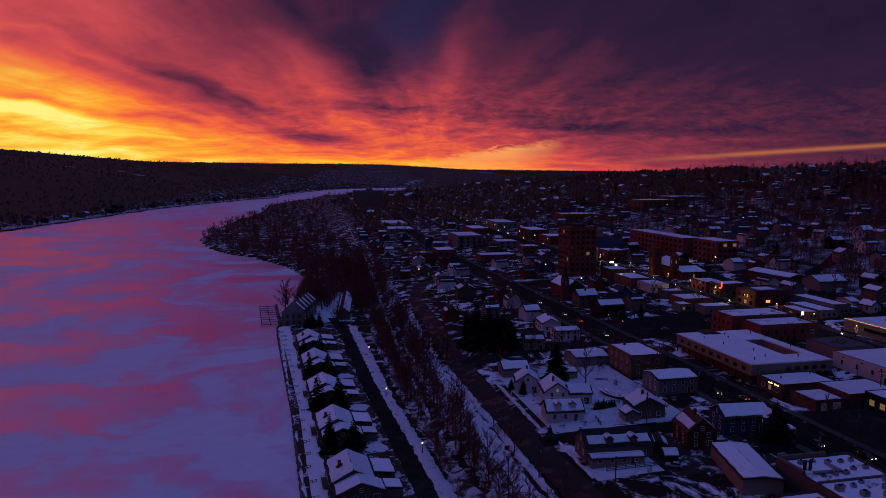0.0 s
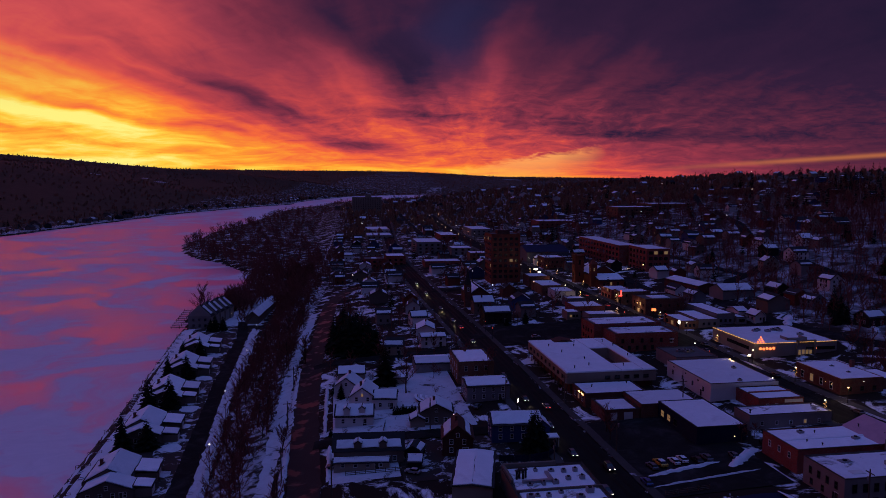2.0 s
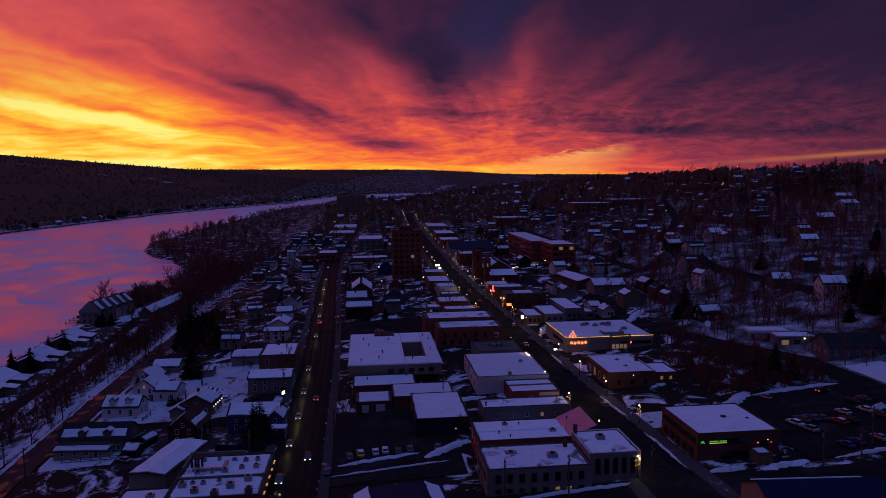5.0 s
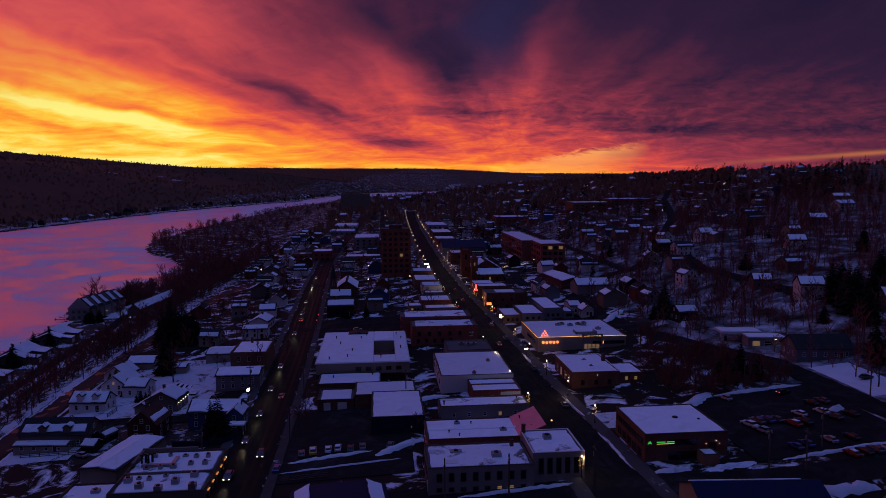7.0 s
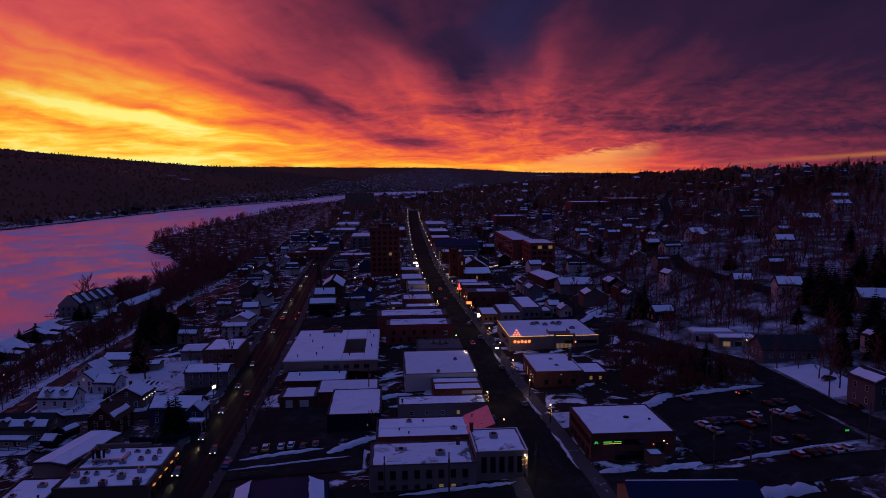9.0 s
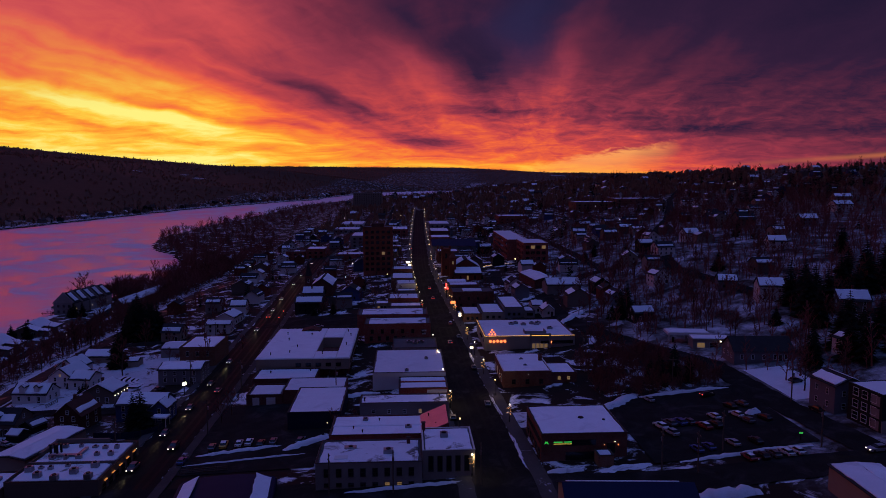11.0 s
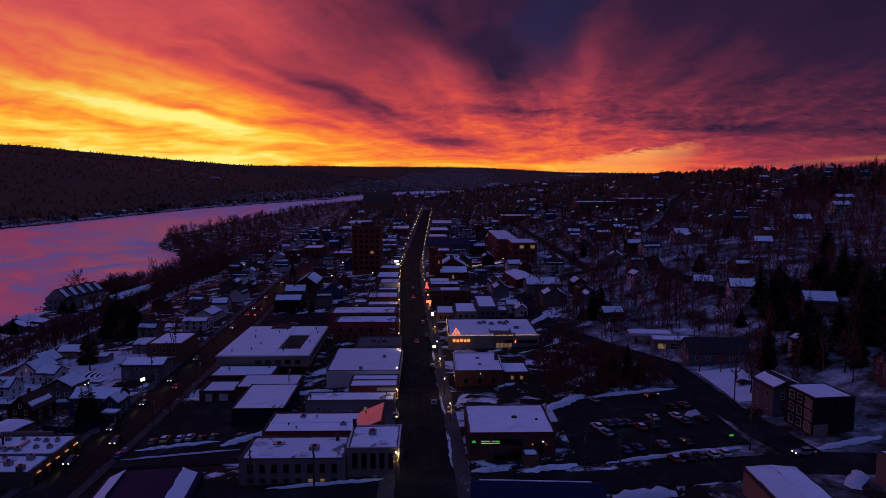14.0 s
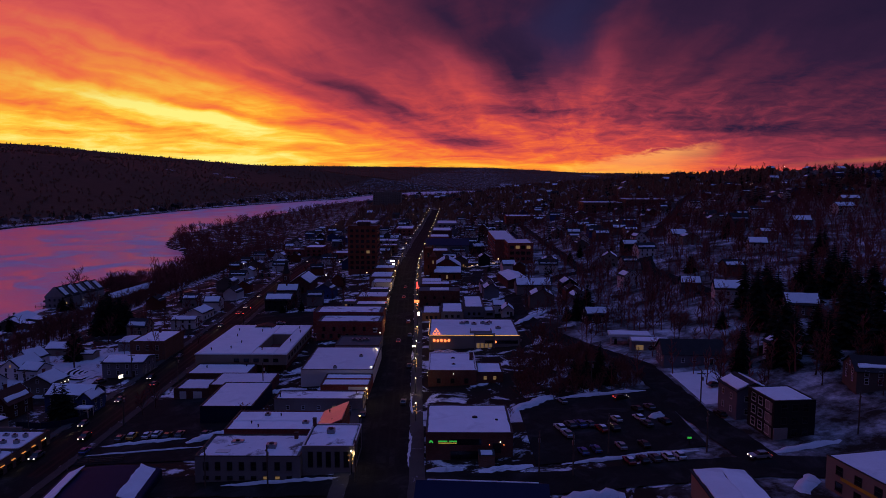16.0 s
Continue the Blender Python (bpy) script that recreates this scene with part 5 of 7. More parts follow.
annexe, aw, ad = flat_building("food_hall_annexe", "low annexe with a patchy snowy roof", 74.4, 82.2, 82.0, 93.0, 2.8, TAUPE, snow=0.95, cover=SNOW_MELTED)
roof_unit(annexe, 1.2, 2.0, 2.5, 1.3, 1.0, 0.8)
roof_unit(annexe, -1.8, -1.4, 2.5, 0.9, 0.9, 0.6)
roof_pipe(annexe, 2.6, -2.4, 2.5, 0.7, 0.12)
for i in range(5):
    part("awning_light", Shape().box(-0.5, 0.5, 0.05, 0.3, 0, 0.12), LAMP_ORANGE, food, "warm light under the eaves", at=wall_pose("e", w, d, -6 + i * 3, 2.4))
window_row(food, "e", w, d, 6, 0.7, 1.4, 1.3, frame=DARK_TRIM)
wall_lamp(food, "e", w, d, 6.8, 2.6, LAMP_WHITE)
gable_house("town_house", "double house with a black roof half clear of snow", 60.2, 121.6, 13.4, 6.6, 2.9, 2.3, TAUPE, turn=-4, seed=13, snow=(0.5, 0.6), storeys=1, chimney=False)
gable_house("porch", "snow-topped porch along the double house", 58.6, 117.2, 10.5, 2.2, 1.6, 0.4, CREAM, turn=-4, seed=14, storeys=1, chimney=False, category="porch")
for x, y in ((58.0, 119.6), (62.8, 119.3)):
    gable_house("dormer", "small dark dormer on the double house", x, y, 1.4, 2.0, 4.4, 0.5, TAUPE, ridge="y", turn=-4, seed=int(x), windows=False, chimney=False, category="dormer", over=0.15, base=7.0)
gable_house("garden_shed", "small dark garden shed under snow", 69.2, 120.6, 3.2, 3.6, 1.6, 1.1, BLACK, ridge="y", turn=-20, seed=15, windows=False, chimney=False, snow=(0.6, 0.5))
gable_house("garden_shed", "dark shed with snow on one slope", 68.6, 115.4, 2.6, 3.0, 1.5, 0.8, BLACK, turn=-10, seed=16, windows=False, chimney=False)
gable_house("town_house", "white house with dormers in a snowy roof", 58.0, 143.0, 8.4, 5.4, 2.3, 1.9, WHITE, turn=-6, seed=17, storeys=1, chimney=False)
for x in (56.2, 59.6):
    gable_house("dormer", "white dormer with a peaked snowy roof", x, 141.6, 1.3, 2.2, 4.0, 0.6, WHITE, ridge="y", turn=-6, seed=int(x), chimney=False, windows=False, category="dormer", over=0.15, base=6.9)
gable_house("town_house", "white house with a front-facing snowy gable", 60.6, 154.8, 6.4, 8.0, 3.0, 2.3, WHITE, ridge="y", turn=-10, seed=18)
gable_house("town_house", "low snowy rear wing of a white house", 65.6, 152.2, 5.4, 5.6, 2.6, 1.4, WHITE, turn=-8, seed=19, chimney=False)
gable_house("town_house", "white cross-gabled house with a front porch", 57.0, 164.8, 6.2, 6.4, 2.8, 2.2, WHITE, ridge="y", turn=-14, seed=20)
gable_house("garage", "pale garage under deep snow", 58.0, 178.8, 7.4, 6.0, 2.0, 1.4, CREAM, turn=-2, seed=21, windows=False, chimney=False)
gable_house("garage", "small pale garage with a flat snowy roof", 70.6, 170.4, 3.6, 4.0, 1.8, 0.5, CREAM, seed=22, windows=False, chimney=False)
gable_house("long_shed", "low pale hall under deep snow", 80.6, 181.5, 9.8, 9.0, 2.4, 0.8, STUCCO, seed=23, windows=False, chimney=False)
side_house = gable_house("town_house", "taupe house with a row of white wall bulbs", 76.0, 139.2, 7.4, 6.4, 2.8, 1.9, TAUPE, ridge="y", turn=-6, seed=24)
for i in range(5):
    part("wall_bulb", Shape().ball((0, 0, 0), 0.11, 7, 4), LAMP_WHITE, side_house, "white bulb on the wall", at=pose(3.85, -2.8 + i * 1.4, 2.2))
gable_house("garage", "small cream garage with a shallow roof", 71.6, 137.4, 3.2, 3.6, 1.7, 0.9, CREAM, ridge="y", turn=-4, seed=25, windows=False, chimney=False)
gable_house("town_house", "flat-topped white house under snow", 84.6, 207.4, 8.0, 5.6, 3.2, 0.7, WHITE, seed=26, chimney=False)
gable_house("town_house", "white house with crossing snowy roofs", 84.2, 222, 6.6, 9.0, 2.8, 1.6, WHITE, ridge="y", turn=-6, seed=27)
gable_house("town_house", "cream house with a dark dormered roof", 71.6, 201.6, 6.2, 6.0, 3.0, 2.2, CREAM, turn=-6, seed=28, snow=(0.5, 0.4))
gable_house("town_house", "dark house with white trim beside the corner car park", 111.2, 232.6, 9.8, 9.0, 4.0, 2.2, BLACK, seed=29, snow=(0.7, 0.6))
gable_house("town_house", "dark two-storey house under snow", 110.2, 250.5, 8.0, 7.0, 4.2, 2.0, TAUPE, seed=30)
# ---- houses and sheds on the east slope ----
gable_house("town_house", "grey-blue two-storey house with a false front", 227.4, 97.8, 6.2, 7.0, 5.0, 1.4, GREY, ridge="y", turn=4, seed=31, snow=(0.8, 0.7), chimney=False)
blk, w, d = flat_building("black_block", "black-clad three-storey block with balconies", 226.0, 233.2, 84.6, 92.4, 6.6, BLACK, parapet=0.15, turn=6)
for st in range(3):
    window_row(blk, "w", w, d, 3, 0.6 + st * 2.1, 1.2, 1.3, frame=TRIM)
    window_row(blk, "s", w, d, 3, 0.6 + st * 2.1, 0.9, 1.1, frame=DARK_TRIM)
    part("pale_panel", Shape().box(-3.4, -1.6, 0.01, 0.06, 0, 1.7), STUCCO, blk, "pale rendered wall panel", at=wall_pose("w", w, d, 0, 0.2 + st * 2.1))
part("porch_base", Shape().box(-3.6, -1.2, -4.1, -3.9, -1.0, 2.1), STUCCO, blk)
gable_house("long_barn", "long grey barn with a dark bare roof", 229.6, 131.8, 13.6, 7.4, 2.6, 2.6, GREY, turn=-4, seed=32, snow=(0, 0), storeys=1, chimney=False, lit=0.2)
gable_house("white_shop", "pale workshop with a snow-covered roof", 211.0, 59.4, 7.4, 18, 3.2, 0.3, CREAM, ridge="y", turn=-2, seed=33, windows=False, chimney=False)
shopx, w, d = flat_building("corner_shop", "tan two-storey shop with a yellow sign band", 227.0, 238, 54, 68.4, 4.6, CREAM, turn=12, parapet=0.15)
for st in range(2):
    window_row(shopx, "w", w, d, 4, 0.5 + st * 2.2, 1.1, 1.1, frame=DARK_TRIM)
part("sign_band", Shape().box(-4.5, 3.5, 0.02, 0.08, 0, 0.45), SIGN_YELLOW, shopx, "yellow sign band with dark marks", at=wall_pose("w", w, d, -1, 2.1))
gable_house("navy_hall", "hall with a dark navy roof by the cross street", 178.2, 68.0, 18, 10, 2.6, 2.2, CREAM, turn=-4, seed=34, roof=NAVY, snow=(0.0, 0.3), windows=False, chimney=False)


def gas_station():
    root = thing("filling_station", "pale filling station with a flat canopy", "filling station", pose(222, 151.5, 16.6, 0, 0, -8))
    part("canopy", Shape().box(-6.4, 4.2, -1.8, 3.4, 2.5, 3.1), TRIM, root)
    part("canopy_snow", snow_patch(10, 4.8, 0.16, 2), SNOW, root, at=pose(-1.1, 0.8, 3.1))
    for x in (-5.6, -1.2, 3.0):
        part("canopy_post", Shape().box(-0.2, 0.2, -0.2, 0.2, -1, 2.5), TRIM, root, at=pose(x, 0.6, 0))
        part("pump", Shape().box(-0.3, 0.3, -0.2, 0.2, -0.5, 1.2), DARK_METAL, root, at=pose(x + 1.1, 0.6, 0.3))
    part("kiosk", Shape().box(-1.4, 8.2, -7.0, -2.4, -1.5, 2.5).box(-1.6, 8.4, -7.2, -2.2, 2.5, 2.8), STUCCO, root)
    part("kiosk_snow", snow_patch(9.4, 4.4, 0.16, 3), SNOW, root, at=pose(3.4, -4.7, 2.8))
    window(root, pose(0.6, -7.0, 0.6, 0, 0, 180), 1.8, 1.2, True)
    window(root, pose(3.6, -7.0, 0.6, 0, 0, 180), 1.8, 1.2, False)
    part("flood_lamp", Shape().ball((0, 0, 0), 0.2, 8, 5), LAMP_WHITE, root, at=pose(5.4, -7.3, 2.3))


gas_station()
FOOT.append((222, 149, 9, 8))
for i, (x, y, w, d, e, rs, wl, rd, sn, lab) in enumerate((
        (217.6, 178.4, 6.6, 5.6, 2.8, 1.9, BLACK, "x", (0.8, 0.6), "dark bungalow behind a spruce"),
        (254.5, 173.5, 7.2, 6.0, 4.6, 2.2, WHITE, "x", (0.95, 0.8), "tall white house on the slope with a snowy roof"),
        (258.6, 166.8, 3.6, 4.6, 2.6, 1.9, SANDSTONE, "y", (0.4, 0.3), "small dark red house with white trim"),
        (264, 150.4, 8.0, 6.4, 3.2, 2.6, TAUPE, "x", (0.9, 0.5), "dark timber house on the hillside"),
        (246, 122, 5.4, 5.6, 3.2, 1.8, WHITE, "y", (0.9, 0.5), "pale house among spruces"),
        (252, 98, 10, 7.0, 3.0, 2.0, TAUPE, "x", (0.3, 0.3), "low brown house beside the climbing road"),
        (240, 225, 6.4, 6.0, 3.6, 2.2, WHITE, "y", (0.9, 0.6), "pale house on the slope"),
        (243, 268, 6.8, 6.2, 3.8, 2.4, CREAM, "y", (0.8, 0.8), "cream house on the slope"),
        (259, 272, 8.0, 6.4, 3.8, 2.2, WHITE, "x", (0.3, 0.6), "white house with a dark roof"),
        (252, 196, 6.0, 5.4, 2.8, 2.0, GREY, "x", (0.9, 0.5), "grey cottage by the climbing road"),
        (282, 299, 7.2, 6.2, 3.6, 2.4, WHITE, "x", (0.9, 0.7), "white hillside house with a snowy roof"),
        (267, 322, 6.0, 7.0, 3.8, 2.6, SANDSTONE, "y", (0.3, 0.3), "red gabled house with a dark roof"),
        (267, 310, 6.0, 6.6, 3.6, 2.4, WHITE, "y", (0.5, 0.5), "white gabled house on the slope"),
        (313, 334, 9.0, 7.0, 4.2, 3.0, CREAM, "y", (0.5, 0.5), "tall cream house at the bend"),
        (320, 323, 9.5, 7.4, 4.0, 3.4, TAUPE, "x", (0.1, 0.1), "dark-roofed house at the bend"),
        (296, 247, 7.0, 6.4, 3.4, 2.2, WHITE, "x", (0.9, 0.7), "white house above the road"),
        (386, 346, 11, 7.0, 3.4, 2.2, WHITE, "x", (0.9, 0.9), "long white house near the hilltop"),
        (412, 386, 10, 8.0, 3.6, 2.0, CREAM, "x", (0.9, 0.9), "hilltop house with a snowy roof"),
        (218, 205, 6.0, 5.6, 3.0, 2.0, GREY, "y", (0.8, 0.5), "grey house beside the hill street"),
        (340, 300, 8.0, 7.0, 3.6, 2.2, GREY, "x", (0.9, 0.6), "grey house near the hilltop"))):
    gable_house("hill_house", lab, x, y, w, d, e, rs, wl, turn=(-12 if i % 2 else 8), ridge=rd, seed=60 + i, snow=sn)


# ---- the lakeside ----
def lake_house(x, y, big, seed):
    if big:
        root = gable_house("lake_house", "taupe lakeside house, snow melted round its chimney", x, y, 8.6, 10.6, 2.5, 2.2, TAUPE, ridge="y", turn=3, seed=seed, chimney=False, storeys=1, base=1.1, lit=0.0)
        chimney(root, -2.2, -0.6, 2.6, 4.9, 0.28)
        part("bare_ring", Shape().tube((0, 0, 0), (0, 0, 0.02), 0.75, 0.75, 10), SHINGLE_RED, root, "bare shingles round the chimney", at=pose(-2.2, -0.6, 4.03, 0, -27, 0))
        gx, gw, gd, gy, e = 6.4, 4.2, 6.5, 0.6, 2.2
    else:
        root = gable_house("lake_house", "low lakeside house with a wide snowy gable", x + 1.6, y, 9.6, 4.6, 2.1, 1.9, TAUPE, ridge="y", turn=3, seed=seed, chimney=False, storeys=1, base=1.1, lit=0.0)
        gx, gw, gd, gy, e = 6.2, 3.4, 3.8, 0.2, 1.9
    part("garage_wing", Shape().box(gx - gw / 2, gx + gw / 2, gy - gd / 2, gy + gd / 2, -0.8, e), TAUPE, root)
    part("garage_roof", Shape().slab([(gx - gw / 2, gy - gd / 2 - 0.2, e + 0.7), (gx + gw / 2 + 0.3, gy - gd / 2 - 0.2, e + 0.1), (gx + gw / 2 + 0.3, gy + gd / 2 + 0.2, e + 0.1), (gx - gw / 2, gy + gd / 2 + 0.2, e + 0.7)], 0.14), SHINGLE, root)
    part("garage_snow", snow_patch(gw, gd, 0.15, seed, 0.2), SNOW, root, at=pose(gx + 0.1, gy, e + 0.42, 0, 8.5, 0))
    part("garage_door", Shape().box(gx + gw / 2, gx + gw / 2 + 0.05, gy - 1.1, gy + 1.1, -0.1, 1.6), TRIM, root)
    part("balcony", Shape().box(-5.6, -4.2, -2.4, 2.4, 0.5, 0.62).box(-5.6, -5.52, -2.4, 2.4, 0.62, 1.2), TIMBER, root)
    return root


for i in range(5):
    lake_house(9.4 - i * 1.45, 132.6 + i * 28.6, True, 100 + i)
    lake_house(9.0 - i * 1.45, 125.2 + i * 28.6, False, 110 + i)


def lake_block(x, y, n=5):
    """Waterside homes in a stepped row under one steep roof, balconies towards the ice."""
    root = thing("lakeside_block", "pale waterside apartment block under a steep stepped roof", "apartment block", pose(x, y, 1.0, 0, 0, -6))
    for i in range(n):
        y0, y1, u, e, top = -12 + i * 5.2, -12 + (i + 1) * 5.2, i * 0.7, 5.4, 9.6 + (0.35 if i % 2 else 0.0)
        part("wall", Shape().box(u - 4.6, u + 4.6, y0, y1, -1.4, e).add([(u - 4.6, y0, e), (u + 4.6, y0, e), (u, y0, top), (u - 4.6, y1, e), (u + 4.6, y1, e), (u, y1, top)], [(0, 1, 2), (4, 3, 5)]), STUCCO, root)
        pitch = math.degrees(math.atan2(top - e, 4.6))
        for q in (-1, 1):
            quad = [(u + q * 5.0, y0 - 0.1, e - 0.3), (u + q * 5.0, y1 + 0.05, e - 0.3), (u, y1 + 0.05, top + 0.1), (u, y0 - 0.1, top + 0.1)]
            part("roof", Shape().slab(quad if q > 0 else quad[::-1], 0.14), SHINGLE_RED if q < 0 else SHINGLE, root)
            part("roof_snow", snow_patch(5.0 if q > 0 else 2.2, 2.9 if q > 0 else 1.8, 0.14, i + q, 0.45), SNOW, root, at=pose(u + q * 2.5, (y0 + y1) / 2 + 0.3, (e + top) / 2 + 0.16, 0, q * pitch, 0))
        part("party_wall", Shape().add([(u - 4.9, y0 - 0.12, e), (u + 4.9, y0 - 0.12, e), (u, y0 - 0.12, top + 0.45), (u - 4.9, y0 + 0.14, e), (u + 4.9, y0 + 0.14, e), (u, y0 + 0.14, top + 0.45)], [(0, 1, 2), (4, 3, 5), (1, 4, 5, 2), (3, 0, 2, 5)]), STUCCO, root)
        for st in range(2):
            part("balcony", Shape().box(u - 6.0, u - 4.6, y0 + 0.5, y1 - 0.5, 0.3 + st * 2.4, 0.42 + st * 2.4).box(u - 6.0, u - 5.93, y0 + 0.5, y1 - 0.5, 0.42 + st * 2.4, 1.1 + st * 2.4), TIMBER, root)
            window(root, pose(u - 4.6, (y0 + y1) / 2, 0.5 + st * 2.4, 0, 0, 90), 1.6, 1.4, False)
    for u in (-2.4, 0.0, 2.4):
        for st in range(2):
            window(root, pose(u, -12.12, 0.9 + st * 2.4, 0, 0, 180), 0.9, 1.1)
    for i in range(3):
        part("wall_lamp", Shape().ball((0, 0, 0), 0.16, 7, 4), LAMP_WARM, root, at=pose(4.7 + i * 1.4, -10.5 + i * 10, 2.4))


lake_block(-0.6, 293)
FOOT.append((0, 294, 8, 16))
gable_house("boat_barn", "long boat barn, snow on one roof slope only", 20.6, 308, 5.6, 42, 2.8, 2.4, TAUPE, ridge="y", turn=-6, seed=130, windows=False, chimney=False, roof=SHINGLE_RED, snow=(0.97, 0.25))


def pier(x, y, n=9):
    root = thing("pier", "timber boat pier frozen into the ice", "pier", pose(x, y, 0, 0, 0, 4))
    part("walkway", Shape().box(-0.5, 0.5, 0, n * 5.0, 0.55, 0.7), TIMBER, root)
    for i in range(n):
        f = part("finger", Shape().box(-8, -0.5, i * 5.0, i * 5.0 + 0.5, 0.5, 0.64), TIMBER, root)
        for u in (-7.6, -4.2, -0.8):
            part("pile", Shape().tube((u, i * 5.0 + 0.25, -0.8), (u, i * 5.0 + 0.25, 1.3), 0.12, 0.1, 6), BARK, f)


pier(-7.0, 288)
seawall = Shape()
for i in range(40):
    y = 112 + i * 4.3
    x = near_shore(y)
    seawall.box(x - 0.1, x + 0.5, y, y + 4.3, -0.8, 0.75)
tagged(part("seawall", seawall, TIMBER), "low timber seawall along the ice", "seawall", kind="structure")


def dock_rail(x, y, turn):
    root = thing("dock_ladder", "small timber dock frame on the seawall", "dock", pose(x, y, 0.9, 0, 0, turn), group="dock frames along the seawall")
    part("deck", Shape().box(-1.6, 1.4, -0.45, 0.45, 0, 0.08), TIMBER, root)
    for u in (-1.5, -0.5, 0.5, 1.3):
        part("post", Shape().box(-0.05, 0.05, -0.05, 0.05, -0.5, 0.9), BARK, root, at=pose(u, 0.42, 0))
    part("rail", Shape().box(-1.55, 1.35, 0.38, 0.46, 0.8, 0.88).box(-1.55, 1.35, 0.38, 0.46, 0.4, 0.46), BARK, root)


for i in range(22):
    y = 119 + i * 7.1
    dock_rail(near_shore(y) + 1.6 + 0.3 * (i % 3), y, 8 + (i * 37) % 16)


# ---- trees ----
def twig(shape, a, b, rad, r, slim):
    """A tapering twig: three-sided, or for the finest ones a single sliver."""
    if not slim:
        return shape.tube(a, b, rad, rad * 0.4, 3, False)
    side = (b - a).cross(Vector((r.uniform(-1, 1), r.uniform(-1, 1), r.uniform(-1, 1)))).normalized() * rad
    return shape.add([a - side, a + side, b], [(0, 1, 2)])


def bare_tree_shapes(seed, high, wide=0.42, limbs=9, subs=5, twigs=5, thick=0.022, slim=False):
    """A leafless tree: trunk with limbs, and a crown of fine twigs."""
    r = random.Random(seed)
    trunk, crown = Shape(), Shape()
    lean = Vector((r.uniform(-0.06, 0.06), r.uniform(-0.06, 0.06), 1))
    base_r = high * 0.020
    spine = [Vector((0, 0, -0.4))]
    for i in range(1, 6):
        spine.append(spine[-1] + Vector((lean.x + r.uniform(-0.08, 0.08), lean.y + r.uniform(-0.08, 0.08), 1)) * (high * 0.17))
    for i in range(5):
        trunk.tube(spine[i], spine[i + 1], base_r * (1 - i * 0.19), base_r * (0.81 - i * 0.18) + 0.01, 5, False)
    for i in range(limbs):
        f = 0.28 + 0.7 * i / limbs
        k = min(4, int(f * 5))
        p = spine[k].lerp(spine[k + 1], f * 5 - k)
        a = i * 2.4 + r.uniform(-0.5, 0.5)
        rise = r.uniform(0.6, 1.3) + f * 0.6
        ln = high * wide * (1.15 - 0.75 * f) * r.uniform(0.75, 1.15)
        d = Vector((math.cos(a), math.sin(a), rise)).normalized()
        q = p + d * ln
        trunk.tube(p, q, base_r * (0.50 - 0.3 * f), base_r * 0.10 + thick, 4, False)
        for j in range(subs):
            g0 = 0.25 + 0.75 * (j + r.random() * 0.6) / subs
            s0 = p.lerp(q, min(1, g0))
            dd = (d + Vector((r.uniform(-0.9, 0.9), r.uniform(-0.9, 0.9), r.uniform(-0.2, 0.7)))).normalized()
            s1 = s0 + dd * ln * r.uniform(0.28, 0.55)
            twig(crown, s0, s1, base_r * 0.08 + thick, r, slim)
            for t in range(twigs):
                t0 = s0.lerp(s1, 0.15 + 0.85 * (t + r.random()) / (twigs + 0.2))
                td = (dd + Vector((r.uniform(-1, 1), r.uniform(-1, 1), r.uniform(-0.3, 0.9)))).normalized()
                twig(crown, t0, t0 + td * ln * r.uniform(0.16, 0.38), thick, r, True)
    return trunk, crown


def conifer_shapes(seed, high, wide=0.19, tiers=0):
    """A spruce: trunk, and tiers of drooping boughs with a ragged outline."""
    r = random.Random(seed)
    trunk = Shape().tube((0, 0, -0.3), (0, 0, high * 0.96), high * 0.016, 0.01, 5, False)
    crown = Shape()
    tiers = tiers or int(15 + high * 0.8)
    for i in range(tiers):
        f = i / tiers
        z = high * (0.07 + 0.91 * f)
        reach = high * wide * (1 - f) ** 0.85 + 0.06
        n = max(5, int(12 - 6 * f)) if tiers > 12 else 6
        for j in range(n):
            a = 2 * math.pi * (j + r.random() * 0.9) / n + i
            ln = reach * r.uniform(0.62, 1.2)
            c, s = math.cos(a), math.sin(a)
            half = ln * r.uniform(0.20, 0.34)
            dip = ln * r.uniform(0.25, 0.5)
            tipz = z - dip
            p0 = (0.02 * c, 0.02 * s, z + 0.10 * ln)
            l = (c * ln * 0.6 - s * half, s * ln * 0.6 + c * half, z - dip * 0.75)
            q = (c * ln * 0.6 + s * half, s * ln * 0.6 - c * half, z - dip * 0.75)
            m = (c * ln * 0.62, s * ln * 0.62, z - dip * 0.35)
            e = (c * ln, s * ln, tipz)
            crown.add([p0, l, m, q, e], [(0, 1, 2), (0, 2, 3), (1, 4, 2), (2, 4, 3)])
    return trunk, crown


TREES, SPRUCES = [], []
for i, (h, wd, lb) in enumerate(((7.5, 0.42, 10), (6.2, 0.46, 9), (9.0, 0.36, 11), (5.0, 0.5, 9), (8.0, 0.32, 10), (4.0, 0.5, 8))):
    a, b = bare_tree_shapes(40 + i, h, wd, lb + 1, 7, 11, 0.018, i % 2 == 1)
    TREES.append((a.mesh("trunk", BARK), b.mesh("crown", TWIG)))
for i, (h, wd) in enumerate(((7.5, 0.22), (6.6, 0.26), (8.6, 0.20), (7.0, 0.24))):
    a, b = conifer_shapes(60 + i, h, wd)
    SPRUCES.append((a.mesh("trunk", BARK), b.mesh("crown", NEEDLES)))


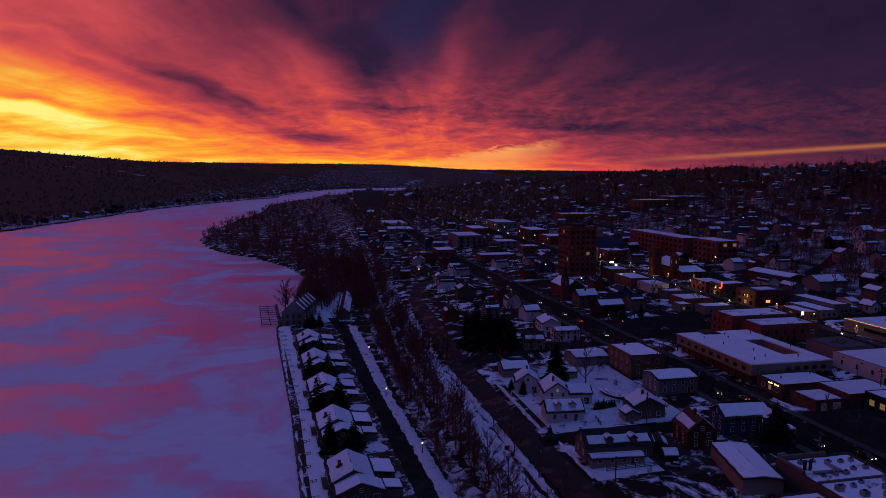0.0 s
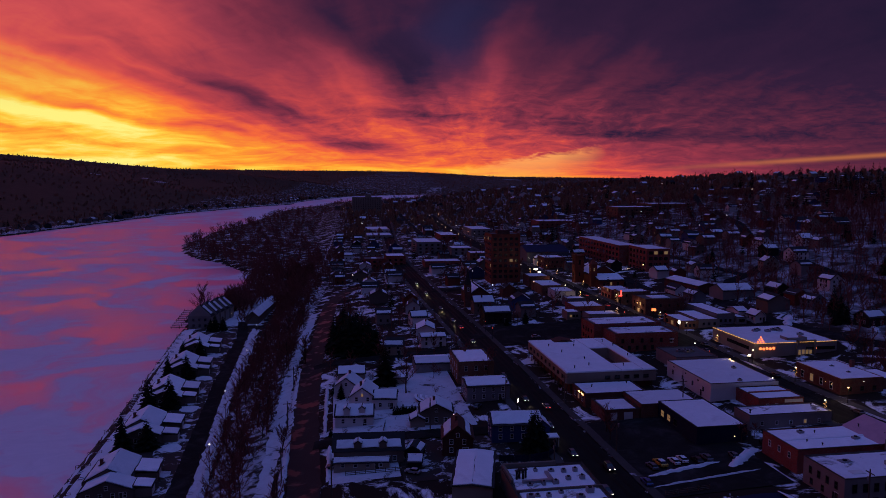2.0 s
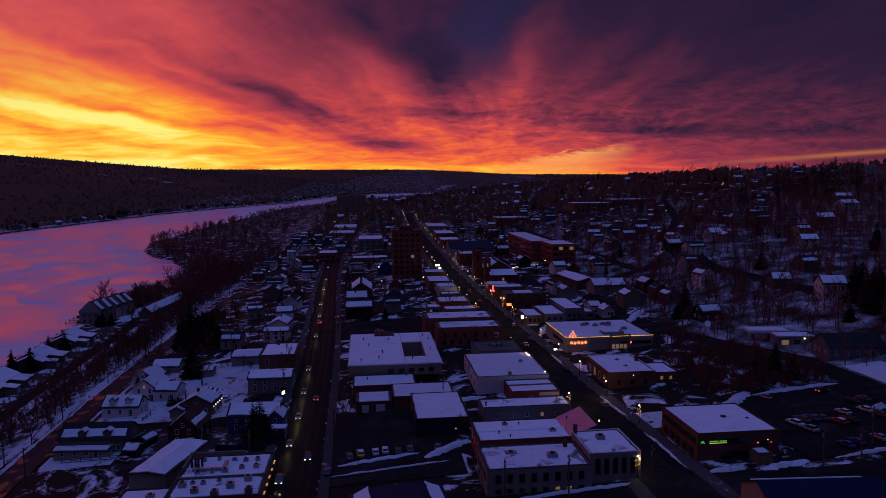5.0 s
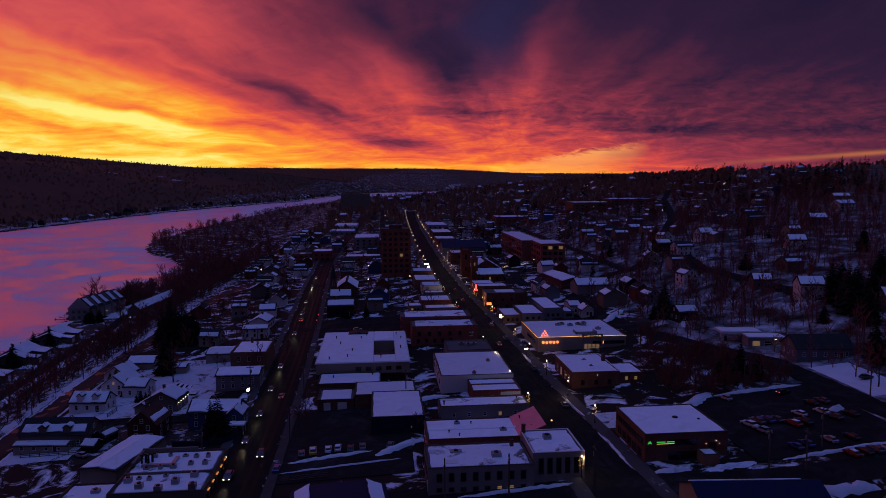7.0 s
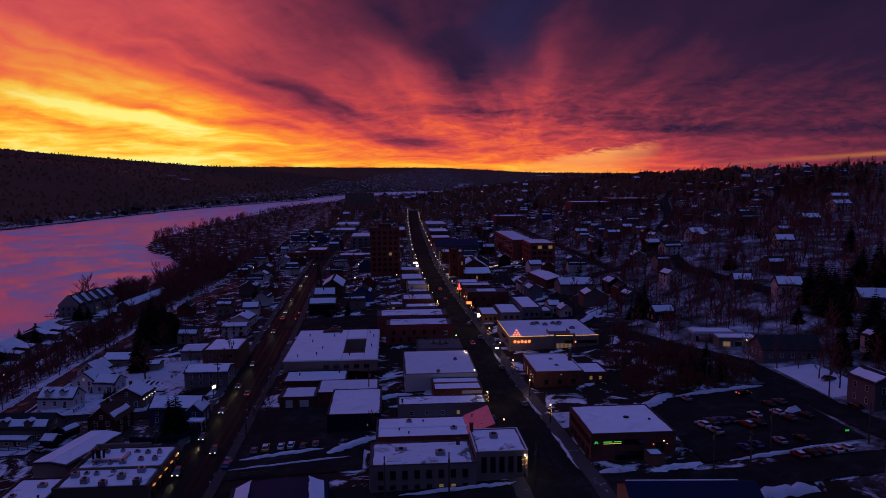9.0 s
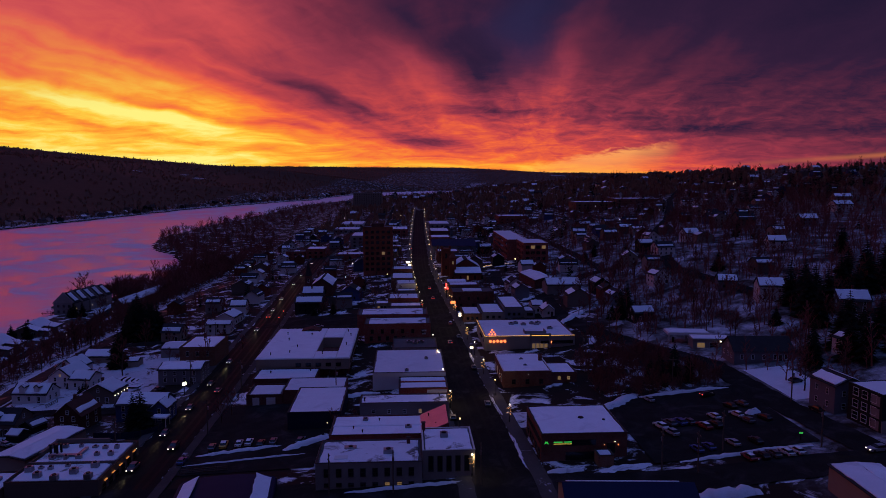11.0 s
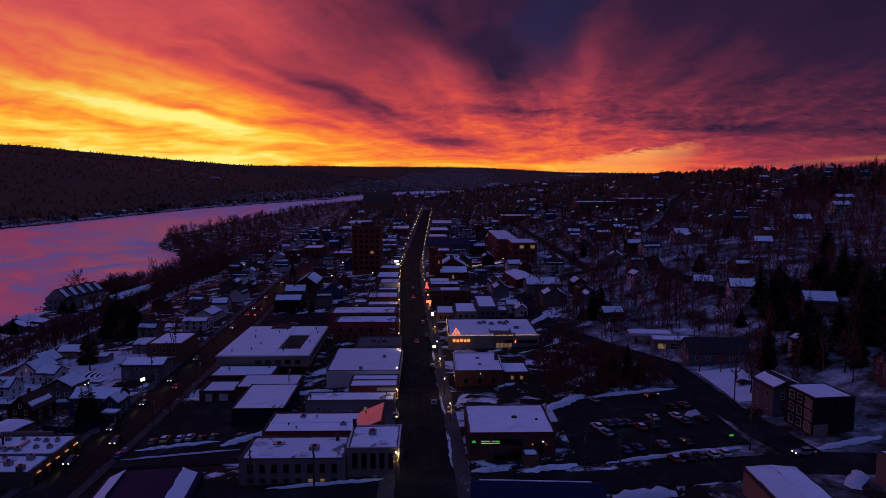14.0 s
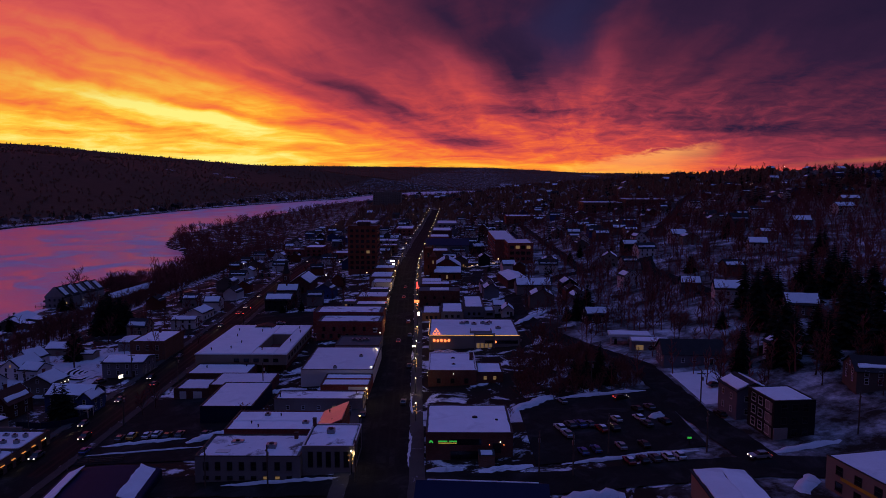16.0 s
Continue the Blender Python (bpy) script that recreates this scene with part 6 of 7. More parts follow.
def plant(kind, x, y, size=1.0, rnd=None, group="", label="", z=None):
    rnd = rnd or random
    broad = 1.0 if kind == "bare" else rnd.uniform(1.3, 1.75)
    store = TREES if kind == "bare" else SPRUCES
    tr, cr = store[rnd.randrange(len(store))] if isinstance(kind, str) else store[0]
    m = pose(x, y, ground_z(x, y) if z is None else z, 0, 0, rnd.uniform(0, 360)) @ Matrix.Diagonal((size * broad, size * broad, size * rnd.uniform(0.9, 1.12), 1))
    root = thing("bare_tree" if kind == "bare" else "spruce_tree", label or ("leafless tree with fine dark twigs" if kind == "bare" else "dark green spruce with drooping boughs"), "tree", m, group)
    part("trunk", tr, None, root)
    part("crown", cr, None, root)
    return root


def woods(name, label, spots, template, mat, seed, category="woods"):
    """Many far trees as one mesh. spots: rows of x, y, z, size."""
    spots = np.array(spots)
    r = np.random.RandomState(seed)
    tv, tf = [np.array(t.v) for t in template], [np.array(t.f) for t in template]
    which = r.randint(0, len(template), len(spots))
    vs, fs, base = [], [], 0
    for k in range(len(template)):
        s = spots[which == k]
        if not len(s):
            continue
        a = r.uniform(0, 2 * np.pi, len(s))
        c, sn = np.cos(a)[:, None], np.sin(a)[:, None]
        x, y, z = tv[k].T
        size, tall = s[:, 3:4], s[:, 3:4] * r.uniform(0.85, 1.2, (len(s), 1))
        p = np.stack([s[:, 0:1] + (x * c - y * sn) * size, s[:, 1:2] + (x * sn + y * c) * size, s[:, 2:3] + z * tall], axis=-1).reshape(-1, 3)
        f = (tf[k][None] + (np.arange(len(s)) * len(tv[k]))[:, None, None] + base).reshape(-1, tf[k].shape[1])
        vs.append(p), fs.append(f)
        base += len(p)
    me = bpy.data.meshes.new(name)
    me.from_pydata(np.concatenate(vs).tolist(), [], np.concatenate(fs).tolist())
    me.materials.append(mat)
    return tagged(new(name, me), label, category, kind="stuff")


def triangles(shape):
    out = Shape()
    out.v = list(shape.v)
    for f in shape.f:
        out.f += [(f[0], f[i], f[i + 1]) for i in range(1, len(f) - 1)]
    return out


def merged(*shapes):
    out = Shape()
    for s in shapes:
        out.add(s.v, s.f)
    return triangles(out)


FAR_BARE = [merged(*bare_tree_shapes(80 + i, 7.0 + i, 0.40, 7, 4, 4, 0.075, True)) for i in range(4)]
SHORE_BARE = [merged(*bare_tree_shapes(180 + i, 6.5 + i * 0.8, 0.50, 8, 5, 5, 0.055, True)) for i in range(4)]
SAPLING = [merged(*bare_tree_shapes(280 + i, 7.5 + i * 0.6, 0.30, 8, 5, 5, 0.032, True)) for i in range(4)]
BANK_BARE = [merged(*bare_tree_shapes(85 + i, 6.5 + i, 0.38, 9, 6, 8, 0.026, True)) for i in range(4)]
SHRUB = [merged(*bare_tree_shapes(90 + i, 2.6, 0.7, 8, 4, 4, 0.026, True)) for i in range(3)]
FAR_SPRUCE = [merged(conifer_shapes(95 + i, 8.0, 0.25, 10)[1]) for i in range(2)]


def hill_tree(seed):
    """A very far tree: a crossed fan of upright strokes with a ragged top."""
    r = random.Random(seed)
    s = Shape()
    for i in range(5):
        a, o = r.uniform(0, math.pi), r.uniform(-3.0, 3.0)
        c, sn, h, w = math.cos(a), math.sin(a), r.uniform(6, 9.0), r.uniform(1.6, 3.0)
        s.add([(o - c * w * 0.3, o * 0.4 - sn * w * 0.3, 0), (o + c * w, o * 0.4 + sn * w, h * 0.55), (o, o * 0.4, h), (o - c * w, o * 0.4 - sn * w, h * 0.6)], [(0, 1, 2), (0, 2, 3)])
    return s


HILL_TREES = [hill_tree(i) for i in range(4)]


# ---- where nothing may be planted or built ----
def clear_of(x, y, gap):
    for cx, cy, hw, hd in FOOT:
        if abs(x - cx) < hw + gap and abs(y - cy) < hd + gap:
            return False
    for x0, x1, y0, y1 in YARDS[:3]:
        if x0 - gap * 0.5 < x < x1 + gap * 0.5 and y0 - gap * 0.5 < y < y1 + gap * 0.5:
            return False
    for pts, half in ROADS:
        reach = half + gap * 0.7
        for (ax, ay), (bx, by) in zip(pts, pts[1:]):
            if min(ay, by) - reach > y or max(ay, by) + reach < y:
                continue
            dx, dy = bx - ax, by - ay
            f = max(0.0, min(1.0, ((x - ax) * dx + (y - ay) * dy) / (dx * dx + dy * dy)))
            if math.hypot(x - ax - f * dx, y - ay - f * dy) < reach:
                return False
    return True


VERGE = material("broken_snow", (0.56, 0.575, 0.61), 0.85, 0.15, 1.6, bump=0.1, other=(0.05, 0.036, 0.03), cut=(0.45, 0.57))
LAWN_WORN = material("worn_snowy_lawn", (0.56, 0.575, 0.61), 0.8, 0.14, 1.2, bump=0.1, other=(0.045, 0.034, 0.03), cut=(0.40, 0.46))
LAWN = material("snowy_lawn", (0.58, 0.60, 0.64), 0.8, 0.16, 1.3, bump=0.12, other=(0.06, 0.05, 0.04), cut=(0.57, 0.66))
# streets that run on through the town beyond the first blocks
for x, y0, y1 in ((128, 405, 900), (186, 262, 300), (232, 270, 620), (285, 420, 900), (345, 600, 1000)):
    strip("road", [(x, y0), (x + 1, (y0 + y1) / 2), (x + 3, y1)], 4.6, 0.15, ASPHALT, "narrow asphalt town street", "road")
for y, x0, x1 in ((305, 58, 124), (382, 60, 196), (452, 62, 240), (540, 60, 284), (640, 62, 330), (760, 66, 330)):
    strip("road", [(x0, y), ((x0 + x1) / 2, y - 1), (x1, y - 2)], 4.8, 0.18, ASPHALT, "asphalt town side street", "road")
strip("trail", [(30, 60), (31, 156), (34, 245), (38, 330), (45, 456), (47, 560), (52, 700)], 1.0, 0.10, VERGE, "snow-covered rail trail between the trees", "trail", 0.5)
strip("lawn", [(near_shore(y) + 2.9, y) for y in range(112, 284, 6)], 4.6, 0.10, SNOW, "snow-covered lawn behind the seawall", "lawn", 0.2)
strip("lawn", [(11.5, 112), (9.0, 160), (6.0, 215), (3.6, 282)], 20.5, 0.07, LAWN_WORN, "snow-covered yards of the lakeside houses", "lawn", 0.02)
yard("lawn", 53, 84.5, 133.8, 182, 0.09, LAWN, "snowy yards round the houses", "lawn")
strip("lawn", [(40.6, 90), (40.4, 140), (40.2, 190), (42.5, 240), (44.5, 285)], 3.2, 0.12, LAWN, "snowy verge above the wooded bank", "lawn", 0.35)
strip("lawn", [(27.8, 90), (26.6, 128), (23.6, 180), (22.0, 240), (21.2, 275)], 3.0, 0.11, LAWN, "snowy verge beside the lakeside lane", "lawn", 0.35)
strip("lawn", [(15, 284), (14, 296), (17, 330), (22, 352)], 17.0, 0.10, LAWN, "snowy ground round the boat barn", "lawn", 0.2)
strip("lawn", [(36.5, 100), (36.0, 150), (36.5, 200), (39, 250), (42, 300), (46, 360)], 5.0, 0.09, VERGE, "snow among the trees of the bank", "lawn", 0.5)
strip("lawn", [(31.5, 96), (29.8, 150), (28.5, 200), (29, 250), (31, 300), (36, 380)], 3.6, 0.08, VERGE, "snow among the trees of the lower bank", "lawn", 0.5)
ROADS[-3:] = []
yard("lawn", 66, 88, 108.5, 127, 0.09, LAWN_WORN, "trodden snowy yard between the dark houses", "lawn")
yard("lawn", 52.4, 65.6, 111.5, 118.6, 0.09, LAWN, "snowy front yard of the double house", "lawn")
strip("lawn", [(40.0, 92), (39.6, 112), (39.2, 134)], 5.0, 0.09, VERGE, "snowy slope with brush below the street", "lawn", 0.35)
yard("lawn", 168, 193, 104, 112.5, 0.09, LAWN, "snowy vacant lot beside the office", "lawn")
yard("lawn", 222.5, 232, 103, 124, 0.09, SNOW, "smooth snowy lot before the barn", "lawn")

# ---- houses of the town ----
proto = []
pr = random.Random(21)
for i in range(10):
    w, d = pr.uniform(5.4, 8.2), pr.uniform(5.4, 8.0)
    wl = (WHITE, CREAM, GREY, TAUPE, BLACK, WHITE, SANDSTONE, BLUE, STUCCO, TAUPE)[i]
    tint = ("white", "cream", "grey", "taupe", "dark", "white", "dark red", "blue", "pale", "brown")[i]
    x, y = 62 + (i % 5) * 17 - (4 if i == 4 else 0), 470 + (i // 5) * 26
    h = gable_house("town_house", tint + " timber house with snow on its roof", x, y, w, d, pr.uniform(2.6, 3.9), pr.uniform(1.5, 2.7), wl, ridge="xy"[i % 2], seed=200 + i, windows=False, snow=(pr.uniform(0.6, 0.98), pr.uniform(0.3, 0.9)) if i < 5 else (pr.uniform(0.0, 0.5), pr.uniform(0.0, 0.35)), chimney=i % 3 == 0)
    window(h, wall_pose("s", w, d, -w * 0.22, 0.8), 0.7, 1.0)
    window(h, wall_pose("s", w, d, w * 0.22, 0.8), 0.7, 1.0, i == 3)
    h["group"] = "houses of the town"
    proto.append((h, max(w, d) / 2))
hr = random.Random(33)
spots, count = [], 0
for row in range(70):
    y = 212 + row * 12.5 + row * row * 0.09
    for col in range(40):
        x = 56 + col * 13.5 + hr.uniform(-3, 3)
        yy = y + hr.uniform(-3, 3)
        if x - near_shore(yy) < 46 or (x > 196 and yy < 205) or (225 < x < 300 and yy < 330 and hr.random() < 0.75) or (x > 330 and yy < 420 and hr.random() < 0.7) or (x > 262 and yy < 620 and hr.random() < 0.6):
            continue
        if x > 120 + yy * 0.75 or hr.random() > (0.62 if yy < 420 else 0.42 if yy < 800 else 0.30):
            continue
        if clear_of(x, yy, 4.6):
            count += 1
            if count > 172:
                spots.append((x, yy))
                continue
            h, rad = proto[hr.randrange(10) if yy < 330 or x < 200 else hr.choice((1, 3, 5, 6, 7, 8, 9))]
            copy_thing(h, pose(x, yy, ground_z(x, yy), 0, 0, hr.choice((0, 90, 180, 270)) + hr.uniform(-6, 6)))
            FOOT.append((x, yy, rad, rad))
far = []
for i in range(5):
    w, d, e, rs = 6 + i * 0.6, 8 - i * 0.4, 3 + 0.3 * i, 2.0
    wl = (WHITE, GREY, TAUPE, CREAM, BLACK)[i]
    root = thing("far_house", "distant house with a snowy roof", "house", pose(130 + i * 14, 1060, ground_z(130 + i * 14, 1060)), group="distant houses of the town")
    part("wall", Shape().box(-w / 2, w / 2, -d / 2, d / 2, -1.5, e).add([(-w / 2, -d / 2, e), (-w / 2, d / 2, e), (-w / 2, 0, e + rs), (w / 2, -d / 2, e), (w / 2, d / 2, e), (w / 2, 0, e + rs)], [(0, 2, 1), (3, 4, 5)]), wl, root)
    part("roof", Shape().slab([(-w / 2 - 0.3, -d / 2 - 0.3, e), (w / 2 + 0.3, -d / 2 - 0.3, e), (w / 2 + 0.3, 0, e + rs + 0.1), (-w / 2 - 0.3, 0, e + rs + 0.1)], 0.2).slab([(-w / 2 - 0.3, 0, e + rs + 0.1), (w / 2 + 0.3, 0, e + rs + 0.1), (w / 2 + 0.3, d / 2 + 0.3, e), (-w / 2 - 0.3, d / 2 + 0.3, e)], 0.2), SNOW_MELTED if i % 2 else SHINGLE, root)
    far.append(root)
hr.shuffle(spots)
for x, y in spots[:112]:
    copy_thing(far[hr.randrange(5)], pose(x, y, ground_z(x, y), 0, 0, hr.choice((0, 90)) + hr.uniform(-8, 8)))
# clearings on the wooded hills
for x, y, w, d in ((-327, 1593, 22, 40), (-452, 1560, 20, 26), (-372, 1640, 14, 30), (709, 2551, 60, 60), (354, 2130, 16, 60), (372, 2165, 34, 30), (336, 2100, 12, 40)):
    yard("snow_field", x - w / 2, x + w / 2, y - d / 2, y + d / 2, 0.8, VERGE, "snowy clearing on the wooded hill", "snow field")
# houses and snowy yards along the far bank
strip("lawn", [(far_shore(y) - 9, y) for y in range(420, 1800, 30)], 15.0, 0.35, VERGE, "snowy yards along the far bank", "lawn", 0.5)
for i in range(72):
    y = 520 + i * 17 + hr.uniform(-9, 9)
    x = far_shore(y) - 10 - 42 * hr.random() ** 1.6
    copy_thing(far[hr.randrange(5)], pose(x, y, ground_z(x, y), 0, 0, hr.uniform(50, 110)))

# ---- trees ----
tr = random.Random(77)
# the wooded bank between the lane and the river street
n = 0
while n < 125:
    y = 96 + 340 * tr.random() ** 1.15
    x = tr.uniform(27, 44)
    if abs(x - curve(y, 60, 30, 156, 31, 245, 34, 330, 38, 456, 45)) < 1.8 or not clear_of(x, y, 0.6):
        continue
    plant("bare", x, y, tr.uniform(0.85, 1.35), tr, "bare trees on the river bank")
    n += 1
shrubs = []
while len(shrubs) < 420:
    y, x = tr.uniform(92, 420), tr.uniform(26.5, 45)
    if clear_of(x, y, 0.3):
        shrubs.append((x, y, ground_z(x, y) - 0.1, tr.uniform(0.5, 1.25)))
woods("brushwood", "tangle of leafless brush on the river bank", shrubs, SHRUB, TWIG, 3)
bank = []
while len(bank) < 340:
    y, x = 92 + 340 * tr.random(), tr.uniform(27.5, 40)
    if abs(x - curve(y, 60, 30, 156, 31, 245, 34, 330, 38, 456, 45)) > 1.5 and clear_of(x, y, 0.2):
        bank.append((x, y, ground_z(x, y) - 0.2, tr.uniform(0.6, 1.2)))
woods("bank_woods", "dense leafless saplings on the river bank", bank, BANK_BARE, TWIG, 13)
# the wooded shore and headland
shore = []
while len(shore) < 1500:
    y = 318 + 1180 * tr.random() ** 1.8
    x = near_shore(y) + 3 + tr.random() ** 1.3 * curve(y, 318, 40, 420, 46, 560, 100, 700, 110, 1500, 60)
    if clear_of(x, y, 1.0):
        shore.append((x, y, ground_z(x, y) - 0.2, tr.uniform(0.65, 1.25) * curve(y, 420, 1.0, 560, 1.2, 1000, 0.8, 1300, 0.4)))
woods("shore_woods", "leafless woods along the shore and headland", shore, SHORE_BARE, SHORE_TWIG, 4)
# yard and street trees of the town
town = []
while len(town) < 1900:
    y = 150 + 1400 * tr.random() ** 1.6
    x = tr.uniform(50, 130 + y * 0.72)
    if x - near_shore(y) > 30 and clear_of(x, y, 1.0) and not (100 < x < 196 and y < 205) and not (x < 90 and y < 188):
        town.append((x, y, ground_z(x, y) - 0.2, tr.uniform(0.55, 0.95) if y < 320 else tr.uniform(0.7, 1.2)))
near_town = [s for s in town if s[1] < 300][:70]
for x, y, z, s in near_town:
    plant("bare", x, y, s, tr, "bare trees of the town")
woods("town_woods", "leafless trees between the houses", [s for s in town if s not in near_town], FAR_BARE, TWIG, 5)
# the slope on the east side
slope = []
while len(slope) < 1500:
    y, x = tr.uniform(90, 640), tr.uniform(226, 520)
    if clear_of(x, y, 0.9) and x < 190 + y * 0.95 + 60:
        slope.append((x, y, ground_z(x, y) - 0.2, tr.uniform(0.6, 1.15)))
near_slope = [s for s in slope if s[0] < 300 and s[1] < 260][:110]
for x, y, z, s in near_slope:
    plant("bare", x, y, s, tr, "bare trees on the east slope")
fine_slope = []
while len(fine_slope) < 1050:
    y = 112 + 300 * tr.random() ** 1.1
    x = tr.uniform(204, 250 + y * 0.42)
    if clear_of(x, y, 0.7):
        fine_slope.append((x, y, ground_z(x, y) - 0.2, tr.uniform(0.55, 1.15)))
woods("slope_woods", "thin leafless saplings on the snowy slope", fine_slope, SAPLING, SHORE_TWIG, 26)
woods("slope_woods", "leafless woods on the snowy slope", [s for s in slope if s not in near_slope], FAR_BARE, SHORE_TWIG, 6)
thicket = []
while len(thicket) < 330:
    y, x = tr.uniform(116, 150), tr.uniform(189, 217)
    if clear_of(x, y, 0.8):
        thicket.append((x, y, ground_z(x, y) - 0.1, tr.uniform(0.7, 1.5)))
woods("brushwood", "tangle of leafless brush above the car park", thicket, SHRUB, TWIG, 7)
for i in range(34):
    y, x = tr.uniform(117, 146), tr.uniform(190, 216)
    if clear_of(x, y, 0.8):
        plant("bare", x, y, tr.uniform(0.55, 0.85), tr, "bare trees above the car park")
for x, y, z in ((71.4, 160.4, 1.45), (44.2, 203, 1.5), (43.8, 207, 1.35), (80, 171.6, 0.7), (66.4, 190, 1.0), (132.6, 110.4, 0.8), (136.4, 112.2, 0.7), (108.6, 118, 0.7), (109.6, 122.5, 0.8), (98.2, 181, 0.8), (186, 107, 0.6), (-5.5, 303, 2.0), (-4, 309, 1.8), (10.5, 309, 1.5), (17, 276, 1.5), (15, 281, 1.3), (13, 304, 1.2), (12, 314, 1.4)):
    plant("bare", x, y, z, tr, "bare trees of the town")
# garden shrubs and hedges round the houses
hedge = []
for x, y, s in ((56, 136.5, 0.4), (76, 150, 0.5), (79, 159, 0.5), (57, 158.5, 0.5), (55, 164, 0.5), (56, 170, 0.6), (60, 174, 0.7), (64, 176.5, 0.7), (70, 174, 0.7), (74, 177, 0.8), (79, 178, 0.8), (82, 174, 0.8), (54.4, 178, 0.8), (67, 180, 0.8), (62.5, 166, 0.5)):
    for q in range(3):
        u, v = x + tr.uniform(-1.1, 1.1), y + tr.uniform(-1.1, 1.1)
        if clear_of(u, v, 0.2):
            hedge.append((u, v, ground_z(u, v) - 0.1, s * tr.uniform(0.8, 1.3)))
woods("garden_shrubs", "leafless shrubs and hedges in the snowy yards", hedge, SHRUB, TWIG, 17, "shrubs")
# spruces one can tell apart
for x, y, s in ((66.8, 169.6, 1.5), (92.6, 116.6, 1.2), (91.4, 115.8, 1.0), (93.6, 115.6, 0.9), (53, 213, 1.62), (55, 207, 1.56), (58, 203.4, 1.62), (61, 205, 1.69), (64, 202.6, 1.49), (56, 212, 1.82), (60, 211, 1.82), (64, 208, 1.69), (57, 206.6, 1.69), (62, 209, 1.69), (54, 210, 1.56), (66, 206, 1.43), (59, 208, 1.76),
                (6.2, 148.4, 1.15), (11.4, 149.0, 1.1), (4.6, 177.0, 1.15), (9.8, 177.8, 1.2), (3.0, 205.6, 1.1), (8.4, 206.2, 1.15), (1.6, 234.2, 0.9), (7.0, 234.6, 0.85), (5.4, 274.8, 1.05), (8.2, 276.2, 1.0), (3.4, 276, 0.9), (53.3, 166.2, 0.5), (55, 161.6, 0.48), (52.6, 136.4, 0.26), (67.1, 145.2, 0.3), (67.8, 145.3, 0.31), (68.5, 145.2, 0.29), (69.2, 145.4, 0.31), (69.9, 145.4, 0.3), (70.6, 145.5, 0.31), (71.3, 145.6, 0.29), (72, 145.6, 0.3),
                (238, 123.4, 1.15), (236.4, 120.6, 1.0), (245, 116, 1.25), (254, 153, 1.7), (256.5, 166, 1.5), (251, 143, 1.5), (257, 159, 1.8), (260, 154, 1.7), (262, 163, 1.5), (243.6, 119, 1.3), (249, 123, 1.7), (251, 131, 1.6), (246, 126, 1.4), (271, 141, 1.8), (268, 136, 1.7), (279, 165, 1.8), (214, 186.4, 1.2), (219, 196, 1.1), (216, 191, 1.0), (262, 224, 1.2), (307, 222, 1.4), (312, 228, 1.3), (259, 121, 1.8), (264, 124, 1.9), (268, 119, 1.7), (256, 127, 1.3), (262, 114, 1.6), (270, 128, 1.6), (253, 117, 1.4), (213, 182.6, 0.95), (210.6, 184, 0.8), (113.6, 224.6, 0.55), (120.5, 225, 0.6),
                (203, 121, 0.8), (206, 123, 0.95), (209, 121.4, 0.85), (207.6, 126.4, 0.95), (204.6, 126.8, 0.9), (201.4, 124, 0.8), (245, 152, 0.8), (275, 172, 1.6), (281, 178, 1.4), (284, 166, 1.7), (272, 160, 1.4), (291, 184, 1.6), (278, 150, 1.7), (286, 156, 1.6), (268, 178, 1.3), (250, 110, 0.9),
                (190, 372, 1.3), (193, 380, 1.2), (187, 388, 1.1), (232, 300, 0.9), (238, 306, 1.0), (300, 290, 1.0), (306, 300, 1.1)):
    plant("spruce", x, y, s, tr, "spruces of the town")
dark = []
while len(dark) < 420:
    y = 260 + 1500 * tr.random() ** 1.3
    x = tr.uniform(60, 160 + y * 0.78)
    if clear_of(x, y, 1.0) and x - near_shore(y) > 20:
        dark.append((x, y, ground_z(x, y) - 0.2, tr.uniform(0.5, 1.1)))
for x, y, n in ((388, 450, 12), (428, 437, 10), (467, 655, 12), (348, 714, 9), (434, 929, 10), (330, 470, 8), (300, 520, 8), (470, 520, 14), (520, 560, 14), (560, 600, 14), (495, 500, 10), (250, 420, 7), (215, 470, 7), (280, 640, 8), (120, 470, 5), (90, 410, 5)):
    for q in range(n):
        u, v = x + tr.gauss(0, 9), y + tr.gauss(0, 16)
        if clear_of(u, v, 0.5):
            dark.append((u, v, ground_z(u, v) - 0.2, tr.uniform(1.0, 1.9)))
while len(dark) < 760:
    y, x = tr.uniform(230, 900), tr.uniform(420, 900)
    dark.append((x, y, ground_z(x, y) - 0.2, tr.uniform(0.8, 1.6)))
while len(dark) < 1080:
    y = tr.uniform(420, 1850)
    x = far_shore(y) - 5 - 60 * tr.random() ** 2
    dark.append((x, y, ground_z(x, y) - 0.2, tr.uniform(0.5, 1.2)))
woods("conifer_woods", "scattered dark conifers", dark, FAR_SPRUCE, NEEDLES, 8)
# woods that cover the hills on both sides
hill = []
hn = np.random.RandomState(11)
while len(hill) < 22000:
    y = 250 + 4400 * hn.rand() ** 0.8
    x = far_shore(y) - 16 - 2600 * hn.rand() ** 1.7
    if y > 2030:
        x = hn.uniform(-2200, 3300)
    if noise.noise((x * 0.006, y * 0.006, 9.0)) < 0.42:
        hill.append((x, y, ground_z(x, y) - 0.3, hn.uniform(0.30, 0.62)))
while len(hill) < 29500:
    y = 300 + 2700 * hn.rand()
    x = hn.uniform(230 + y * 0.2, 600 + y * 1.1)
    if x - near_shore(y) > 30 and (y > 620 or x > 430):
        hill.append((x, y, ground_z(x, y) - 0.3, hn.uniform(0.4, 0.75)))
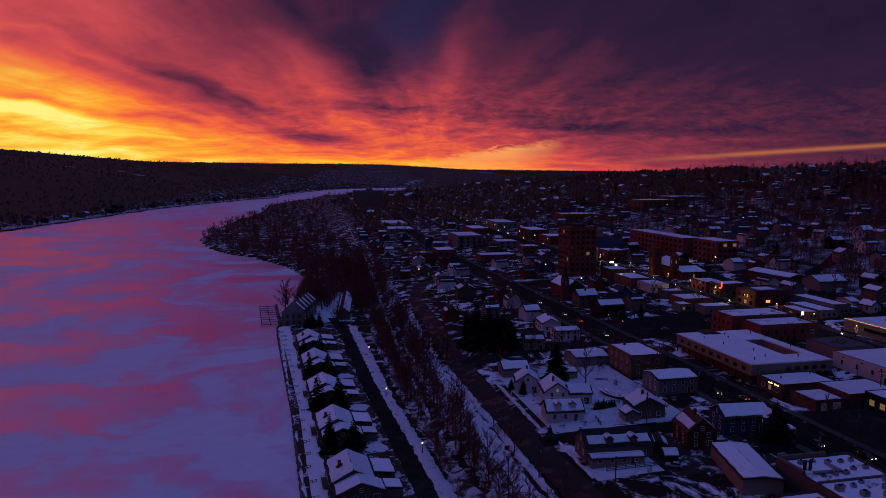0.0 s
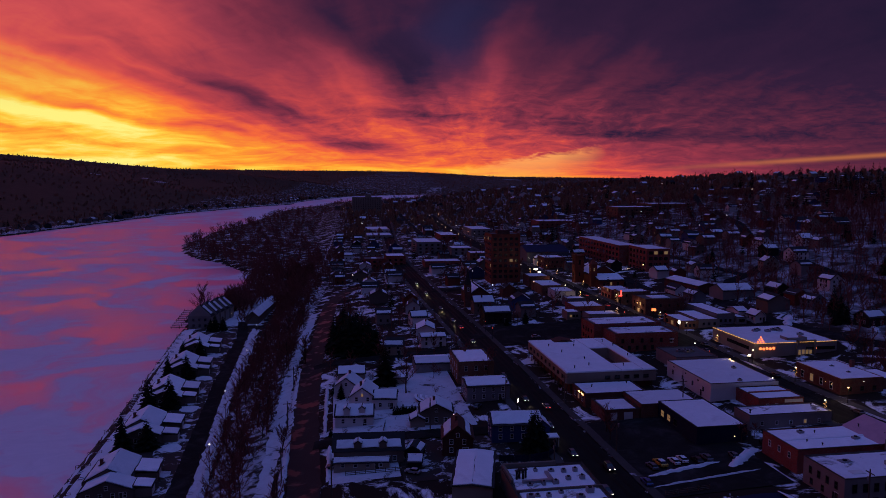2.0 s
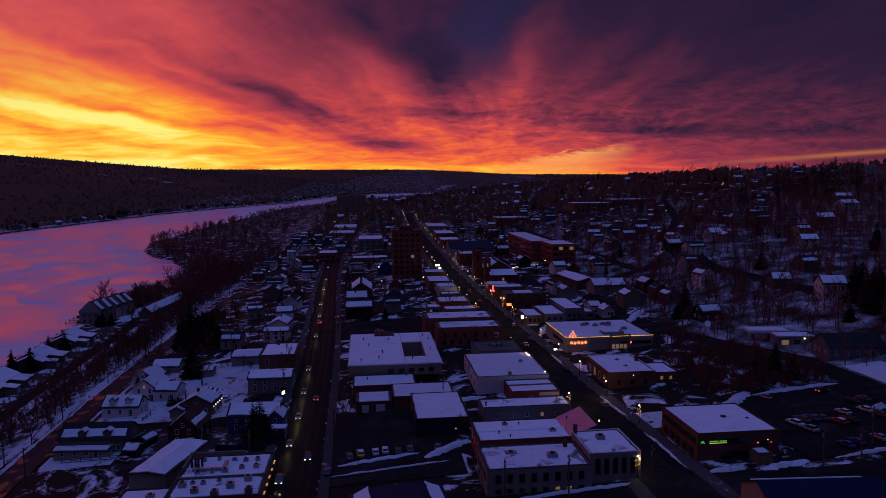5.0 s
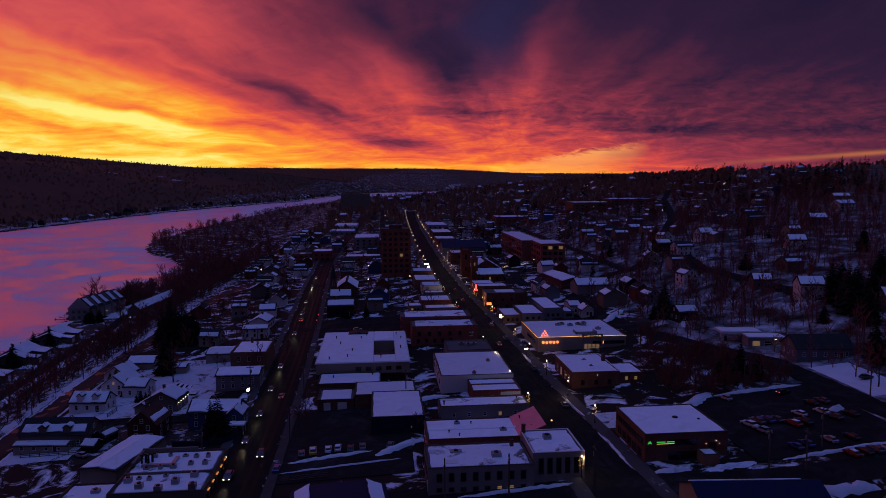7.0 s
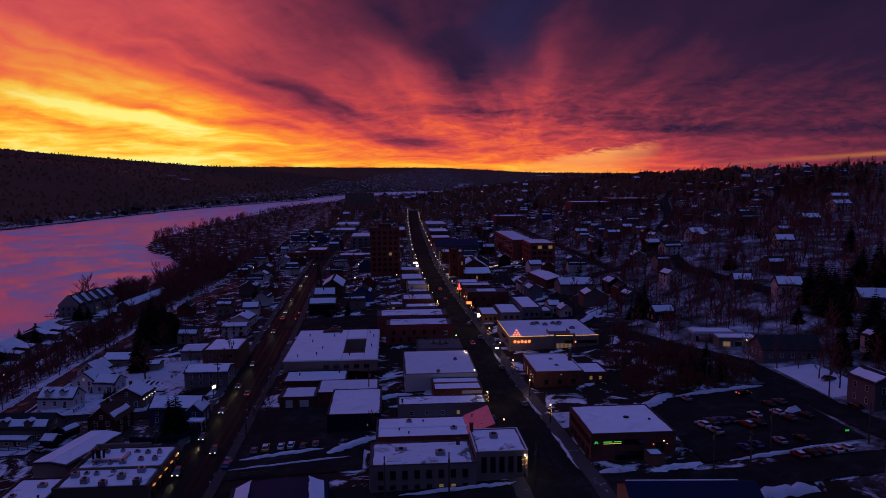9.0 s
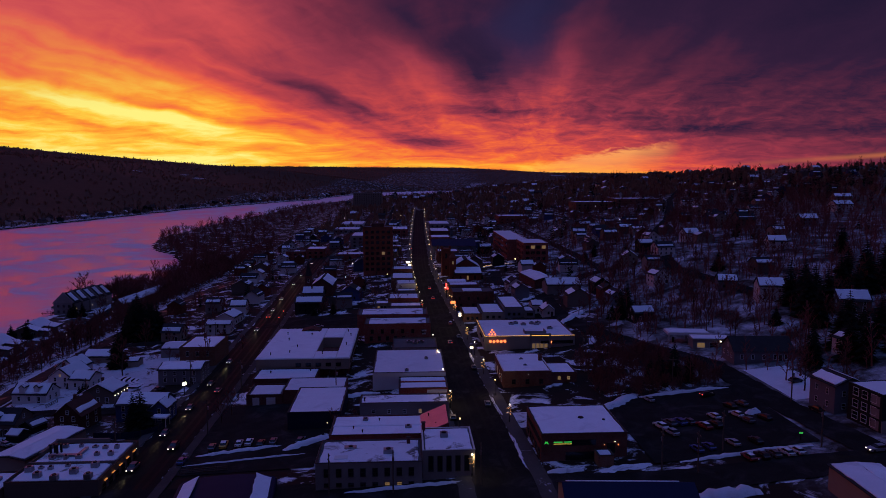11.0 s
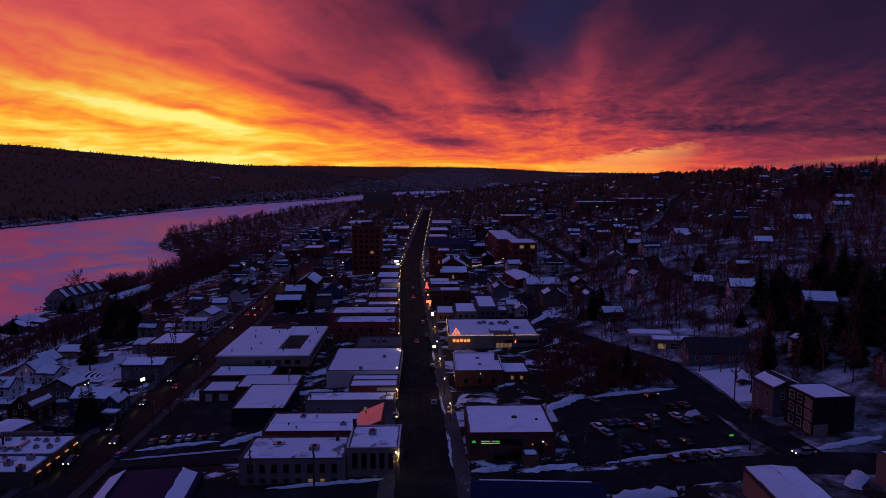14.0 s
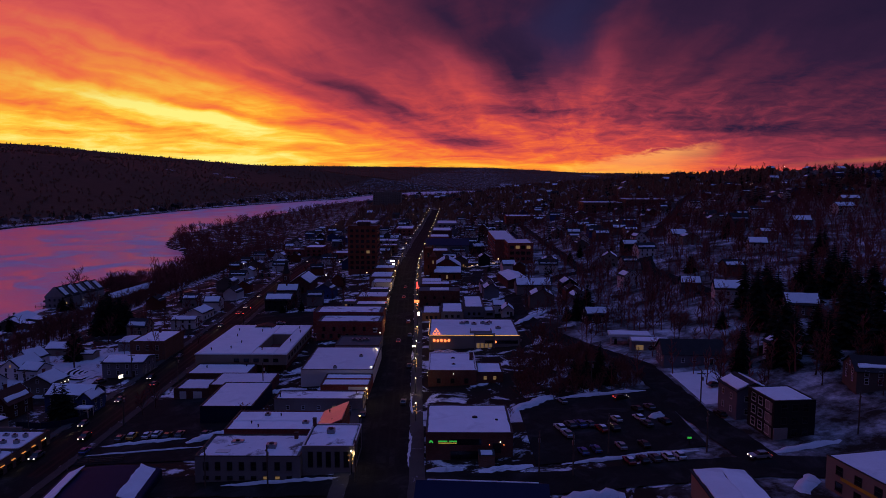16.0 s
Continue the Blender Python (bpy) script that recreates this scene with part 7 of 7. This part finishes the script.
while len(hill) < 34500:
    y = 620 + 1330 * hn.rand() ** 1.2
    x = hn.uniform(60, 160 + y * 0.5)
    if x - near_shore(y) > 20 and clear_of(x, y, 0.6):
        hill.append((x, y, ground_z(x, y) - 0.3, hn.uniform(0.45, 0.8) * curve(y, 1050, 1, 1350, 0.25)))
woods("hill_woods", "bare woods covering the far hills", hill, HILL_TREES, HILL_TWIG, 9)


# ---- street lamps, poles, cars ----
def street_lamp(x, y, ornament, lamp, high=3.4, group="lamps of the main street", bulb=0.17):
    z = ground_z(x, y) + 0.2
    root = thing("street_lamp", "dark lamp post with a glowing globe" + (" and a gold light ornament" if ornament else ""), "street lamp", pose(x, y, z), group)
    part("post", Shape().tube((0, 0, -0.2), (0, 0, high), 0.09, 0.06, 7).tube((0, 0, -0.2), (0, 0, 0.5), 0.17, 0.12, 8), DARK_METAL, root)
    part("globe", Shape().ball((0, 0, high + bulb), bulb, 8, 6), lamp, root)
    if ornament:
        o = Shape()
        for k in range(22):
            a = k / 21 * 4 * math.pi
            rad = 0.18 + 0.34 * abs(math.sin(a * 0.5))
            o.ball((rad * math.cos(a), 0.28 * math.sin(a), high * 0.45 + k * 0.085), 0.055, 5, 3)
        part("light_ornament", o, GLOW_STRING, root, "curl of gold holiday lights")
    return root


def lamp_light(x, y, z, watts, colour=(1.0, 0.70, 0.36), size=0.25):
    data = bpy.data.lights.new("street_light", "POINT")
    data.energy, data.color, data.shadow_soft_size = watts, colour, size
    ob = new("street_light", data)
    ob.location = (x, y, z)


for i in range(17):
    y = 84 + i * 17
    for side in (-1, 1):
        if side > 0 and i == 0:
            continue
        yy = y + (6 if side > 0 else 0)
        x = curve(yy, 20, 163, 80, 162.5, 140, 160, 190, 158.5, 260, 155.5, 330, 154, 480, 156) + (5.9 if side > 0 else -4.6)
        street_lamp(x, yy, (i + (side > 0)) % 2 == 0, LAMP_WHITE if (i + side) % 3 else LAMP_WARM)
        if i % 2 == 0:
            lamp_light(x - side * 0.5, yy, ground_z(x, yy) + 3.4, 150)
for i in range(25):
    y = 376 + i * 16.5 + 5.0 * math.sin(i * 2.3)
    x = curve(y, 330, 154, 480, 156, 670, 159, 1040, 168) + (5.9 if i % 2 else -5.9)
    street_lamp(x, y, False, LAMP_WHITE if i % 3 == 0 else LAMP_WARM, 4.2, bulb=0.27)
for x, y in ((25.9, 143.5), (23.1, 183.7), (23.3, 230.3), (21.7, 273.5)):
    street_lamp(x, y, False, LAMP_WHITE, 2.0, "lamps of the lakeside lane")
lr = random.Random(9)
for i in range(38):
    y = 240 + 900 * lr.random() ** 1.3
    x = lr.uniform(60, 120 + y * 0.6)
    if clear_of(x, y, 0.5):
        street_lamp(x, y, False, LAMP_WHITE if lr.random() < 0.5 else LAMP_WARM, 4.6, "scattered lamps of the town", 0.26)


def utility_pole(x, y, turn, high=7.0):
    root = thing("utility_pole", "weathered timber utility pole with a crossarm", "utility pole", pose(x, y, ground_z(x, y), 0, 0, turn), group="utility poles")
    part("pole", Shape().tube((0, 0, -0.5), (0, 0, high), 0.14, 0.10, 7), TIMBER, root)
    part("crossarm", Shape().box(-0.9, 0.9, -0.06, 0.06, high - 0.7, high - 0.56), TIMBER, root)
    part("transformer", Shape().tube((0.26, 0, high - 2.0), (0.26, 0, high - 1.3), 0.18, 0.18, 8), METAL, root)


for x, y, a in ((221.4, 102.5, 10), (214.9, 82.0, 80), (238.9, 82, 70), (43.5, 118, 5), (42.8, 146, 5), (42.4, 176, 0), (43.2, 212, 0), (53.0, 106, 80), (92.5, 104.5, 85), (93.8, 146, 0), (107.4, 112, 0), (107, 142, 0),
                (135, 80.4, 88), (145, 80.0, 88), (158.8, 80.6, 88), (193, 78.9, 88), (204, 118, 0), (192, 147, 20), (205, 168, 20), (74, 134, 85), (88, 190, 0), (131, 131, 0), (200, 85.4, 85), (188, 81, 85)):
    utility_pole(x, y, a)


PAINTS = [material("car_paint_" + n, c, 0.35, 0.05, 1.0, spec=0.6) for n, c in (("white", (0.62, 0.62, 0.62)), ("silver", (0.32, 0.32, 0.34)), ("black", (0.015, 0.015, 0.017)), ("red", (0.25, 0.02, 0.02)), ("blue", (0.03, 0.06, 0.2)), ("grey", (0.09, 0.09, 0.10)), ("yellow", (0.5, 0.3, 0.03)))]
PAINT_WORDS = ("white", "silver", "black", "red", "blue", "grey", "yellow")
RUBBER = material("tyre_rubber", (0.02, 0.02, 0.02), 0.9, 0.2, 1.0)
CARS = {}


def car_parts(i, lights):
    """A parked or waiting car at the origin, its nose to +x."""
    root = thing("car", PAINT_WORDS[i] + (" car with its lamps lit" if lights else " parked car with a dusting of snow"), "car", pose(0, 0, 0), "cars of the town")
    body = Shape()
    side = [(-1.85, 0.28), (1.85, 0.28), (1.92, 0.55), (1.75, 0.72), (0.85, 0.82), (-1.6, 0.84), (-1.9, 0.7)]
    n = len(side)
    for half in ((-0.74, 0.74),):
        body.add([(x, half[0], z) for x, z in side] + [(x, half[1], z) for x, z in side], [tuple(range(n)), tuple(range(2 * n - 1, n - 1, -1))] + [((k + 1) % n, k, n + k, n + (k + 1) % n) for k in range(n)])
    part("body", body, PAINTS[i], root)
    cab = [(-1.55, 0.83), (0.85, 0.82), (0.25, 1.22), (-1.2, 1.24)]
    part("cabin", Shape().add([(x, -0.66, z) for x, z in cab[:2]] + [(x, -0.54, z) for x, z in cab[2:]] + [(x, 0.66, z) for x, z in cab[:2]] + [(x, 0.54, z) for x, z in cab[2:]], [(0, 1, 2, 3), (7, 6, 5, 4), (1, 5, 6, 2), (0, 3, 7, 4)]), GLASS, root)
    part("roof_panel", Shape().box(-1.18, 0.22, -0.53, 0.53, 1.225, 1.27), PAINTS[i] if lights else SNOW if i % 3 == 0 else PAINTS[i], root)
    for x in (-1.15, 1.2):
        for y in (-0.7, 0.7):
            part("wheel", Shape().tube((x, y - 0.09, 0.28), (x, y + 0.09, 0.28), 0.28, 0.28, 10), RUBBER, root)
    for y in (-0.52, 0.52):
        part("headlight", Shape().box(1.86, 1.95, y - 0.14, y + 0.14, 0.52, 0.66), LAMP_WHITE if lights else TRIM, root)
        part("tail_light", Shape().box(-1.94, -1.86, y - 0.14, y + 0.14, 0.58, 0.72), LAMP_RED if lights else SANDSTONE, root)
    return root


def car(x, y, heading, paint, lights=False):
    key = (paint, lights)
    m = pose(x, y, ground_z(x, y) + 0.17, 0, 0, heading) @ Matrix.Diagonal((0.88, 0.88, 0.88, 1))
    if key not in CARS:
        CARS[key] = car_parts(paint, lights)
        CARS[key].matrix_basis = m
    else:
        copy_thing(CARS[key], m)


for x, y, p in ((194.2, 98.2, 0), (194.9, 94.8, 1), (196.2, 99.0, 5), (198, 98.8, 4), (199.6, 98.4, 5), (201.2, 95.4, 3), (203.2, 95.4, 2), (204.7, 99.2, 0), (208.7, 98.6, 0), (209.2, 95.4, 5), (212.4, 95.5, 2), (196.1, 86.6, 4), (198.3, 86.9, 4), (202.5, 87.0, 1), (206.2, 86.6, 2), (202.3, 81.0, 3), (204.4, 80.9, 2), (206.3, 80.9, 5), (208.3, 80.8, 0), (210.1, 80.8, 0), (197, 112.6, 1), (209.6, 103.2, 2), (212, 103.4, 5)):
    car(x, y, 100 if y < 90 else 106, p)
for x, y, a, p in ((110.6, 103.4, 95, 5), (112.6, 104.2, 95, 6), (115.4, 104.4, 92, 0), (117.2, 104.8, 90, 0), (119.6, 103.8, 90, 2), (121.8, 104.4, 92, 5), (106.9, 97.6, 90, 4), (117.8, 87.4, 160, 0), (164.2, 118, 90, 5), (164.0, 146, 90, 2), (156.4, 111, 90, 2), (154.2, 151, 90, 0), (152.8, 176, 90, 5), (162.6, 178, 90, 5), (151.6, 206, 90, 2), (150, 240, 90, 0), (161.2, 196, 90, 3),
                   (136.6, 207.4, 0, 1), (140.6, 203, 40, 5), (118, 203.6, 10, 1), (56.2, 117.4, 176, 2), (67.8, 112.2, 150, 1), (86.6, 144.4, 60, 5), (228, 112.6, 10, 2), (222.8, 96.6, 100, 2), (204.6, 211, 20, 1), (136, 108, 90, 2), (127, 104, 80, 5), (53.4, 118.6, 172, 5)):
    car(x, y, a, p)
for x, y, a, p in ((98.9, 96, -90, 5), (98.8, 112.6, -90, 5), (103.0, 105, -90, 2), (99.0, 128, -90, 5), (98.6, 146, -90, 2), (98.2, 166, -90, 5), (102.0, 140, 90, 5), (97.4, 205, -90, 5), (96.4, 238, -90, 5), (97.2, 226, 90, 3), (95.4, 262, -90, 5), (94.2, 300, -90, 5), (93.4, 330, -90, 5), (92.0, 380, -90, 5),
                   (159.6, 172, 90, 5), (157.2, 240, 90, 3), (156.6, 262, 90, 3), (221.4, 77.8, 186, 1), (208.4, 110.6, 14, 2), (342, 428, 70, 3)):
    car(x, y, a, p, True)

def headlights(x, y, heading, watts=210.0):
    """The beam of a waiting car's lamps along the road."""
    data = bpy.data.lights.new("headlight_beam", "SPOT")
    data.energy, data.color, data.spot_size, data.spot_blend, data.shadow_soft_size = watts, (1.0, 0.82, 0.5), radians(34), 0.6, 0.1
    ob = new("headlight_beam", data)
    a, z = radians(heading), ground_z(x, y) + 0.75
    c, n = math.cos(a), math.sin(a)
    ob.matrix_world = look((x + c * 2.05, y + n * 2.05, z), (x + c * 10, y + n * 10, z - 0.75))


for x, y, a in ((98.9, 96, -90), (98.8, 112.6, -90), (99.0, 128, -90), (98.6, 146, -90), (98.2, 166, -90), (97.4, 205, -90), (96.4, 238, -90), (95.4, 262, -90), (94.2, 300, -90), (93.4, 330, -90), (221.4, 77.8, 186)):
    headlights(x, y, a)


def lit_sign(x, y, w, h, z, mat, label, turn=0.0):
    root = thing("lit_sign", label, "sign", pose(x, y, ground_z(x, y), 0, 0, turn))
    part("post", Shape().box(-0.08, 0.08, -0.08, 0.08, -0.3, z), DARK_METAL, root)
    part("cabinet", Shape().box(-w / 2 - 0.06, w / 2 + 0.06, -0.12, 0.12, z - 0.06, z + h + 0.06), DARK_METAL, root)
    part("face", Shape().box(-w / 2, w / 2, -0.15, -0.12, z, z + h), mat, root, "lit plain sign face")


lit_sign(94.6, 138.2, 1.2, 0.75, 2.8, LAMP_WHITE, "white lit box sign on a post by the street", 62)
lit_sign(164.6, 158.6, 0.9, 0.45, 2.0, LAMP_WHITE, "white lit sign before the bank")
lit_sign(148.6, 303, 1.2, 2.2, 3.0, LAMP_WHITE, "tall white lit sign beside the tower block")
lit_sign(147.8, 306, 2.0, 0.8, 5.4, LAMP_WHITE, "wide white lit sign beside the tower block")
lit_sign(162.4, 239.6, 0.5, 2.0, 4.2, LAMP_RED, "upright red neon sign above the pavement")
lit_sign(162.6, 240.6, 1.4, 0.5, 3.6, LAMP_RED, "red neon sign above the pavement")
lit_sign(163.2, 213.2, 1.7, 0.9, 3.4, LAMP_RED_ORANGE, "orange lit shop sign")
lit_sign(164.4, 197.4, 0.8, 1.2, 2.2, LAMP_WHITE, "white lit sign at the corner")
lit_sign(213.2, 85.2, 0.7, 0.3, 1.2, LAMP_GREEN, "small green lit sign in the car park")


def traffic_signal(x, y, turn=0.0):
    root = thing("traffic_signal", "dark traffic signal showing red", "traffic light", pose(x, y, ground_z(x, y), 0, 0, turn))
    part("post", Shape().tube((0, 0, -0.2), (0, 0, 3.6), 0.08, 0.06, 7), DARK_METAL, root)
    head = part("signal_head", Shape().box(-0.2, 0.2, -0.16, 0.16, 3.0, 4.1), DARK_METAL, root)
    part("red_lens", Shape().tube((0, -0.22, 3.88), (0, -0.16, 3.88), 0.14, 0.14, 10), LAMP_RED, head)


for x, y in ((104.4, 207), (104.2, 217), (163.8, 205.4), (152.4, 213), (163.2, 384), (150, 386)):
    traffic_signal(x, y)
strip("path", [(184, 312), (189, 318), (193, 320), (198, 316)], 1.2, 0.12, SNOW, "trodden snow path by the school", "path", 0.3)
rope = Shape()
for i in range(26):
    f = i / 25
    x, y = 183 + 16 * f, 312 + 7 * math.sin(f * 2.6)
    rope.ball((x, y, ground_z(x, y) + 0.5), 0.13, 6, 4)
tagged(part("string_of_lights", rope, LAMP_WARM), "row of small path lights in the snow", "path lights")

# ---- snow heaped by the plough, fences and small things ----
for a in ((192, 83.6, 214, 82.8, 1.0, 0.5), (170, 83.8, 176, 83.4, 1.6, 0.5), (178.5, 82.6, 187.4, 84.2, 2.2, 0.35), (196, 115.6, 215, 113.8, 1.6, 0.6), (170, 107, 188, 110, 3.0, 0.5), (186, 110, 196, 118, 3.2, 0.9), (210.6, 98.8, 213.6, 99.2, 2.2, 0.8), (108, 100.2, 124, 103, 1.4, 0.5), (106, 96, 130, 98.4, 0.7, 0.3), (124, 100.5, 133, 106.5, 2.4, 0.8), (136, 80.9, 158, 82.2, 1.2, 0.5), (132, 129.6, 141, 131.6, 2.2, 0.7),
          (166.9, 86, 166.7, 103, 0.9, 0.3), (166.6, 108, 165.4, 126, 0.8, 0.3), (164.6, 150, 164.4, 162, 0.9, 0.3), (190, 72, 199, 70.6, 3.4, 1.0), (224, 79.6, 236, 81.6, 1.8, 0.5), (226, 71.2, 222, 66, 2.6, 0.6), (52.2, 113, 52.4, 132, 0.9, 0.3), (43.8, 100, 42.8, 200, 1.8, 0.5), (28.2, 110, 24.0, 180, 2.2, 0.35), (24.0, 182, 22.6, 262, 2.0, 0.35), (214, 170, 222, 188, 2.0, 0.4), (194.6, 186, 206, 200, 3.0, 0.9), (51.2, 136, 51.4, 176, 1.0, 0.3)):
    snow_bank(*a)
for k in range(10):
    y = 119.5 + 14.3 * k
    x = curve(y, 112, 18.4, 160, 15.6, 215, 12.9, 282, 10.0)
    snow_bank(x - 2.6, y, x + 2.6, y + 0.6, 5.2 - (k % 2) * 1.2, 0.35, "rounded pad of snow between the lakeside driveways")
for k in range(4):
    s = Shape()
    for j in range(10):
        a0, a1 = math.pi * (0.9 + j * 0.06), math.pi * (0.9 + (j + 1) * 0.06)
        rad = 3.0 + k * 1.3
        s.add([(math.cos(a) * r, math.sin(a) * r, z) for z in (0, 0.4 + 0.12 * k) for a in (a0, a1) for r in (rad, rad + 0.3)], [(0, 2, 3, 1), (4, 5, 7, 6), (0, 1, 5, 4), (2, 6, 7, 3), (0, 4, 6, 2), (1, 3, 7, 5)])
    terrace = tagged(part("terrace_wall", s, BLACK, at=pose(80.5, 154.5, 7.9)), "curved dark garden terrace wall topped with snow", "garden wall")
    top = Shape()
    for j in range(10):
        a0, a1, zt = math.pi * (0.9 + j * 0.06), math.pi * (0.9 + (j + 1) * 0.06), 0.4 + 0.12 * k
        top.add([(math.cos(a) * r, math.sin(a) * r, z) for z in (zt, zt + 0.1) for a in (a0, a1) for r in (rad + 0.06, rad + 0.75)], [(0, 2, 3, 1), (4, 5, 7, 6), (0, 1, 5, 4), (2, 6, 7, 3), (0, 4, 6, 2), (1, 3, 7, 5)])
    part("snow_cap", top, SNOW, terrace, "rounded cap of snow")


def fence(x0, y0, x1, y1, high=1.0):
    n = max(2, int(math.hypot(x1 - x0, y1 - y0) / 1.8))
    root = thing("fence", "dark timber yard fence", "fence", pose(x0, y0, ground_z(x0, y0), 0, 0, math.degrees(math.atan2(y1 - y0, x1 - x0))))
    ln = math.hypot(x1 - x0, y1 - y0)
    rise = (ground_z(x1, y1) - ground_z(x0, y0)) / ln
    for i in range(n + 1):
        u = ln * i / n
        part("post", Shape().box(u - 0.06, u + 0.06, -0.06, 0.06, u * rise - 0.5, u * rise + high), TIMBER, root)
    for z in (0.3, 0.6, 0.9):
        part("rail", Shape().slab([(0, -0.03, z * high), (ln, -0.03, z * high + ln * rise), (ln, 0.03, z * high + ln * rise), (0, 0.03, z * high)], 0.1), TIMBER, root)


def board_fence(points, high=1.3):
    """A close-boarded fence along a line of points, with a cap and a post at each bend."""
    x0, y0 = points[0]
    z0 = ground_z(x0, y0)
    root = thing("board_fence", "close-boarded navy fence round a house yard", "fence", pose(x0, y0, z0))
    for (ax, ay), (bx, by) in zip(points, points[1:]):
        ln, turn = math.hypot(bx - ax, by - ay), math.degrees(math.atan2(by - ay, bx - ax))
        n = max(2, int(ln / 1.2))
        for i in range(n):
            u, v = ln * i / n, ln * (i + 1) / n - 0.03
            mid = ground_z(ax + (bx - ax) * (i + 0.5) / n, ay + (by - ay) * (i + 0.5) / n) - z0
            part("panel", Shape().box(u, v, -0.04, 0.04, mid - 0.3, mid + high), NAVY, root, at=pose(ax - x0, ay - y0, 0, 0, 0, turn))
        mid = ground_z(ax, ay) - z0
        part("post", Shape().box(-0.09, 0.09, -0.09, 0.09, mid - 0.4, mid + high + 0.1), DARK_TRIM, root, at=pose(ax - x0, ay - y0, 0))


board_fence([(84.5, 113.4), (90.2, 112.2), (94.0, 112.8), (96.6, 115.2), (97.4, 119.4)])
canopy = thing("shop_canopy", "low flat canopy under snow beside the blue house", "canopy", pose(96.0, 118.2, ground_z(96.0, 118.2), 0, 0, -4))
part("deck", Shape().box(-1.7, 1.7, -1.2, 1.2, 2.1, 2.25), TRIM, canopy)
part("snow", snow_patch(3.2, 2.2, 0.16, 3, 0.2), SNOW, canopy, at=pose(0, 0, 2.25))
for x in (-1.5, 1.5):
    for y in (-1.0, 1.0):
        part("post", Shape().box(-0.06, 0.06, -0.06, 0.06, -0.2, 2.1), TRIM, canopy, at=pose(x, y, 0))
for a in ((55.5, 114.6, 66.6, 113.8), (108, 92.8, 116, 93.2), (69, 148, 74, 147), (64, 135.6, 64.6, 139.6)):
    fence(*a)
barrel = thing("arched_hall", "dark navy hall with a curved roof edged in snow", "hall", pose(119, 79.0, 9.4, 0, 0, 6))
arch = [(7.6 * math.cos(math.pi * i / 14), 2.0 + 1.2 * math.sin(math.pi * i / 14)) for i in range(15)]
sb = Shape()
sb.v = [(x, -7, z) for x, z in arch] + [(x, 6, z) for x, z in arch]
sb.f = [(i, 15 + i, 16 + i, i + 1) for i in range(14)] + [tuple(range(15)), tuple(range(29, 14, -1))]
part("curved_roof", sb, NAVY, barrel)
part("wall", Shape().box(-7.6, 7.6, -7, 6, -1.2, 2.0), NAVY, barrel)
for q in (-1, 1):
    part("roof_snow", snow_patch(3.0, 12, 0.16, q + 4, 0.5), SNOW, barrel, at=pose(q * 5.7, -0.4, 2.85, 0, q * 24, 0))
